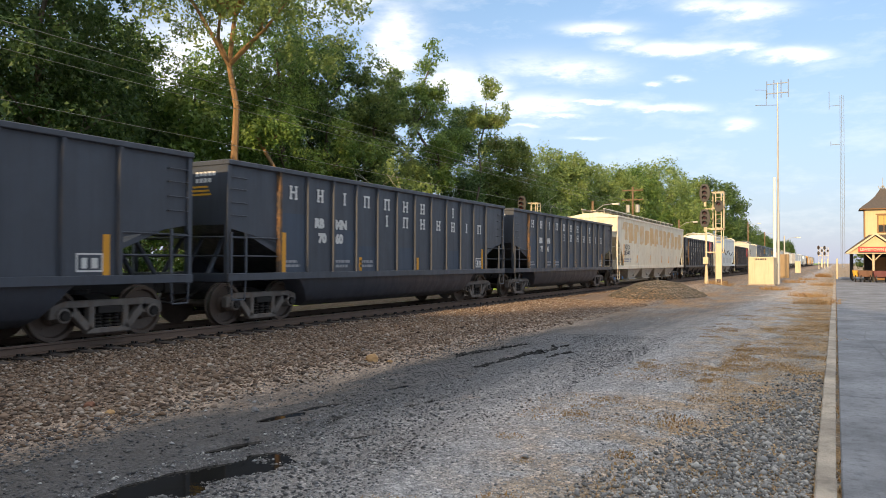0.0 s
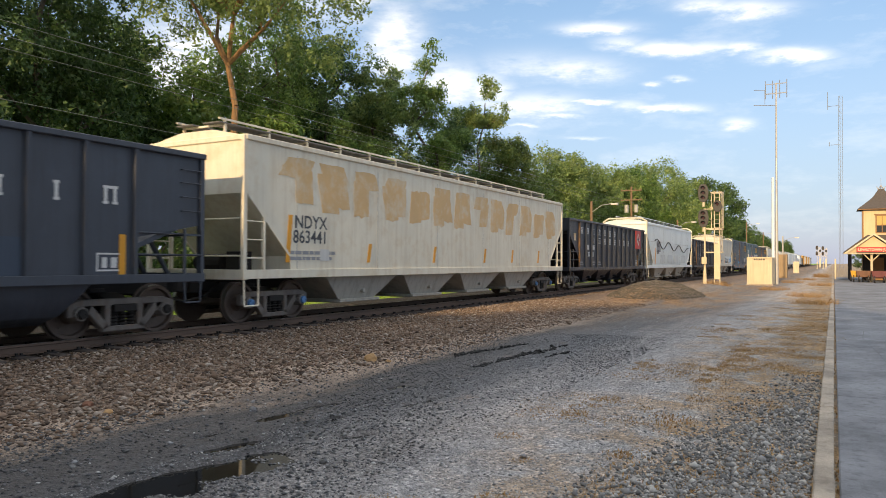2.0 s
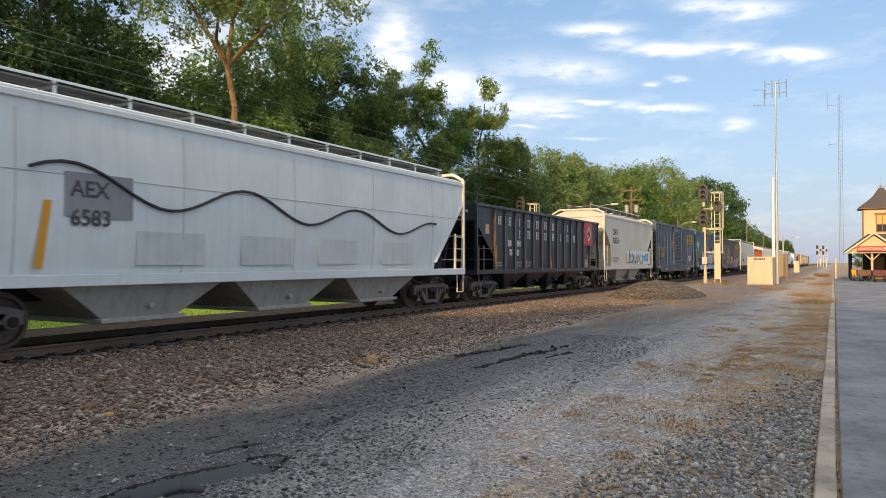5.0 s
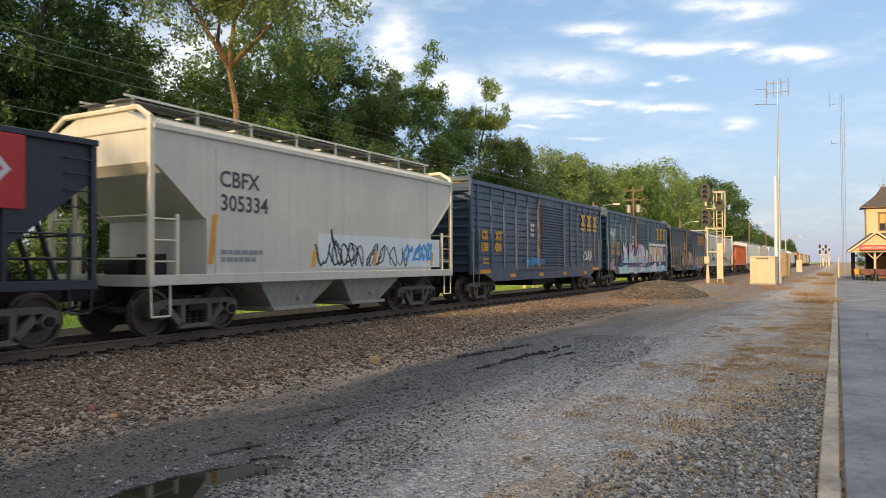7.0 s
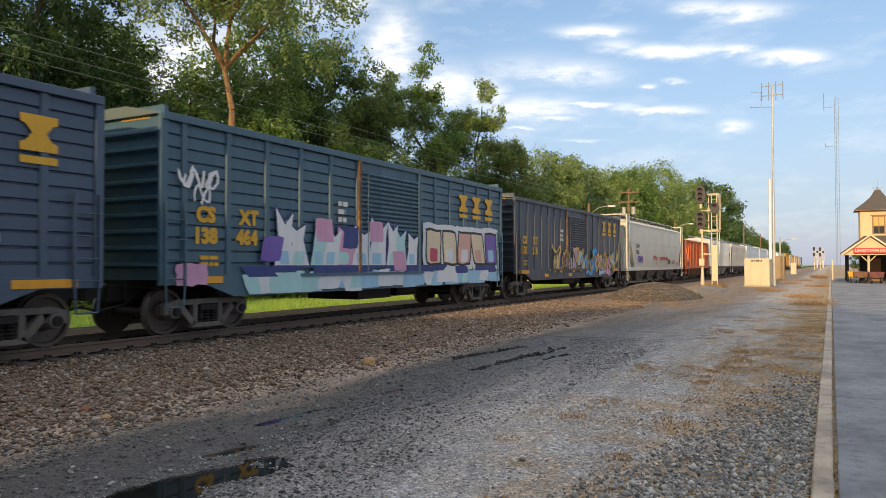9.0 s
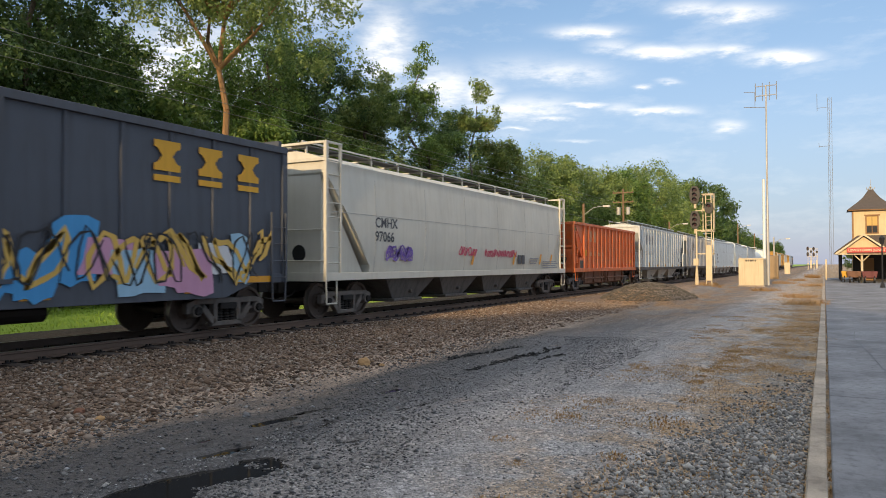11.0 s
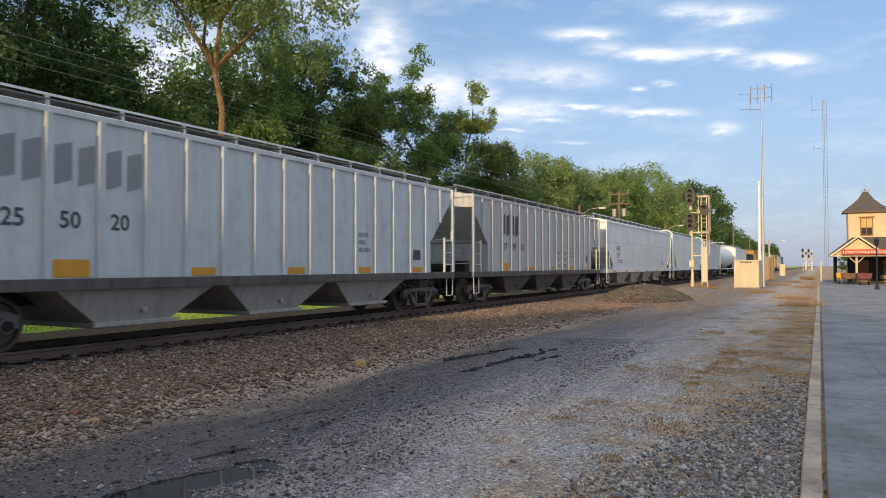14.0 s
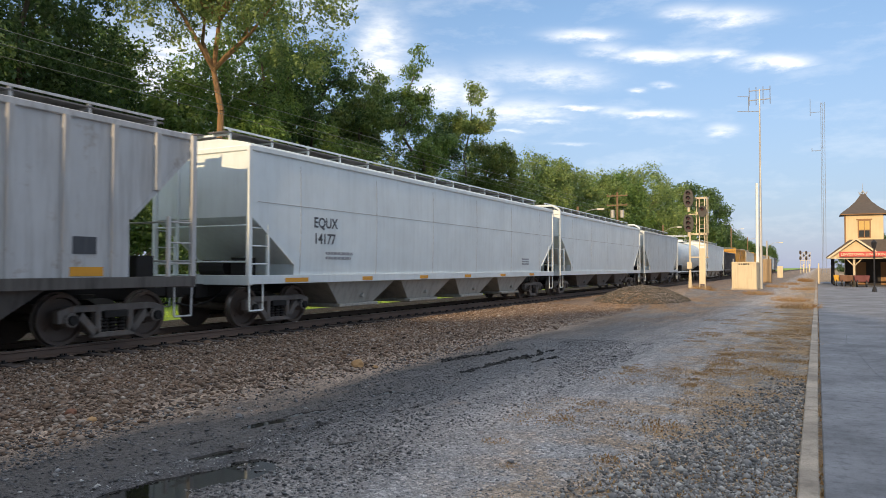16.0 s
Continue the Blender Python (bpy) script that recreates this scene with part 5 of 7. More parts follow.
def wheelset_meshes():
    s = Shape()
    for side in (-1, 1):
        a = side * 0.685
        o = side
        s.lathe([(a, 0.0), (a, 0.485), (a + o * 0.03, 0.487), (a + o * 0.035, 0.46), (a + o * 0.14, 0.452), (a + o * 0.14, 0.39), (a + o * 0.075, 0.37),
                 (a + o * 0.06, 0.19), (a + o * 0.12, 0.15), (a + o * 0.14, 0.0)], n=26)
        for k in range(3):   # forging marks on the plate
            c = 2 * math.pi * k / 3
            s.rod((a + o * 0.062, 0.28 * math.cos(c), 0.28 * math.sin(c)), (a + o * 0.078, 0.28 * math.cos(c), 0.28 * math.sin(c)), 0.03, n=6)
    s.rod((-1.08, 0, 0), (1.08, 0, 0), 0.085, n=12)
    for side in (-1, 1):   # bearing caps on the axle's ends
        s.rod((side * 1.08, 0, 0), (side * 1.19, 0, 0), 0.10, 0.085, 12)
        for k in range(3):
            g = 2 * math.pi * k / 3
            s.rod((side * 1.19, 0.055 * math.cos(g), 0.055 * math.sin(g)), (side * 1.205, 0.055 * math.cos(g), 0.055 * math.sin(g)), 0.018, n=6)
    made = []
    for cap in (M_STEEL, P_BLUECAP):
        me = s.mesh("wheelset", M_WHEEL, cap, M_TREAD, smooth=True)
        for p in me.polygons:
            r = math.hypot(p.center[1], p.center[2])
            p.material_index = 1 if abs(p.center[0]) > 1.1 else 2 if r > 0.44 and 0.73 < abs(p.center[0]) < 0.82 else 0
        made.append(me)
    return made


FRAME_ME, SPRING_ME, BOLSTER_ME = side_frame_mesh(), spring_mesh(), bolster_mesh()
WHEEL_ME, WHEEL_BLUE_ME = wheelset_meshes()


def truck(car, y, blue=False, spin=True):
    tr = part("truck", BOLSTER_ME, car, "", pose(0, y, 0))
    for turn in (0, 180):
        part("side_frame", FRAME_ME, tr, "", pose(0, 0, 0, 0, 0, turn))
        for k in (-0.18, 0.0, 0.18):
            part("spring", SPRING_ME, tr, "", pose(1.0 if turn == 0 else -1.0, k, 0))
    for e in (-0.89, 0.89):
        w = part("wheelset", WHEEL_BLUE_ME if blue else WHEEL_ME, tr, "wheelset with blue bearing caps" if blue else "", pose(0, e, 0.457))
        if spin:
            SPINNING.append((w, e))
    return tr


def coupler_mesh():
    s = Shape()
    s.box(-0.16, 0.16, -0.55, 0.25, 0.68, 1.0)
    s.box(-0.08, 0.08, -0.95, -0.5, 0.76, 0.94)
    s.prism([(-0.17, -1.12), (0.02, -1.16), (0.17, -1.02), (0.12, -0.86), (-0.12, -0.86)], 0.72, 0.99, "z")
    s.path([(0.35, 0.1, 0.9), (0.38, -0.35, 0.62), (0.3, -0.85, 0.52), (0.1, -1.1, 0.6)], 0.025)   # air hose
    s.path([(0.2, -0.3, 0.95), (1.25, -0.12, 0.95), (1.3, -0.12, 0.7)], 0.018)                     # uncoupling lever
    return s.mesh("coupler", M_STEEL, bevel=0.01)


COUPLER_ME = coupler_mesh()


def ladder(car, x, y, z0, z1, mat, wide=0.42, step=0.38):
    """Rungs between two stiles on the car's side, with a stirrup below."""
    s = Shape()
    for q in (y - wide / 2, y + wide / 2):
        s.box(x - 0.02, x + 0.02, q - 0.025, q + 0.025, z0, z1)
    k = z0 + 0.12
    while k < z1:
        s.rod((x + 0.015, y - wide / 2, k), (x + 0.015, y + wide / 2, k), 0.012, n=6)
        k += step
    s.path([(x, y - wide / 2, z0), (x, y - wide / 2 + 0.03, z0 - 0.42), (x, y + wide / 2 - 0.03, z0 - 0.42), (x, y + wide / 2, z0)], 0.018)
    return part("ladder", s.mesh("ladder", mat), car)


def bars(car, name, x, y, z, rows, mat, h=0.09, label=""):
    """Writing too small to read: short bars in lines; rows give each line's length."""
    s = Shape()
    for i, ln in enumerate(rows):
        q, zz = y, z - i * h * 1.7
        while q < y + ln:
            w = min(h * random.choice((1.2, 2.0, 2.8)), y + ln - q)
            s.box(x, x + 0.004, q, q + w, zz, zz + h)
            q += w + h * 0.4
    return tagged(part(name, s.mesh(name, mat), car, label), kind="stuff")


def letters(car, x, y, z, body, size, mat, bold=0.008):
    return part("lettering", text_mesh(body, size, mat, bold), car, "", Matrix.Translation((x, y, z)) @ FACE_X)


def emblem_row(car, x, places, h, mat, name="company_mark"):
    """A company's name drawn as plain slab-footed shapes, one to a letter's place."""
    w, made = h * 0.84, []
    for stems in ((-0.34, 0.34), (-0.34, 0.34), (0.0,), (-0.3, 0.3)):
        s = Shape()
        k = len(made)
        for q in stems:
            s.box(x, x + 0.004, w * (q - 0.12), w * (q + 0.12), 0, h)
            s.box(x, x + 0.0045, w * (q - 0.2), w * (q + 0.2), 0, h * 0.14), s.box(x, x + 0.0045, w * (q - 0.2), w * (q + 0.2), h * 0.86, h)
        if len(stems) > 1:
            z = (0.45, 0.84, 0, 0.42)[k] * h
            s.box(x, x + 0.0042, -w * 0.3, w * 0.3, z, z + h * 0.15)
        made.append(s.mesh(name, mat))
    for i, (y, z) in enumerate(places):
        part(name, made[(i * 3 + i // 4) % 4], car, "", pose(0, y, z))


def stripe(car, x, y, z, w, h, mat, name="reflector", lean=0.0):
    s = Shape()
    s.prism([(y, z), (y + w, z), (y + w + lean, z + h), (y + lean, z + h)], x, x + 0.006)
    return part(name, s.mesh(name, mat), car)


def scrawl(car, x, y0, y1, z, h, mat, seed, r=0.018, name="graffiti"):
    """Sprayed loops and strokes, one ribbon each."""
    rnd = random.Random(seed)
    y = y0
    while y < y1:
        pts, n = [], 18
        f1, f2, p1, p2 = rnd.uniform(0.8, 1.7), rnd.uniform(1.2, 2.4), rnd.uniform(0, 6), rnd.uniform(0, 6)
        tall = rnd.uniform(0.75, 1.0)
        for i in range(n):
            a = 2 * math.pi * i / (n - 1)
            pts.append((x, y + h * (0.32 * math.sin(f1 * a + p1) + 0.05 * a), z + h * tall * (0.5 + 0.42 * math.sin(f2 * a + p2) + 0.08 * math.sin(5 * a))))
        left, right = [], []
        for i, p in enumerate(pts):
            a, b = pts[max(0, i - 1)], pts[min(n - 1, i + 1)]
            d = Vector((0, b[1] - a[1], b[2] - a[2]))
            d = d.normalized() if d.length > 1e-4 else Vector((0, 1, 0))
            k = r * rnd.uniform(0.75, 1.3) * (0.5 if i in (0, n - 1) else 1.0)
            left.append((p[1] - d.z * k, p[2] + d.y * k)), right.append((p[1] + d.z * k, p[2] - d.y * k))
        s = Shape()
        for e in (0.0, 0.003):
            s.v += [(x + e, *q) for q in left] + [(x + e, *q) for q in right]
        for i in range(n - 1):
            s.f += [(2 * n + i, 2 * n + i + 1, 3 * n + i + 1, 3 * n + i), (i, n + i, n + i + 1, i + 1), (i, i + 1, 2 * n + i + 1, 2 * n + i), (n + i, 3 * n + i, 3 * n + i + 1, n + i + 1)]
        part(name, s.mesh(name, mat), car)
        y += h * rnd.uniform(0.5, 0.95)


def blob(car, x, y, z, w, h, mat, seed, name="graffiti", jag=0.25):
    """A sprayed patch with an uneven outline."""
    rnd = random.Random(seed)
    pts = []
    slant = rnd.uniform(-0.35, 0.35)
    for i in range(16):
        a = 2 * math.pi * i / 16
        c, sn = math.cos(a), math.sin(a)
        k = max(abs(c), abs(sn))
        rr = (1 / k) * 0.8 + 0.2
        rr *= 1 - rnd.uniform(0, jag)
        pts.append((y + w / 2 * (c * rr + slant * sn * rr), z + h / 2 * sn * rr))
    s = Shape()
    s.prism(pts, x, x + 0.003)
    return part(name, s.mesh(name, mat), car)


def start_car(name, s0, s1, label, category="freight car", blue=False, inset=1.5):
    car = thing(name, pose(TRACK_X, (s0 + s1) / 2, RAIL_Z), label, category, "cars of the freight train")
    L = s1 - s0
    near = s0 < 290
    truck(car, -L / 2 + inset, blue, near), truck(car, L / 2 - inset, blue, near)
    part("coupler", COUPLER_ME, car, "", pose(0, -L / 2 + 0.35, 0))
    part("coupler", COUPLER_ME, car, "", pose(0, L / 2 - 0.35, 0, 0, 0, 180))
    CARS.append((car, (s0 + s1) / 2))
    return car, L


def loft_body(prof, L, inset, zs):
    """A shell whose cross-section is prof(z) -> half width, with ends drawn in by inset(z)."""
    s = Shape()
    ring = []
    for z in zs:
        e, w = inset(z), prof(z)
        ring.append([(-w, -L / 2 + e, z), (w, -L / 2 + e, z), (w, L / 2 - e, z), (-w, L / 2 - e, z)])
    n = len(zs)
    fs = [(4 * k + i, 4 * k + (i + 1) % 4, 4 * k + 4 + (i + 1) % 4, 4 * k + 4 + i) for k in range(n - 1) for i in range(4)]
    s.add([p for r in ring for p in r], fs + [(3, 2, 1, 0), tuple(4 * (n - 1) + i for i in range(4))])
    return s


def bays(car, ys, length, z_top, z_bot, mat, wide=1.35, narrow=0.55, foot=0.45, name="discharge_bay"):
    s = Shape()
    top, bot = length / 2, foot
    s.add([(sx * wide, sy * top, z_top) for sy in (-1, 1) for sx in (-1, 1)] + [(sx * wide * 0.98, sy * top * 0.95, z_top - 0.12) for sy in (-1, 1) for sx in (-1, 1)]
          + [(sx * narrow, sy * bot, z_bot + 0.1) for sy in (-1, 1) for sx in (-1, 1)] + [(sx * narrow, sy * bot, z_bot) for sy in (-1, 1) for sx in (-1, 1)],
          [q for k in (0, 4, 8) for q in ((k, k + 1, k + 5, k + 4), (k + 1, k + 3, k + 7, k + 5), (k + 3, k + 2, k + 6, k + 7), (k + 2, k, k + 4, k + 6))] + [(12, 13, 15, 14), (2, 3, 1, 0)])
    s.box(-narrow - 0.12, narrow + 0.12, -foot - 0.08, foot + 0.08, z_bot + 0.02, z_bot + 0.1)
    s.rod((narrow * 0.9, 0.1, z_bot + 0.3), (min(narrow + 0.55, 1.3), 0.1, z_bot + 0.3), 0.06, n=10)      # gate capstan
    me = s.mesh(name, mat, bevel=0.01)
    for y in ys:
        part(name, me, car, "", pose(0, y, 0))


def sills(car, L, mat, z=0.98, deep=0.16, y_in=0.0):
    s = Shape()
    for side in (-1, 1):
        s.box(*sorted((side * 1.46, side * 1.52)), -L / 2 + y_in, L / 2 - y_in, z, z + deep)
    part("side_sill", s.mesh("side_sill", mat, bevel=0.008), car)
    c = Shape()
    c.box(-0.2, 0.2, -L / 2 + 0.1, L / 2 - 0.1, 0.72, 1.0)
    part("centre_sill", c.mesh("centre_sill", M_STEEL, bevel=0.01), car)
    for e in (-1, 1):
        p = Shape()
        p.box(-1.5, 1.5, *sorted((e * (L / 2 - 0.16), e * L / 2)), z - 0.02, z + deep)
        part("end_sill", p.mesh("end_sill", mat, bevel=0.008), car)


def shared_parts(car, name, me, mats, label=""):
    for m in mats:
        part(name, me, car, label, m)


# -- open hoppers
def open_hopper(s0, s1, top=3.45, cut=(1.9, 1.95, 2.1), tub=True, ribs=12, number="7060", mark=True, sign=False, red_rib=True, patch=False, low_from=2, mark_z=2.05):
    """cut: how far in the open end reaches, the height of the side's lower edge there and at the corner post."""
    car, L = start_car("open_hopper", s0, s1, "black open-top steel hopper car with ribbed sides and white lettering" if mark else
                       "black open-top steel hopper car with ribbed sides", "hopper car")
    h, (cin, zc, ze) = L / 2, cut
    steel = P_NAVY if tub else P_COAL
    for side, nm in ((1, "side_sheet"), (-1, "side_sheet")):
        s = Shape()
        s.prism([(-h, ze), (-h + cin, zc), (-h + cin, 1.04), (h - cin, 1.04), (h - cin, zc), (h, ze), (h, top), (-h, top)], *sorted((side * 1.40, side * 1.43)))
        part(nm, s.mesh(nm, steel), car)
    rim = Shape()
    for side in (-1, 1):
        rim.box(*sorted((side * 1.38, side * 1.52)), -h - 0.02, h + 0.02, top - 0.05, top + 0.06)
    for e in (-1, 1):
        rim.box(-1.38, 1.38, *sorted((e * (h - 0.06), e * (h + 0.02))), top - 0.05, top + 0.06)
    part("top_chord", rim.mesh("top_chord", steel, bevel=0.015), car)
    for e in (-1, 1):
        d = Shape()
        d.prism([(e * h, top), (e * h, ze + 0.05), (e * (h - 0.55), ze - 0.1), (e * (h - cin - 1.2), 1.06), (e * (h - cin - 1.24), 1.1), (e * (h - 0.6), ze), (e * (h - 0.04), ze + 0.12), (e * (h - 0.04), top)], -1.4, 1.4)
        part("end_slope_sheet", d.mesh("end_slope_sheet", steel), car)
        f = Shape()
        for x in (-1.43, 1.43):
            f.box(x - 0.05, x + 0.05, *sorted((e * (h - 0.1), e * h)), 1.1, top)
        for z in (1.5, 1.9):
            f.rod((-1.43, e * (h - 0.03), z), (1.43, e * (h - 0.03), z), 0.018)
            for x in (-1.45, 1.45):
                f.rod((x, e * (h - 0.05), z), (x, e * (h - cin), z), 0.018)
        for x in (-0.7, 0.0, 0.7):
            f.rod((x, e * (h - 0.2), 1.1), (x * 0.9, e * (h - 0.75), ze - 0.1), 0.05)
        part("end_frame", f.mesh("end_frame", steel), car)
    sills(car, L, steel)
    rib = Shape()
    rib.prism([(-0.065, 1.43), (-0.035, 1.51), (0.035, 1.51), (0.065, 1.43)], 1.04, top - 0.05, "z")
    rb = Shape()
    rb.v, rb.f = [(y, x, z) for x, y, z in rib.v], rib.f
    me = rb.mesh("rib", steel)
    # first rib: rust, and the orange sun it catches, both in the colour
    red = rb.mesh("rusty_sunlit_rib", P_RUSTSUN)
    a, b = -h + cin, h - cin
    for i in range(ribs):
        y = a + (b - a) * i / (ribs - 1)
        part("rib", red if red_rib and i in (0,) else me, car, "side post with rust and orange sunlight in its colour" if red_rib and i == 0 else "", pose(0, y, 0))
        part("rib", me, car, "", pose(0, y, 0, 0, 0, 180))
    step = (b - a) / (ribs - 1)
    if patch:   # repainted lower panels
        for i, (z0, z1) in ((0, (1.06, 2.5)), (2, (1.3, 2.2)), (3, (1.06, 1.8)), (5, (1.06, 1.8)), (8, (1.06, 1.75))):
            stripe(car, 1.431, a + step * i + 0.07, z0, step - 0.14, z1 - z0, P_BLUE, "repainted_panel")
    if mark:
        pan = [a + step * (i + 0.5) for i in range(ribs - 1)]
        n = len(pan)
        up = [(pan[i], top - 0.62) for i in range(0, min(n, 7))] + ([(pan[8], top - 0.62)] if n > 8 else [])
        low = [(pan[i], top - 1.08) for i in range(low_from, min(n, low_from + 8))]
        emblem_row(car, 1.440, up + low, 0.32, P_LETTER)
        letters(car, 1.440, pan[1] - 0.2, mark_z, "RB", 0.30, P_LETTER, 0.022), letters(car, 1.440, pan[2] - 0.37, mark_z, "MN", 0.30, P_LETTER, 0.022)
        letters(car, 1.440, pan[1] - 0.06, mark_z - 0.36, number[:2], 0.30, P_LETTER, 0.022), letters(car, 1.440, pan[2] - 0.37, mark_z - 0.36, number[2:], 0.30, P_LETTER, 0.022)
        bars(car, "data_panel", 1.434, pan[2] - 0.35, 1.36, (0.6, 0.5), P_DIM, 0.07), bars(car, "data_panel", 1.434, pan[3] - 0.3, 1.36, (0.6, 0.6), P_DIM, 0.07)
        bars(car, "data_panel", 1.434, pan[0] - 0.25, 1.36, (0.4, 0.5), P_DIM, 0.06)
    for y, z, hh in ((a + 0.12, 1.1, 0.95), (a + step * 3 + 0.16, 1.15, 0.36), (a + step * 6 + 0.16, 1.15, 0.36), (b - 0.3, 1.1, 0.75)):
        stripe(car, 1.432, y, z, 0.13, hh, P_YELLOW)
    w = Shape()
    y = b - step * 0.75
    for z0, z1, y0, y1 in ((1.2, 1.23, 0, 0.5), (1.49, 1.52, 0, 0.5), (1.2, 1.52, 0, 0.03), (1.2, 1.52, 0.47, 0.5), (1.26, 1.44, 0.1, 0.2), (1.26, 1.44, 0.28, 0.4)):
        w.box(1.431, 1.436, y + y0, y + y1, z0, z1)
    part("inspection_panel", w.mesh("inspection_panel", P_LETTER), car, "white stencilled inspection panel")
    e = Shape()
    for i, z in enumerate((3.28, 3.14)):
        for k in range(5 - i):
            e.box(0.55 + 0.12 * k, 0.64 + 0.12 * k, -h - 0.004, -h, z - 0.09, z)
    tagged(part("end_lettering", e.mesh("end_lettering", P_LETTER), car), kind="stuff")
    if tub:
        for k in range(3):
            part("end_stripe", Shape().box(0.35 + 0.06 * k, 1.0 - 0.05 * k, -h - 0.006, -h - 0.001, 2.78 + 0.08 * k, 2.82 + 0.08 * k).mesh("end_stripe", P_GOLD), car)
    if tub:
        t = Shape()
        t.prism([(-1.38, 1.04), (1.38, 1.04), (1.36, 0.75), (1.2, 0.45), (0.9, 0.3), (-0.9, 0.3), (-1.2, 0.45), (-1.36, 0.75)], -h + 3.0, h - 3.0, "y")
        for v in range(8):
            for base, sg in ((0, 1), (8, -1)):
                x, yy, z = t.v[base + v]
                t.v[base + v] = (x, yy - sg * (z - 0.3) * 0.9, z)
        part("tub_belly", t.mesh("tub_belly", steel, bevel=0.02, smooth=True), car)
    else:
        n = 4
        bays(car, [(-1.5 + i) * (L - 5.2) / 4 for i in range(n)], (L - 5.4) / 4, 1.06, 0.32, steel, 1.36, 0.95, 0.3)
    for e in (-1, 1):
        ladder(car, 1.5, e * (h - 0.3), 1.0, 2.0, steel)
        for z in (2.35, 2.62, 2.9, 3.15):
            g = Shape().path([(1.43, e * (h - 0.1), z), (1.49, e * (h - 0.1), z), (1.49, e * (h - 0.55), z), (1.43, e * (h - 0.55), z)], 0.012)
            part("grab_iron", g.mesh("grab_iron", steel), car)
    if sign:
        part("placard", Shape().box(1.432, 1.44, a - 0.75, a - 0.45, 2.45, 2.8).mesh("placard", P_TAN), car, "small faded tan placard")
        g = part("sign_panel", Shape().box(1.50, 1.53, h - 2.5, h - 1.25, 2.25, 3.4).mesh("sign_panel", P_RED, bevel=0.01), car, "red panel with a white diamond emblem")
        k = Shape()
        cy, cz = h - 1.875, 2.85
        k.add([(1.534, cy + a2, cz + b2) for a2, b2 in ((0, 0.42), (0.40, 0), (0, -0.42), (-0.40, 0), (0, 0.30), (0.28, 0), (0, -0.30), (-0.28, 0))],
              [(0, 1, 5, 4), (1, 2, 6, 5), (2, 3, 7, 6), (3, 0, 4, 7)])
        part("emblem", k.mesh("emblem", P_LETTER), g)
        part("emblem", Shape().box(1.531, 1.536, cy - 0.2, cy + 0.2, cz - 0.06, cz + 0.07).mesh("emblem", P_DARKLET), g)
    return car


# -- covered hoppers
def roof_walk(car, L, z, mat):
    """Grating along the ridge on short stanchions, with hatches under it."""
    s = Shape()
    for x in (-0.42, 0.42):
        s.box(x - 0.26, x + 0.26, -L / 2 + 0.1, L / 2 - 0.1, z + 0.2, z + 0.225)
    part("running_board", s.mesh("running_board", P_WALKWAY), car, "dark grating walkway")
    st = Shape()
    for x in (-0.64, 0.64):
        st.box(x - 0.02, x + 0.02, -0.03, 0.03, z - 0.1, z + 0.30)
    st.box(-0.64, 0.64, -0.025, 0.025, z + 0.16, z + 0.2)
    me = st.mesh("stanchion", mat)
    n = int(L / 1.35)
    for i in range(n):
        part("stanchion", me, car, "", pose(0, -L / 2 + 0.3 + (L - 0.6) * i / (n - 1), 0))
    rl = Shape()
    for x in (-0.66, 0.66):
        rl.box(x - 0.015, x + 0.015, -L / 2 + 0.1, L / 2 - 0.1, z + 0.27, z + 0.315)
    part("walk_rail", rl.mesh("walk_rail", mat), car)
    ht = Shape().box(-0.3, 0.3, -0.85, 0.85, z - 0.02, z + 0.12).mesh("hatch", mat, bevel=0.03)
    k = int(L / 2.6)
    for i in range(k):
        part("hatch", ht, car, "", pose(0, -L / 2 + 1.6 + (L - 3.2) * i / (k - 1), 0))


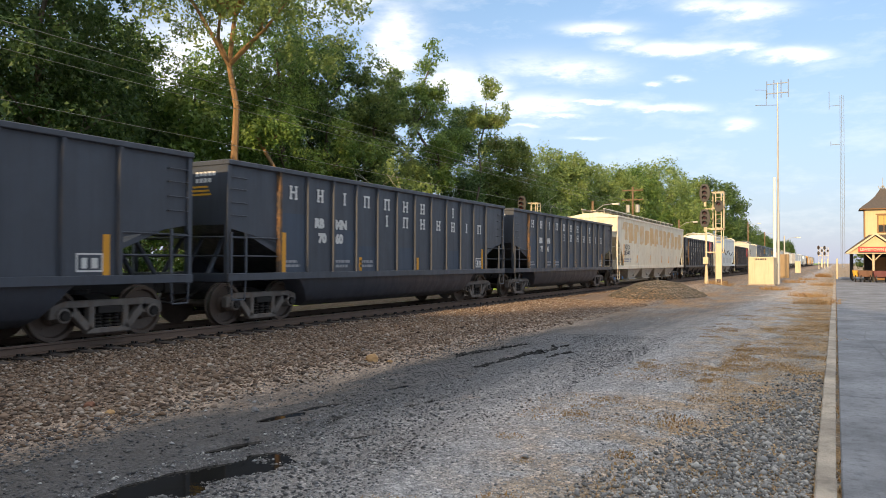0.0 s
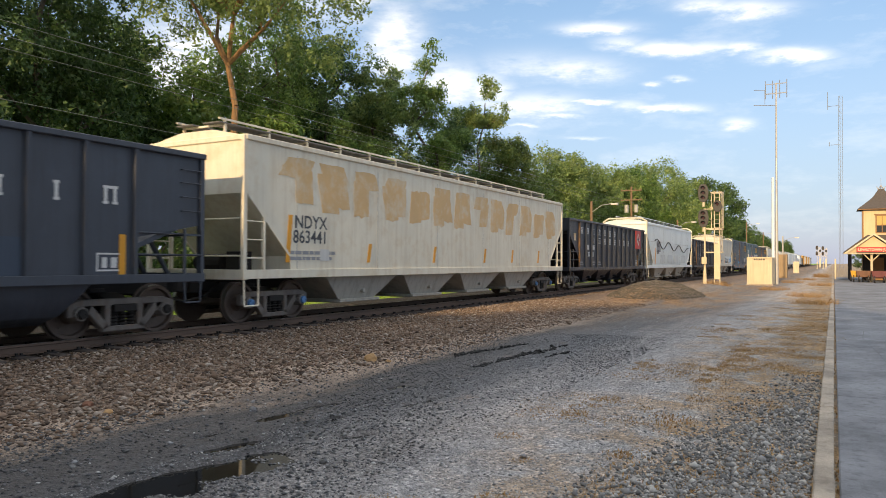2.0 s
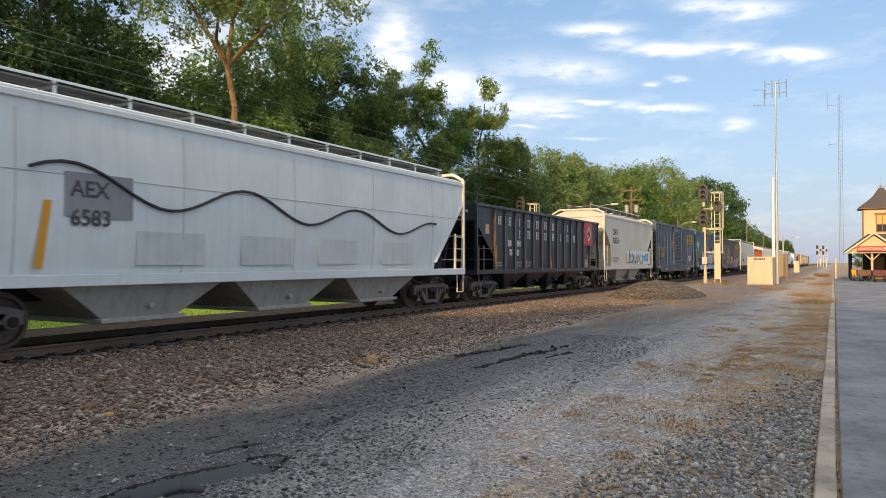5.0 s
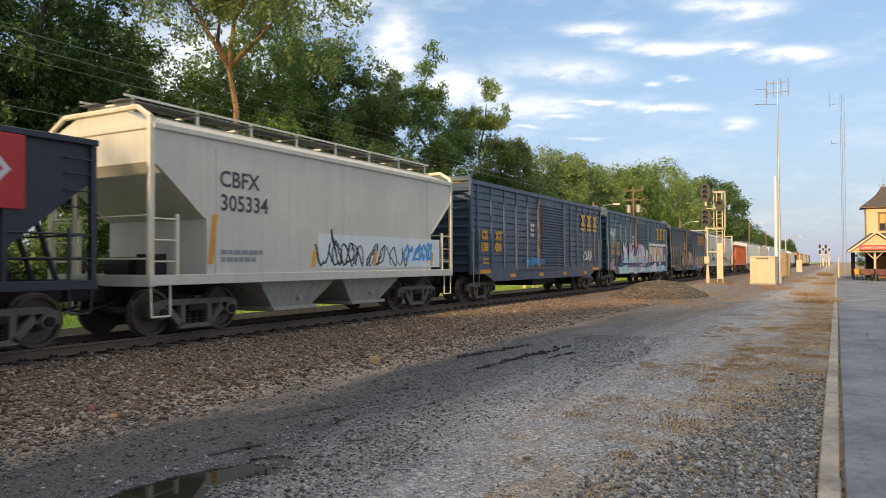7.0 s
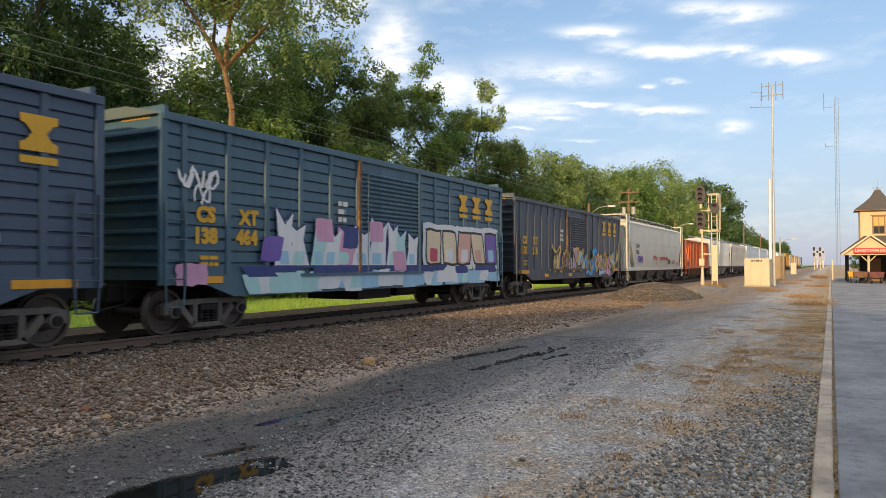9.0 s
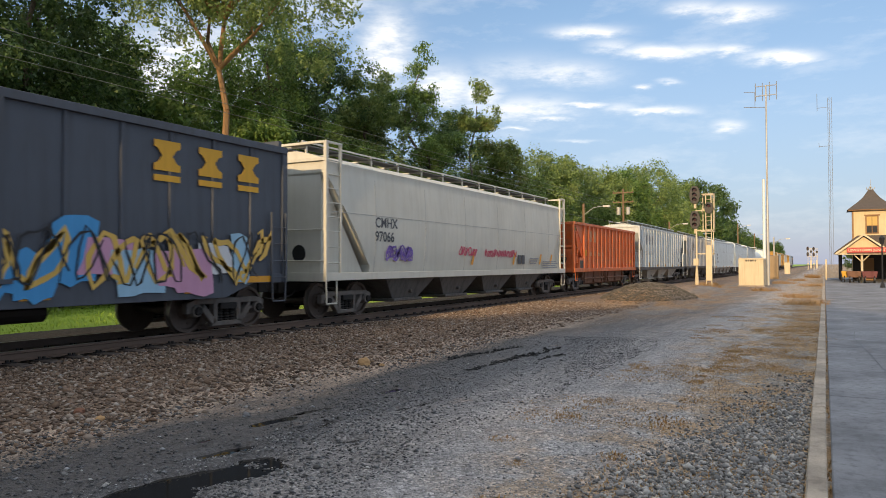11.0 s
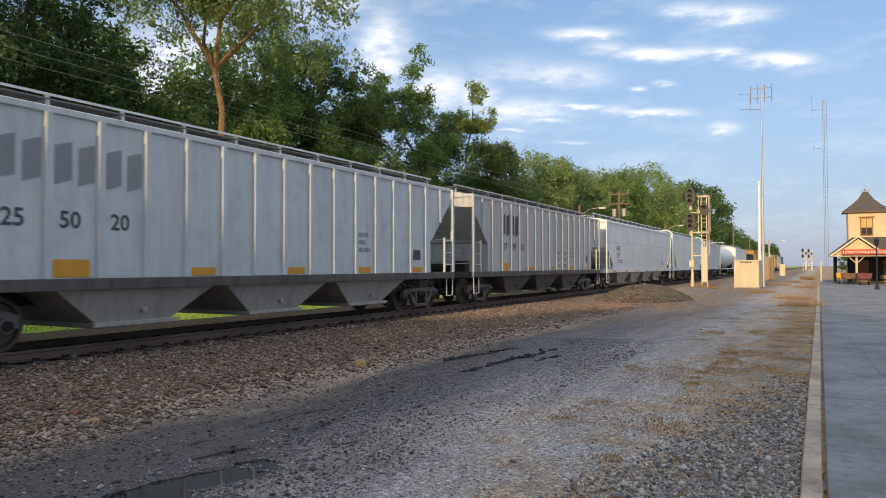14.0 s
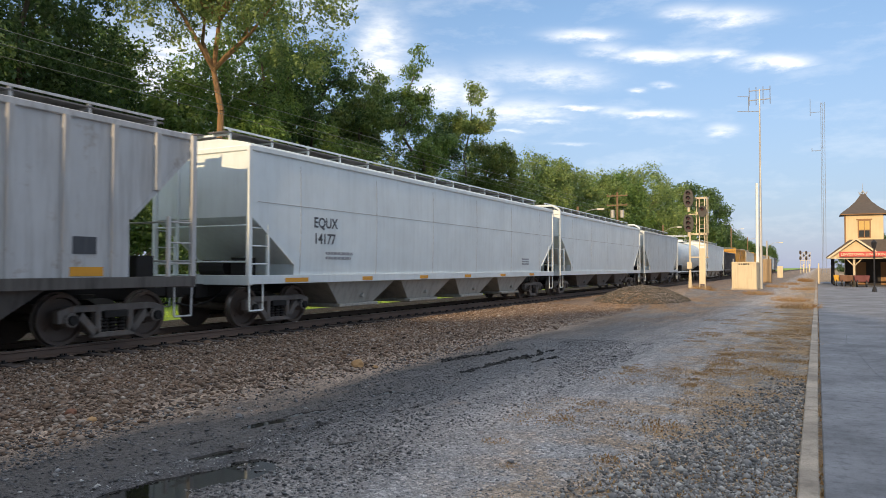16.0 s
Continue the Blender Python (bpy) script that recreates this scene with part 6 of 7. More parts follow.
def end_cage(car, L, top, mat, hoop=False, cage=0.62, tall=False):
    """Corner posts, grab irons, cross bars and crossover step at both ends."""
    h = L / 2
    for e in (-1, 1):
        s = Shape()
        for x in (-1.47, 1.47):
            s.box(x - 0.045, x + 0.045, *sorted((e * (h - 0.1), e * h)), 1.0, top)
            s.box(x - 0.035, x + 0.035, *sorted((e * (h - cage), e * (h - cage - 0.06))), 1.0, 2.35)
            for z in [1.45, 1.85, 2.25] + ([2.62, 2.98, 3.34, 3.7, 4.06] if tall else []):
                s.rod((x, e * (h - 0.04), z), (x, e * (h - cage - 0.03), z), 0.016)
            if tall:
                s.box(x - 0.035, x + 0.035, *sorted((e * (h - cage), e * (h - cage - 0.06))), 2.3, top), s.box(x - 0.04, x + 0.04, *sorted((e * h, e * (h - cage - 0.06))), top - 0.05, top)
        for z in (1.5, 2.3):
            s.rod((-1.47, e * (h - 0.05), z), (1.47, e * (h - 0.05), z), 0.02)
        s.box(-0.75, -0.69, *sorted((e * (h - 0.06), e * h)), 1.1, top - 0.3)
        s.box(-1.4, 1.4, *sorted((e * (h - 0.5), e * (h - 0.02))), 1.12, 1.15)
        if tall:
            s.box(-1.47, 1.47, *sorted((e * (h - 0.08), e * h)), top - 0.06, top), s.box(-1.47, 1.47, *sorted((e * (h - 0.08), e * h)), top - 0.5, top - 0.42)
        if hoop:
            for x in (-1.47, 1.47):
                s.box(x - 0.05, x + 0.05, *sorted((e * (h - 0.1), e * h)), top, top + 0.12)
            s.path([(-1.47, e * (h - 0.05), top + 0.12), (-1.1, e * (h - 0.05), top + 0.34), (1.1, e * (h - 0.05), top + 0.34), (1.47, e * (h - 0.05), top + 0.12)], 0.055)
        part("end_ladder_frame", s.mesh("end_ladder_frame", mat), car)
        for x in (-1.47, 1.47):
            t = Shape()
            t.path([(x, e * (h - 0.06), 1.0), (x, e * (h - 0.08), 0.42), (x, e * (h - 0.5), 0.42), (x, e * (h - 0.5), 1.0)], 0.02)
            part("stirrup_step", t.mesh("stirrup_step", mat), car)
        u = Shape()
        u.rod((-0.55, e * (h - 0.7), 1.35), (0.25, e * (h - 0.7), 1.35), 0.2, n=12)
        u.box(0.5, 0.9, *sorted((e * (h - 0.9), e * (h - 0.5))), 1.15, 1.6)
        part("brake_gear", u.mesh("brake_gear", M_STEEL, bevel=0.01), car)


def covered_hopper(s0, s1, paint, top=4.15, ridge=None, round_side=0.0, cut=(1.8, 1.5, 2.9), n_bays=4, bay_mat=None, ribs=0, label="", blue=False, sill=True, hoop=False,
                   eave=True, sill_mat=None, zfoot=1.0, bay_z=0.3, tall_cage=False, end_mat=None, detail=True, end_plate=False):
    """cut: how far the ends draw in, and the heights between which the slope sheet runs."""
    car, L = start_car("covered_hopper", s0, s1, label, "hopper car", blue)
    h, (cin, z_lo, z_hi) = L / 2, cut
    ridge = ridge or top + 0.28
    W = 1.49 if not ribs else 1.40

    def inset(z):
        return cin if z <= z_lo else 0.0 if z >= z_hi else cin * (z_hi - z) / (z_hi - z_lo)

    def prof(z):
        if z > top:
            return W - (W - 0.5) * ((z - top) / (ridge - top)) ** (1.0 if not round_side else 2.2)
        if round_side:
            k = (z - 1.15) / (top - 1.15)
            return W * (1 - round_side * (2 * k - 0.95) ** 2 if k < 0.5 else 1 - round_side * 0.55 * (2 * k - 0.95) ** 2)
        return W
    zs = sorted({1.15, z_lo, z_hi, top} | {1.15 + (top - 1.15) * i / 12 for i in range(13)} | {top + (ridge - top) * k for k in (0.25, 0.5, 0.75, 1.0)})
    zs = [z for i, z in enumerate(zs) if i == 0 or z - zs[i - 1] > 0.02 or z in (z_lo, z_hi)]
    part("body", loft_body(prof, L - 0.16, inset, zs).mesh("body", paint, smooth=True), car)
    if eave:
        s = Shape()
        for side in (-1, 1):
            s.box(*sorted((side * (prof(top) - 0.03), side * (prof(top) + 0.05))), -h + 0.06, h - 0.06, top - 0.09, top + 0.03)
        for e in (-1, 1):
            s.box(-W, W, *sorted((e * (h - 0.1), e * (h - 0.04))), top - 0.09, top + 0.03)
        part("eave_rail", s.mesh("eave_rail", paint, bevel=0.015), car)
    if not ribs and detail:      # upright weld seams between the side sheets
        n = max(3, int(L / 3.1))
        s, zz = Shape(), [z for z in zs if z <= top - 0.1]
        for k in (-0.008, 0.008):
            s.v += [(prof(z) + e, k, z) for z in zz for e in (-0.01, 0.004)]
        m = 2 * len(zz)
        for i in range(len(zz) - 1):
            a = 2 * i
            s.f += [(a + 1, a + 3, m + a + 3, m + a + 1), (a, a + 1, m + a + 1, m + a), (a, a + 2, a + 3, a + 1), (m + a, m + a + 1, m + a + 3, m + a + 2)]
        me = s.mesh("weld_seam", P_SEAM)
        for i in range(n):
            part("weld_seam", me, car, "", pose(0, (-h + cin + 0.3) + (L - 2 * cin - 0.6) * i / (n - 1), 0))
        if round_side:
            z = 0.42 * 1.15 + 0.58 * top
            part("side_weld", Shape().box(prof(z) - 0.02, prof(z) + 0.006, -h + 0.3, h - 0.3, z, z + 0.014).mesh("side_weld", P_SEAM), car)
    # slope-sheet flange that frames the cut corner
    for side in (-1, 1):
        for e in (-1, 1):
            f = Shape()
            f.prism([(e * (h - 0.06), z_hi + 0.04), (e * (h - cin - 0.02), z_lo), (e * (h - cin - 0.10), z_lo), (e * (h - 0.14), z_hi + 0.1)], *sorted((side * (prof(z_hi) - 0.03), side * (prof(z_hi) + 0.012))))
            part("corner_flange", f.mesh("corner_flange", paint), car)
    if end_plate:   # solid shear plates fill the ends under the slope sheets
        for e in (-1, 1):
            q = Shape()
            for side in (-1, 1):
                q.prism([(e * (h - 0.12), 1.15), (e * (h - 0.12), z_hi), (e * (h - cin), 1.15)], *sorted((side * 1.22, side * 1.25)))
            q.box(-1.25, 1.25, *sorted((e * (h - 0.16), e * (h - 0.12))), 1.15, z_hi)
            part("end_plate", q.mesh("end_plate", paint), car)
            # black discs paint the shade inside the plate's open holes
            part("drain_hole", Shape().rod((0.55, e * (h - 0.119), 1.7), (0.55, e * (h - 0.115), 1.7), 0.22, n=16).mesh("drain_hole", M_BLACK), car), part("drain_hole", Shape().rod((-0.75, e * (h - 0.119), 1.7), (-0.75, e * (h - 0.115), 1.7), 0.22, n=16).mesh("drain_hole", M_BLACK), car)
    if sill:
        sills(car, L, sill_mat or paint, zfoot, 0.2)
    else:
        sills(car, L, sill_mat or paint, zfoot, 0.14)
    b0 = -h + 2.85
    span = (L - 5.7) / n_bays
    bays(car, [b0 + span * (i + 0.5) for i in range(n_bays)], span * 0.98, 1.16, bay_z, bay_mat or P_DUSTBAY, 1.4, 1.12, min(0.85, span * 0.23))
    if detail:
        roof_walk(car, L, ridge - 0.04, paint)
        end_cage(car, L, ridge + 0.2 if tall_cage else top, end_mat or paint, hoop, 0.62, tall_cage)
    if ribs:
        a, b = -h + 0.9, h - 0.9
        made = {}
        for i in range(ribs):
            y = a + (b - a) * i / (ribs - 1)
            g = min(h - abs(y), 99)
            z0 = 1.0 if g >= cin + 0.05 else z_hi - (z_hi - z_lo) * (g / cin) + 0.12
            key = round(z0, 2)
            if key not in made:
                made[key] = Shape().prism([(W - 0.01, -0.075), (W + 0.085, -0.055), (W + 0.085, 0.055), (W - 0.01, 0.075)], z0, top - 0.08, "z").mesh("rib", paint)
            part("rib", made[key], car, "", pose(0, y, 0)), part("rib", made[key], car, "", pose(0, y, 0, 0, 0, 180))
    return car, L, W, prof


# -- boxcars
def boxcar(s0, s1, paint, number, label, top=4.28, posts_right=6, smooth=False):
    car, L = start_car("boxcar", s0, s1, label, "boxcar")
    h, W = L / 2, 1.42
    core = Shape().box(-W + 0.1, W - 0.1, -h + 0.12, h - 0.12, 1.1, top)
    part("body", core.mesh("body", paint), car)
    d0 = -h + 6.4
    d1 = -h + 9.6
    # corrugated side panels between posts
    lo, hi, n = 1.2, top - 0.1, 12

    def panel(w):
        s = Shape()
        pts = []
        for i in range(n):
            z = lo + (hi - lo) * i / n
            q = (hi - lo) / n
            pts += [(W - 0.03, z), (W - 0.03, z + q * 0.80)] + ([] if smooth else [(W - 0.085, z + q * 0.84), (W - 0.085, z + q * 0.95)])
        pts += [(W - 0.03, hi), (W - 0.11, hi), (W - 0.11, lo)]
        s.prism(pts, -w / 2, w / 2, "y")
        return s.mesh("side_panel", paint)
    pw = 0.055 if smooth else 0.085
    post = Shape().prism([(W - 0.06, -pw), (W + 0.008, 0.02 - pw), (W + 0.008, pw - 0.02), (W - 0.06, pw)], 1.15, top - 0.05, "z").mesh("side_post", paint, bevel=0.006)
    for y0, y1, k in ((-h + 0.05, -h + 0.55, 1), (-h + 0.55, d0, 7 if smooth else 5), (d1, h - 0.05, posts_right)):
        w = (y1 - y0) / k
        me = panel(w - 0.1)
        for i in range(k):
            y = y0 + w * (i + 0.5)
            part("side_panel", me, car, "", pose(0, y, 0)), part("side_panel", me, car, "", pose(0, y, 0, 0, 0, 180))
        for i in range(1 if k in (5, 7) else 0, k + 1):
            part("side_post", post, car, "", pose(0, y0 + w * i, 0)), part("side_post", post, car, "", pose(0, y0 + w * i, 0, 0, 0, 180))
    dr = Shape()
    pts, m = [], 22
    for i in range(m):
        z, q = 1.25 + (hi - 0.25 - 1.25) * i / m, (hi - 0.25 - 1.25) / m
        pts += [(W - 0.02, z), (W + 0.03, z + q * 0.35), (W + 0.03, z + q * 0.6), (W - 0.02, z + q * 0.95)]
    pts += [(W - 0.02, hi), (W - 0.1, hi), (W - 0.1, 1.2), (W - 0.02, 1.2)]
    dr.prism(pts, d0 + 0.08, d1 - 0.08, "y")
    door = part("sliding_door", dr.mesh("sliding_door", paint), car, "ribbed sliding door")
    for y, m in ((d0 + 0.02, P_RUSTSUN), (d1 - 0.02, paint)):
        part("door_frame", Shape().box(W - 0.02, W + 0.06, y - 0.06, y + 0.06, 1.12, hi + 0.02).mesh("door_frame", m), door, "rusted door post" if m is P_RUSTSUN else "")
    part("door_track", Shape().box(W - 0.02, W + 0.07, d0 - 2.4, d1 + 0.2, 1.12, 1.19).mesh("door_track", paint), door)
    for y in (d0 + 0.4,):
        part("lock_rod", Shape().rod((W + 0.045, y, 1.25), (W + 0.045, y, hi - 0.3), 0.018).mesh("lock_rod", paint), door)
    for side in (-1, 1):
        c = Shape()
        c.box(*sorted((side * (W - 0.06), side * (W + 0.05))), -h, h, top - 0.12, top + 0.03)
        c.prism([(-h + 1.1, 1.0), (-h + 1.9, 0.72), (h - 1.9, 0.72), (h - 1.1, 1.0), (h, 1.0), (h, 1.2), (-h, 1.2), (-h, 1.0)], *sorted((side * (W - 0.05), side * (W + 0.0))))
        part("side_girder", c.mesh("side_girder", paint, bevel=0.006), car)
    r = Shape()
    r.prism([(-W - 0.03, top), (W + 0.03, top), (0.4, top + 0.22), (-0.4, top + 0.22)], -h, h, "y")
    for i in range(14):
        y = -h + 0.4 + (L - 0.8) * i / 13
        r.prism([(-W, top + 0.02), (W, top + 0.02), (0.42, top + 0.25), (-0.42, top + 0.25)], y - 0.05, y + 0.05, "y")
    part("roof", r.mesh("roof", P_BOXROOF), car, "grey-green ribbed sheet roof")
    for e in (-1, 1):
        q = Shape()
        pts = [(e * (h - 0.12), 1.1)]
        k = 9
        for i in range(k):
            z, w = 1.15 + (top - 0.25 - 1.15) * i / k, (top - 0.25 - 1.15) / k
            pts += [(e * (h - 0.15), z), (e * (h - 0.15), z + w * 0.5), (e * (h + 0.02), z + w * 0.7), (e * (h + 0.02), z + w * 0.85)]
        pts += [(e * (h - 0.1), top - 0.22), (e * (h - 0.1), top + 0.18), (e * (h - 0.2), top + 0.18), (e * (h - 0.2), 1.1)]
        q.prism(pts, -W + 0.06, W - 0.06)
        part("corrugated_end", q.mesh("corrugated_end", paint), car)
        for x in (-W + 0.03, W - 0.03):
            g = Shape().box(x - 0.05, x + 0.05, *sorted((e * (h - 0.14), e * (h + 0.03))), 1.0, top + 0.02)
            part("corner_post", g.mesh("corner_post", paint, bevel=0.01), car)
        ladder(car, W + 0.05, e * (h - 0.3), 1.0, 2.6, paint, 0.46)
        stripe(car, W + 0.01, e * (h - 1.0) - 0.55, 1.02, 1.1, 0.14, P_YELLOW)
    for i in range(4):
        stripe(car, W + 0.004, -h + 3.4 + i * (L - 6.4) / 3, 0.84, 0.5, 0.14, P_YELLOW)
    c = Shape()
    c.box(-0.3, 0.3, -h + 0.1, h - 0.1, 0.68, 1.1)
    c.box(-0.9, 0.9, -0.8, 0.9, 0.42, 0.75)
    c.rod((0.5, 1.6, 0.6), (0.5, 2.8, 0.6), 0.18, n=12)
    part("underframe", c.mesh("underframe", M_STEEL, bevel=0.02), car)
    for y, z, body in ((0.86, 2.27, "CS"), (2.05, 2.27, "XT"), (0.78, 1.84, number[:3]), (1.95, 1.84, number[3:])):
        letters(car, W - 0.008, -h + y, z, body, 0.42, P_GOLD, 0.026)
    bars(car, "data_panel", W - 0.01, -h + 0.95, 1.5, (0.5, 0.5), P_GOLD, 0.08)
    w = (h - 0.05 - d1) / posts_right
    ys = [d1 + w * (posts_right - 3 + i + 0.5 - 0.6) for i in range(3)]
    em = Shape()
    em.prism([(-0.31, 3.2), (0.31, 3.2), (0.31, 3.33), (0.22, 3.36), (0.12, 3.49), (0.22, 3.62), (0.31, 3.65), (0.31, 3.78), (-0.31, 3.78), (-0.31, 3.65), (-0.22, 3.62), (-0.12, 3.49), (-0.22, 3.36), (-0.31, 3.33)], W + 0.009, W + 0.013)
    me, un = em.mesh("company_mark", P_GOLD), Shape().box(W + 0.009, W + 0.013, -0.31, 0.31, 3.0, 3.12).mesh("underline", P_GOLD)
    for y in ys:
        part("company_mark", me, car, "gold slab emblem", pose(0, y, 0)), part("underline", un, car, "", pose(0, y, 0))
    bars(car, "data_panel", W + 0.01, d0 - 0.9, 2.9, (0.4, 0.3, 0.35), P_LETTER, 0.12)
    e = Shape()
    for k in range(7):
        e.box(0.15 + 0.12 * k, 0.24 + 0.12 * k, -h + 0.094, -h + 0.1, top - 0.05, top + 0.06)
    tagged(part("end_lettering", e.mesh("end_lettering", P_GOLD), car), kind="stuff")
    return car, L, W, d0, d1


# -- the orange ballast hopper
def orange_hopper(s0, s1):
    top = 3.5
    car, L = start_car("open_hopper", s0, s1, "orange open-top ballast hopper car with ribbed sides and open end platforms", "hopper car")
    h, a, b = L / 2, -L / 2 + 1.75, L / 2 - 0.75
    for side in (-1, 1):
        s = Shape()
        s.prism([(a, 1.2), (b, 1.2), (h, 3.0), (h, top), (-h, top), (-h, top - 0.12), (-h + 0.55, top - 0.2), (a - 0.1, 2.3)], *sorted((side * 1.38, side * 1.41)))
        part("side_sheet", s.mesh("side_sheet", P_ORANGE), car)
    rim = Shape()
    for side in (-1, 1):
        rim.box(*sorted((side * 1.36, side * 1.51)), -h, h, top - 0.08, top + 0.05)
    for e in (-1, 1):
        rim.box(-1.36, 1.36, *sorted((e * (h - 0.08), e * h)), top - 0.08, top + 0.05)
    part("top_chord", rim.mesh("top_chord", P_ORANGE, bevel=0.015), car)
    for e, c0 in ((-1, 1.75), (1, 0.75)):
        d = Shape()
        d.prism([(e * (h - 0.3), top), (e * (h - 0.9), 2.35), (e * (h - c0 - 0.6), 1.2), (e * (h - c0 - 0.66), 1.2), (e * (h - 0.96), 2.35), (e * (h - 0.36), top)], -1.38, 1.38)
        part("end_slope_sheet", d.mesh("end_slope_sheet", P_ORANGE), car)
        f = Shape()
        for x in (-1.42, -0.75, 1.42):
            f.box(x - 0.06, x + 0.06, *sorted((e * (h - 0.12), e * h)), 1.05, top)
            f.rod((x, e * (h - 0.1), 1.1), (x, e * (h - 0.9), 2.3), 0.045)
        f.box(-1.42, 1.42, *sorted((e * (h - 0.1), e * (h - 0.02))), 2.25, 2.37)
        f.box(-1.42, 1.42, *sorted((e * (h - 0.75), e * (h - 0.7))), 1.15, 2.2)
        for z in (1.45, 1.8, 2.1):
            f.rod((-1.42, e * (h - 0.04), z), (1.42, e * (h - 0.04), z), 0.018)
        part("end_frame", f.mesh("end_frame", P_ORANGE, bevel=0.006), car)
        ladder(car, 1.46, e * (h - 0.42), 1.0, 3.4 if e > 0 else 2.4, P_ORANGE)
        g = Shape()
        g.rod((-0.4, e * (h - 0.5), 1.5), (0.3, e * (h - 0.5), 1.5), 0.22, n=12), g.rod((0.75, e * (h - 0.2), 1.7), (0.75, e * (h - 0.26), 1.7), 0.26, n=14)
        part("brake_gear", g.mesh("brake_gear", M_STEEL), car)
    bx = Shape().box(1.1, 1.47, -h + 0.9, -h + 1.7, 1.0, 1.75)
    part("equipment_box", bx.mesh("equipment_box", P_ORANGE, bevel=0.02), car)
    part("valve", Shape().box(1.471, 1.49, -h + 1.0, -h + 1.5, 1.2, 1.6).mesh("valve", M_BLACK), car)
    sills(car, L, P_ORANGE, 1.02, 0.2)
    rib = Shape().prism([(1.40, -0.06), (1.5, -0.05), (1.5, 0.05), (1.40, 0.06)], 1.15, top - 0.08, "z").mesh("rib", P_ORANGE)
    n = 14
    for i in range(n):
        y = a + (b - a) * i / (n - 1)
        part("rib", rib, car, "", pose(0, y, 0)), part("rib", rib, car, "", pose(0, y, 0, 0, 0, 180))
    for y0, y1 in ((a + 0.6, -0.2), (0.5, b - 1.4)):
        t = Shape()
        t.prism([(-1.2, 1.05), (1.2, 1.05), (1.15, 0.4), (0.9, 0.3), (-0.9, 0.3), (-1.15, 0.4)], y0, y1, "y")
        for k in range(3):
            q = y0 + 0.3 + k * (y1 - y0 - 0.6) / 2
            t.box(-1.25, 1.25, q - 0.06, q + 0.06, 0.42, 1.05)
        t.box(-1.28, 1.28, y0, y1, 0.62, 0.7)
        part("discharge_chute", t.mesh("discharge_chute", P_BROWN, bevel=0.015), car)
    em = Shape()
    for i in range(5):
        em.box(1.412, 1.416, a + 0.25 + 0.05 * i, a + 1.15, 2.62 + 0.13 * i, 2.69 + 0.13 * i)
    em.box(1.412, 1.416, a + 1.3, a + 1.75, 2.6, 3.2), em.box(1.412, 1.416, a + 1.95, a + 2.5, 2.6, 3.2)
    part("company_mark", em.mesh("company_mark", P_FADE), car, "faded stripe emblem")
    bars(car, "data_panel", 1.412, a + 1.2, 1.85, (2.6,), P_FADE, 0.2)
    for y, z, hh in ((a + 0.12, 1.85, 0.3), (a + 2.3, 1.5, 0.12), (a + 5.6, 1.5, 0.12), (b - 1.5, 1.5, 0.12), (b - 0.45, 1.5, 0.2)):
        stripe(car, 1.413, y, z, 0.5 if hh > 0.2 else 0.34, hh, P_YELLOW)
    bars(car, "data_panel", 1.412, b - 1.45, 1.45, (0.25, 0.25, 0.25), P_LETTER, 0.07)
    return car


def tank_car(s0, s1, paint, label):
    car, L = start_car("tank_car", s0, s1, label, "tank car")
    h = L / 2
    s = Shape().lathe([(-h + 0.5, 0.0), (-h + 0.52, 0.7), (-h + 0.7, 1.2), (-h + 0.95, 1.42), (h - 0.95, 1.42), (h - 0.7, 1.2), (h - 0.52, 0.7), (h - 0.5, 0.0)], n=32)
    s.v = [(y, x, z + 2.5) for x, y, z in s.v]
    part("tank", s.mesh("tank", paint, smooth=True), car)
    d = Shape()
    d.rod((0, 0, 3.85), (0, 0, 4.2), 0.5, n=16)
    d.box(-0.9, 0.9, -1.3, 1.3, 3.95, 3.99)
    for y in (-1.3, 1.3):
        for x in (-0.9, 0.9):
            d.rod((x, y, 3.6), (x, y, 4.6), 0.025)
        d.rod((-0.9, y, 4.6), (0.9, y, 4.6), 0.025)
    for x in (-0.9, 0.9):
        d.rod((x, -1.3, 4.6), (x, 1.3, 4.6), 0.025)
    part("dome_platform", d.mesh("dome_platform", paint), car)
    sills(car, L, paint, 0.95, 0.12)
    c = Shape()
    for e in (-1, 1):
        c.box(-1.3, 1.3, e * (h - 2.0) - 0.3, e * (h - 2.0) + 0.3, 0.85, 1.6)
    part("saddle", c.mesh("saddle", M_STEEL, bevel=0.02), car)
    return car


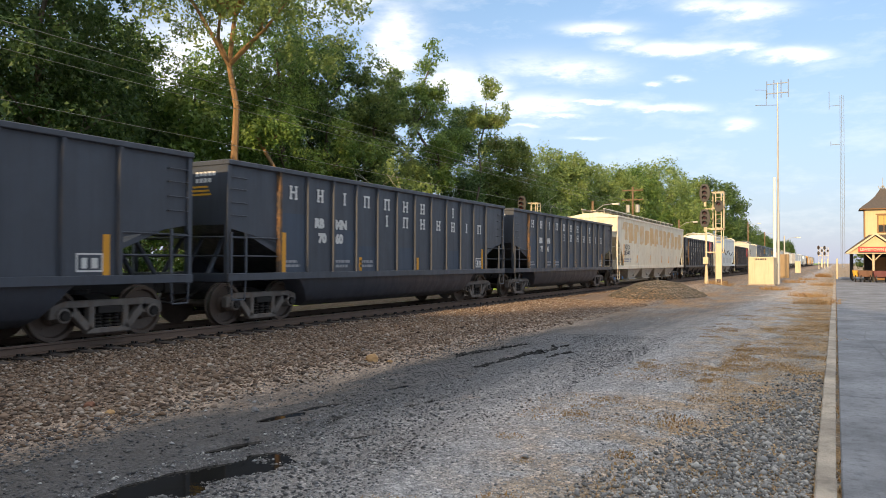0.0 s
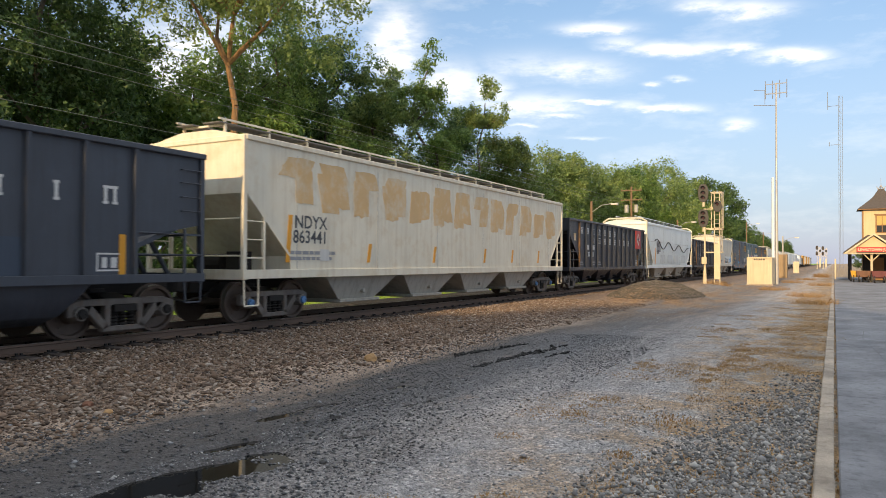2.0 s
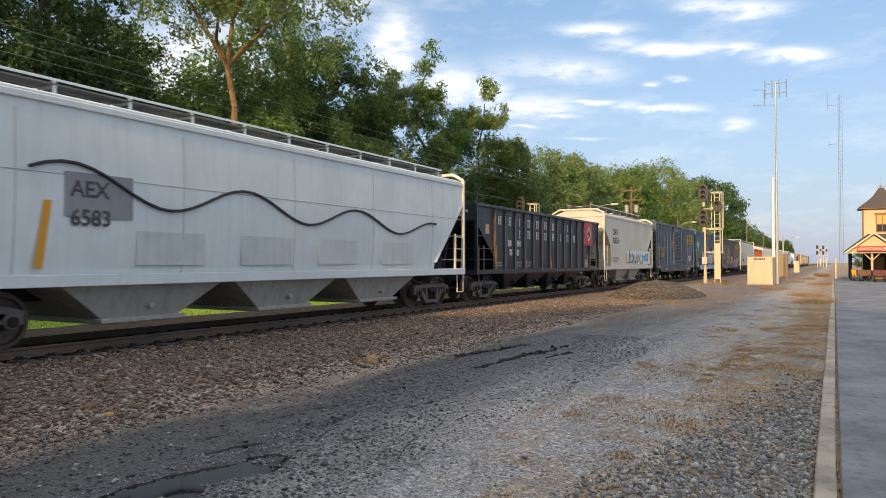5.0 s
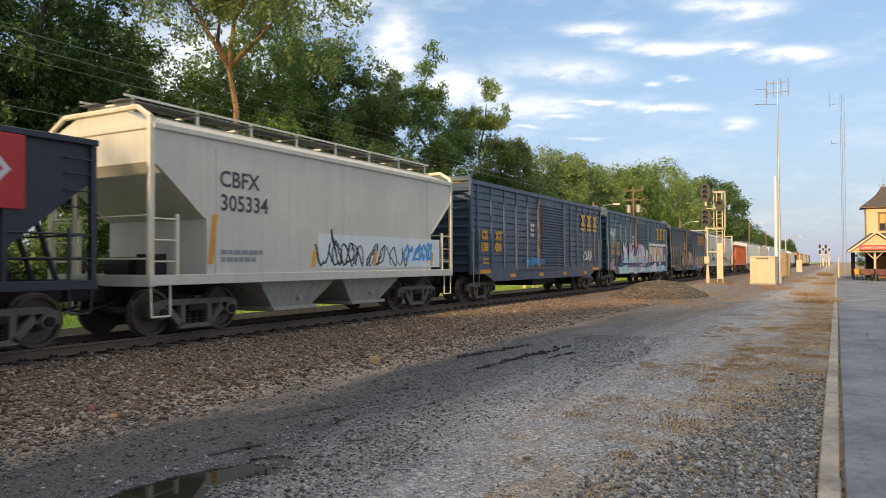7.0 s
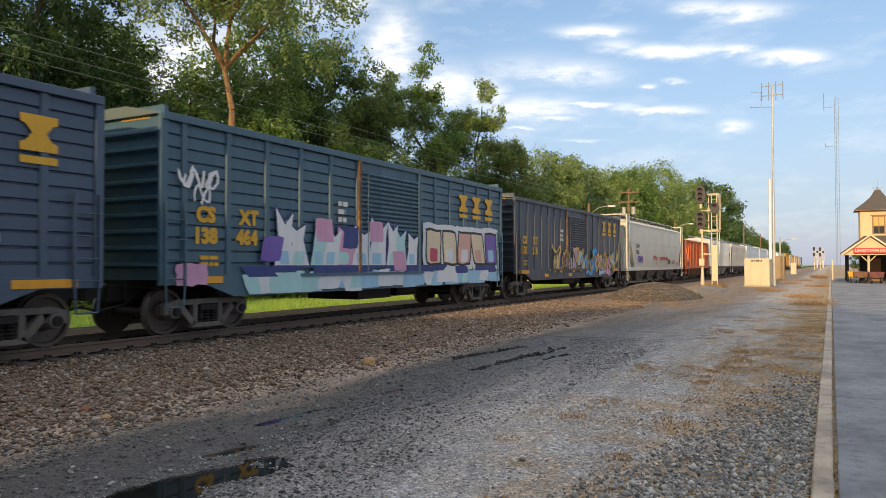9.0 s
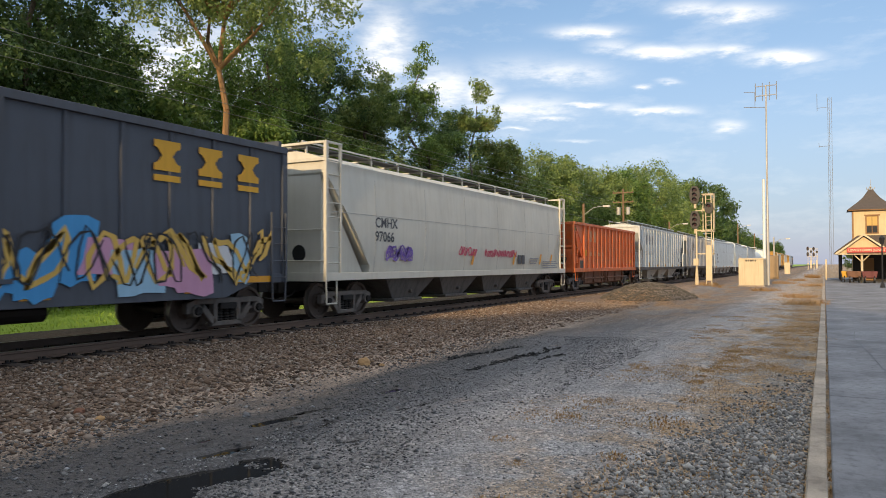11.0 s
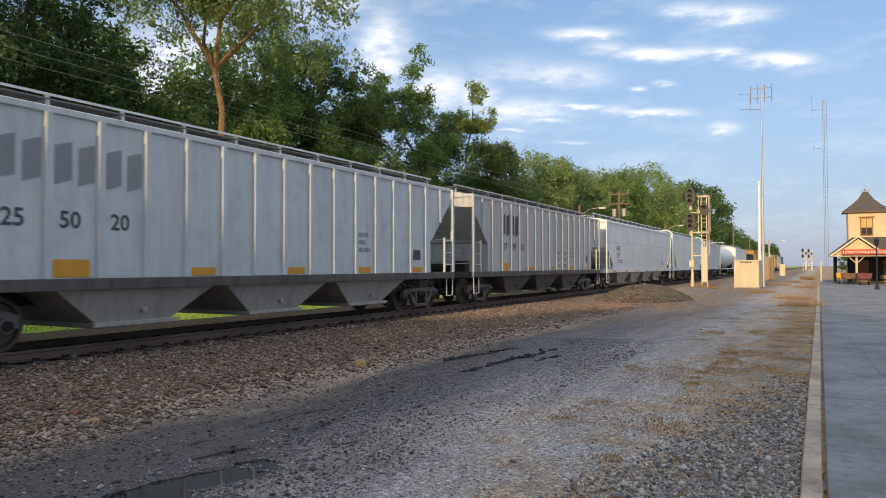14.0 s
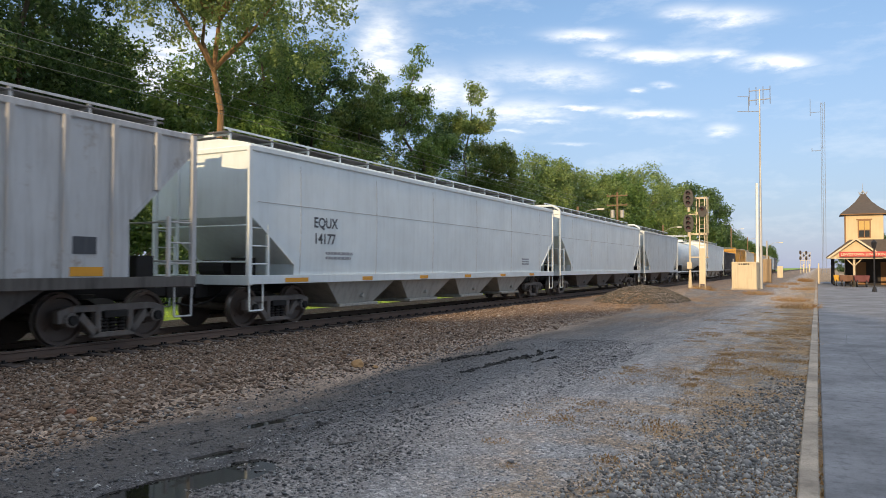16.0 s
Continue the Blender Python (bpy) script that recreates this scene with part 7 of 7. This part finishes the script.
def graffiti_boxcar(car, L, W, d0, d1, seed, full=True):
    h = L / 2
    rnd = random.Random(seed)
    x = W + 0.031
    if full:
        for i in range(30):      # pale fill along the sill
            y = -h + 2.6 + (L - 3.4) * i / 29
            blob(car, x + 0.0006 * (i % 7), y, 1.0 + rnd.uniform(-0.05, 0.05), rnd.uniform(0.7, 1.1), rnd.uniform(0.42, 0.55), SPRAY[rnd.choice(("sky", "white", "sky", "white", "mint"))], rnd.random(), jag=0.1)
        for i in range(16):      # broken dark band over it
            y = -h + 2.6 + (L - 3.6) * i / 15
            if rnd.random() < 0.75:
                blob(car, x + 0.005 + 0.0005 * (i % 4), y, 1.28 + rnd.uniform(-0.05, 0.05), rnd.uniform(0.7, 1.3), rnd.uniform(0.16, 0.3), SPRAY["navy"], rnd.random(), jag=0.1)
        y, i = -h + 3.4, 0
        while y < d1 - 0.3:      # the tall angular shapes, dark-edged
            w, k = rnd.uniform(0.55, 0.95), rnd.uniform(0.85, 1.25)
            tilt = rnd.uniform(-0.16, 0.16)
            edge = [(y - w / 2, 1.38), (y + w / 2, 1.38), (y + w * 0.42 + tilt, 1.4 + k * 0.62), (y + w * 0.55 + tilt, 1.4 + k), (y + w * 0.1 + tilt, 1.4 + k * rnd.uniform(0.75, 0.9)), (y - w * 0.4 + tilt, 1.4 + k * 1.08), (y - w * 0.3, 1.4 + k * 0.5)]
            for g, m, d in ((1.14, "navy", 0.0075), (1.0, ("white", "white", "mint", "white", "pink", "white")[i % 6], 0.010)):
                part("graffiti", Shape().prism([(y + (a - y) * g, 1.85 + (b - 1.85) * g) for a, b in edge], x + d, x + d + 0.0015 + 0.0003 * (i % 2)).mesh("graffiti", SPRAY[m]), car)
            blob(car, x + 0.0125, y, 1.56, w * 0.55, 0.34, SPRAY[("sky", "mint", "sky")[i % 3]], rnd.random(), jag=0.15)
            y += w * rnd.uniform(0.8, 1.0)
            i += 1
        for k, (y, z, c) in enumerate(((-h + 6.0, 2.1, "navy"), (-h + 3.0, 1.75, "violet"), (-h + 4.9, 2.25, "pink"), (d1 - 1.2, 1.5, "pink"), (-h + 7.2, 2.3, "pink"))):
            blob(car, x + 0.014, y, z, 0.7, 0.6, SPRAY[c], k + 5, jag=0.1)
        for i, c in enumerate(("cream", "cream", "salmon", "cream", "violet")):      # round bubble shapes
            y = d1 + 0.85 + i * 1.08
            for w, hh, m, d in ((1.45, 1.6, "white", 0.003 + 0.0004 * (i % 2)), (1.08, 1.25, "black", 0.008), (0.92, 1.08, c, 0.0105), (0.5, 0.45, ("crimson", "white", "white", "salmon", "sky")[i], 0.0135)):
                blob(car, x + d, y, 1.95 - (0.25 if hh < 0.5 else 0), w, hh, SPRAY[m], i + 40, jag=0.1)
        scrawl(car, x + 0.016, -h + 0.5, -h + 1.2, 2.9, 0.45, SPRAY["white"], 12, 0.03), scrawl(car, x + 0.016, -h + 0.9, -h + 1.2, 2.6, 0.5, SPRAY["white"], 13, 0.022), blob(car, x, -h + 0.7, 1.2, 0.9, 0.5, SPRAY["pink"], 99)
    else:
        for i in range(16):
            y = -h + 5.0 + (L - 6.5) * i / 15
            blob(car, x + 0.0006 * (i % 7), y, 1.5 + rnd.uniform(-0.3, 0.3), rnd.uniform(0.6, 1.2), rnd.uniform(0.6, 1.3), SPRAY[rnd.choice(("cyan", "sky", "gold", "pink", "navy", "cream") if i < 10 else ("pink", "salmon", "white", "sky"))], rnd.random())
        scrawl(car, x + 0.012, -h + 4.6, h - 1.2, 1.0, 1.3, SPRAY["gold"], 15, 0.05), scrawl(car, x + 0.014, -h + 4.6, h - 1.2, 1.0, 1.2, SPRAY["black"], 18, 0.02)


def build_train():
    open_hopper(-5.0, 9.9, ribs=12, mark=False, cut=(1.6, 1.80, 2.10), red_rib=False)
    open_hopper(10.83, 24.93, ribs=12, low_from=4, mark_z=2.22, cut=(1.6, 1.80, 2.10), number="7060", patch=True)
    open_hopper(25.85, 39.9, ribs=12, low_from=4, mark_z=2.22, cut=(1.6, 1.80, 2.10), number="7104", patch=True)
    car, L, W, prof = covered_hopper(40.95, 61.3, P_CREAM, 4.08, 4.28, cut=(1.45, 1.5, 2.85), n_bays=4, blue=True, bay_mat=P_DUSTBAY,
                                     label="cream covered hopper car with faded tan lettering and four discharge bays")
    h = L / 2
    for i in range(13):
        y, z = -h + 1.5 + i * 1.42, 2.72 - 0.015 * i
        for k, (dy, dz, bw, bh) in enumerate(((0.0, 0.0, 0.75, 1.05), (0.5, 0.08, 0.7, 0.9), (0.25, 0.5, 1.1, 0.5))):
            if (i * 3 + k) % 7:
                blob(car, W + 0.002 + 0.0008 * k, y + dy, z + dz + 0.35, bw, bh, P_TAN, i * 3 + k + 300, "faded_lettering", 0.14)
    letters(car, W + 0.006, -h + 1.65, 2.17, "NDYX", 0.43, P_DARKLET, 0.004), letters(car, W + 0.006, -h + 1.6, 1.82, "863441", 0.43, P_DARKLET, 0.004)
    bars(car, "data_panel", W + 0.004, -h + 1.5, 1.55, (1.7, 1.6), P_DIM, 0.08), stripe(car, W + 0.004, -h + 2.6, 1.4, 0.36, 0.28, P_LETTER, "stencil_panel")
    for y in (1.35, 4.6, 8.2, 11.9, 14.4, 17.2):
        stripe(car, W + 0.004, -h + y, 1.36, 0.14, 0.5 if y > 3 else 1.1, P_YELLOW, lean=0.1)
    open_hopper(62.4, 77.7, ribs=13, cut=(1.55, 1.60, 2.85), tub=False, number="7595", sign=True)
    car, L, W, prof = covered_hopper(78.4, 95.8, P_WHITE, 4.05, 4.32, 0.06, cut=(1.9, 1.4, 3.3), n_bays=3, hoop=True, end_mat=P_CREAM,
                                     label="white curved-side covered hopper car with a wavy sprayed line")
    h = L / 2
    stripe(car, W + 0.006, -h + 3.0, 2.15, 1.3, 0.75, P_DIM, "stencil_panel"), letters(car, W + 0.016, -h + 3.1, 2.5, "AEX", 0.38, P_DARKLET), letters(car, W + 0.016, -h + 3.1, 2.02, "6583", 0.38, P_DARKLET)
    w = Shape()
    pts = [(W + 0.03, -h + 2.4 + 13.0 * i / 48, 2.75 - 0.35 * i / 48 + 0.33 * math.sin(i * 0.42 + 0.5) * (1 - 0.35 * i / 48)) for i in range(49)]
    w.path(pts, 0.03, 5)
    part("graffiti", w.mesh("graffiti", SPRAY["black"]), car)
    for y in (4.4, 7.0, 9.6, 12.4):
        stripe(car, W - 0.02, -h + y, 1.35, 1.6, 0.75, P_GREY, "paint_patch")
    stripe(car, W + 0.0, -h + 2.5, 1.3, 0.14, 1.1, P_YELLOW, lean=0.15)
    open_hopper(96.8, 111.6, ribs=13, cut=(1.55, 1.60, 2.85), tub=False, number="7520", sign=True)
    car, L, W, prof = covered_hopper(112.65, 124.4, P_BEIGE, 4.0, 4.38, cut=(1.3, 2.3, 3.3), n_bays=2, hoop=True, end_mat=P_CREAM,
                                     label="beige two-bay covered hopper car with black graffiti along its lower side")
    h = L / 2
    letters(car, W + 0.004, -h + 1.7, 2.99, "CBFX", 0.47, P_DARKLET, 0.008), letters(car, W + 0.004, -h + 1.72, 2.5, "305334", 0.47, P_DARKLET, 0.008)
    stripe(car, W + 0.003, -h + 4.9, 1.28, 6.0, 0.85, P_WHITE, "paint_patch")
    scrawl(car, W + 0.008, -h + 4.9, -h + 9.0, 1.3, 0.72, SPRAY["black"], 3, 0.024), scrawl(car, W + 0.008, -h + 5.6, -h + 6.3, 1.3, 1.25, SPRAY["black"], 31, 0.03)
    scrawl(car, W + 0.010, -h + 8.9, -h + 10.2, 1.45, 0.6, SPRAY["cyan"], 4, 0.045)
    stripe(car, W + 0.004, -h + 1.4, 1.4, 0.13, 1.0, P_YELLOW, lean=0.12), bars(car, "data_panel", W + 0.004, -h + 1.75, 1.6, (1.2, 1.0), P_DIM, 0.09)
    for y in (4.6, 7.2, 10.3):
        stripe(car, W + 0.006, -h + y, 1.32, 0.13, 0.4, P_YELLOW, lean=0.08)
    lab = "dark blue steel boxcar with ribbed panels and gold lettering"
    car, L, W, d0, d1 = boxcar(125.95, 141.5, P_BOX, "138436", lab)
    scrawl(car, W + 0.03, -L / 2 + 5.0, -L / 2 + 7.2, 1.3, 0.35, SPRAY["cyan"], 21, 0.03), scrawl(car, W + 0.03, L / 2 - 3.0, L / 2 - 2.0, 1.5, 0.6, SPRAY["white"], 22, 0.025)
    car, L, W, d0, d1 = boxcar(142.75, 158.6, P_BOXGREEN, "138464", "dark teal boxcar with large pale graffiti over its lower half")
    graffiti_boxcar(car, L, W, d0, d1, 3)
    car, L, W, d0, d1 = boxcar(159.9, 176.1, P_BOXDUSK, "130210", "dark grey-blue smooth-sided boxcar with bright blue and pink graffiti", top=4.1, smooth=True)
    graffiti_boxcar(car, L, W, d0, d1, 9, False)
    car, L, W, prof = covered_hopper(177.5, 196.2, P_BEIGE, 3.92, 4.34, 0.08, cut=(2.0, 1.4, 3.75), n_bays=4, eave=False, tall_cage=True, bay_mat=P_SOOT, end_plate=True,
                                     label="pale grey rounded covered hopper car with red and violet sprayed tags")
    h = L / 2
    letters(car, W + 0.004, -h + 2.25, 2.45, "CMHX", 0.4, P_DARKLET, 0.006), letters(car, W + 0.004, -h + 2.25, 2.06, "97066", 0.4, P_DARKLET, 0.006)
    scrawl(car, W + 0.0, -h + 2.9, -h + 4.3, 1.5, 0.5, SPRAY["violet"], 41, 0.028), scrawl(car, W + 0.004, -h + 3.0, -h + 4.0, 1.62, 0.4, SPRAY["violet"], 46, 0.026), scrawl(car, W + 0.0, -h + 7.5, -h + 8.8, 1.7, 0.35, SPRAY["crimson"], 42, 0.022), scrawl(car, W + 0.0, -h + 9.6, -h + 12.5, 1.68, 0.32, SPRAY["crimson"], 43, 0.022)
    bars(car, "data_panel", W + 0.0, -h + 14.1, 1.62, (1.0, 0.8, 0.7), P_DIM, 0.06), bars(car, "data_panel", W + 0.01, -h + 15.6, 1.5, (1.8, 2.0, 1.7, 1.9), P_DIM, 0.05)
    for y in (12.75, 13.15):
        stripe(car, W - 0.005, -h + y, 1.42, 0.34, 0.36, P_DARKLET, "stencil_panel")
    bars(car, "data_panel", W + 0.024, -h + 2.7, 1.08, (5.0,), SPRAY["salmon"], 0.07)
    for y in (8.4, 12.2, 15.2, 16.6):
        stripe(car, W - 0.01, -h + y, 1.4, 0.14, 0.45, P_YELLOW, lean=0.2)
    orange_hopper(197.7, 210.7)
    for s0, s1, mat, num, lab2 in ((212.0, 229.3, P_GREY, "255020", "pale grey ribbed covered hopper car with sooty bays"), (230.85, 247.6, P_GREYDARK, "178967", "dusty grey ribbed covered hopper car with rusty ends")):
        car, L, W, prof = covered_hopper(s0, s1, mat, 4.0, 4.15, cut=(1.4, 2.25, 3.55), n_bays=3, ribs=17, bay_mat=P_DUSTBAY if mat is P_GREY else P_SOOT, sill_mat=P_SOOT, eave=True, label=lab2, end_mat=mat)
        h = L / 2
        step = (L - 1.8) / 16
        z0, first = (2.6, 2) if num[0] == "1" else (2.75, 1)
        for i in range(2 if num[0] == "1" else 3):
            y = -h + 0.9 + step * (first + i)
            for u, v in ((0.13, step * 0.46), (step * 0.58, step * 0.9)):
                part("company_mark", Shape().prism([(y + u, z0), (y + v, z0 + 0.1), (y + v, 3.5), (y + u, 3.4)], W + 0.002, W + 0.006).mesh("company_mark", P_DARKLET if num[0] == "1" else P_DIM), car, "worn dark emblem")
        for i in range(3):
            letters(car, W + 0.004, -h + 0.9 + step * (first + i) + 0.22, 2.05, num[2 * i:2 * i + 2], 0.4, P_DARKLET)
        for i in (2, 5, 8, 11, 14):
            stripe(car, W + 0.003, -h + 0.9 + step * i + 0.12, 1.22, step - 0.3, 0.16 if i > 2 else 0.3, P_YELLOW)
        if num[0] == "1":
            for k in range(3):
                for j in range(2):
                    stripe(car, W + 0.003, -h + 0.9 + step * (9 + j) + (0.3 if j else 0.2), 1.95 - 0.3 * k, step - 0.5, 0.15, P_DIM, "name_bar")
        bars(car, "data_panel", W + 0.003, -h + 0.9 + step * 11 + 0.15, 2.2, (0.5, 0.4, 0.6), P_DIM, 0.12), stripe(car, W + 0.003, h - 2.6, 1.6, 0.45, 0.3, P_DARKLET, "stencil_panel")
    car, L, W, prof = covered_hopper(249.1, 269.5, P_WHITE, 4.05, 4.28, 0.03, cut=(1.5, 1.45, 2.5), n_bays=4, label="white smooth-sided covered hopper car with yellow reflectors")
    h = L / 2
    letters(car, W + 0.004, -h + 2.3, 2.37, "EQUX", 0.36, P_DARKLET, 0.006), letters(car, W + 0.004, -h + 2.3, 1.97, "14177", 0.36, P_DARKLET, 0.006)
    bars(car, "data_panel", W - 0.01, -h + 2.8, 1.7, (1.2, 1.1), P_DIM, 0.07), bars(car, "data_panel", W - 0.01, h - 4.0, 1.7, (0.8, 0.8, 0.8), P_DIM, 0.06)
    for i in range(6):
        stripe(car, W + 0.035, -h + 1.2 + i * 3.2, 1.03, 0.85 if i == 0 else 0.5, 0.1, P_YELLOW)
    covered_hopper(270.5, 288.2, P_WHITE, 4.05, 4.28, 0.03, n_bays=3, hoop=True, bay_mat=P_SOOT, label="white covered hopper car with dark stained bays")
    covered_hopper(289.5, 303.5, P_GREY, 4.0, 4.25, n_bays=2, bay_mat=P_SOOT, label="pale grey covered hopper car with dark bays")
    tank_car(304.8, 320.5, P_WHITE, "white tank car with a railed dome platform")
    covered_hopper(321.8, 339.0, P_WHITE, 4.05, 4.28, n_bays=3, label="white covered hopper car behind the tank car")
    open_hopper(340.2, 354.6, mark=False, red_rib=False, tub=False)
    s = 355.8
    for i in range(7):
        L = (16.2, 17.4, 16.2, 17.5, 16.2, 18.0, 17.0)[i]
        if i % 2 == 0:
            boxcar(s, s + L, P_YELLOWBOX if i < 5 else P_BOX, "130000", "ochre yellow boxcar far along the train")
        else:
            covered_hopper(s, s + L, P_CREAM if i < 4 else P_GREY, n_bays=3, label="cream covered hopper car far along the train")
        s += L + 1.25


build_train()


def motions():
    for car, s in CARS:
        walk(car, [(t, pose(TRACK_X, s - SPEED * t, RAIL_Z)) for t in (0, 4, 8, 12, 16)])
    turn = [(i / 30, 57.29578 * SPEED * (i / 30) / 0.457) for i in range(481)]
    for ob, y in SPINNING:
        walk(ob, [(t, pose(0, y, 0.457, a % 360)) for t, a in turn])


motions()
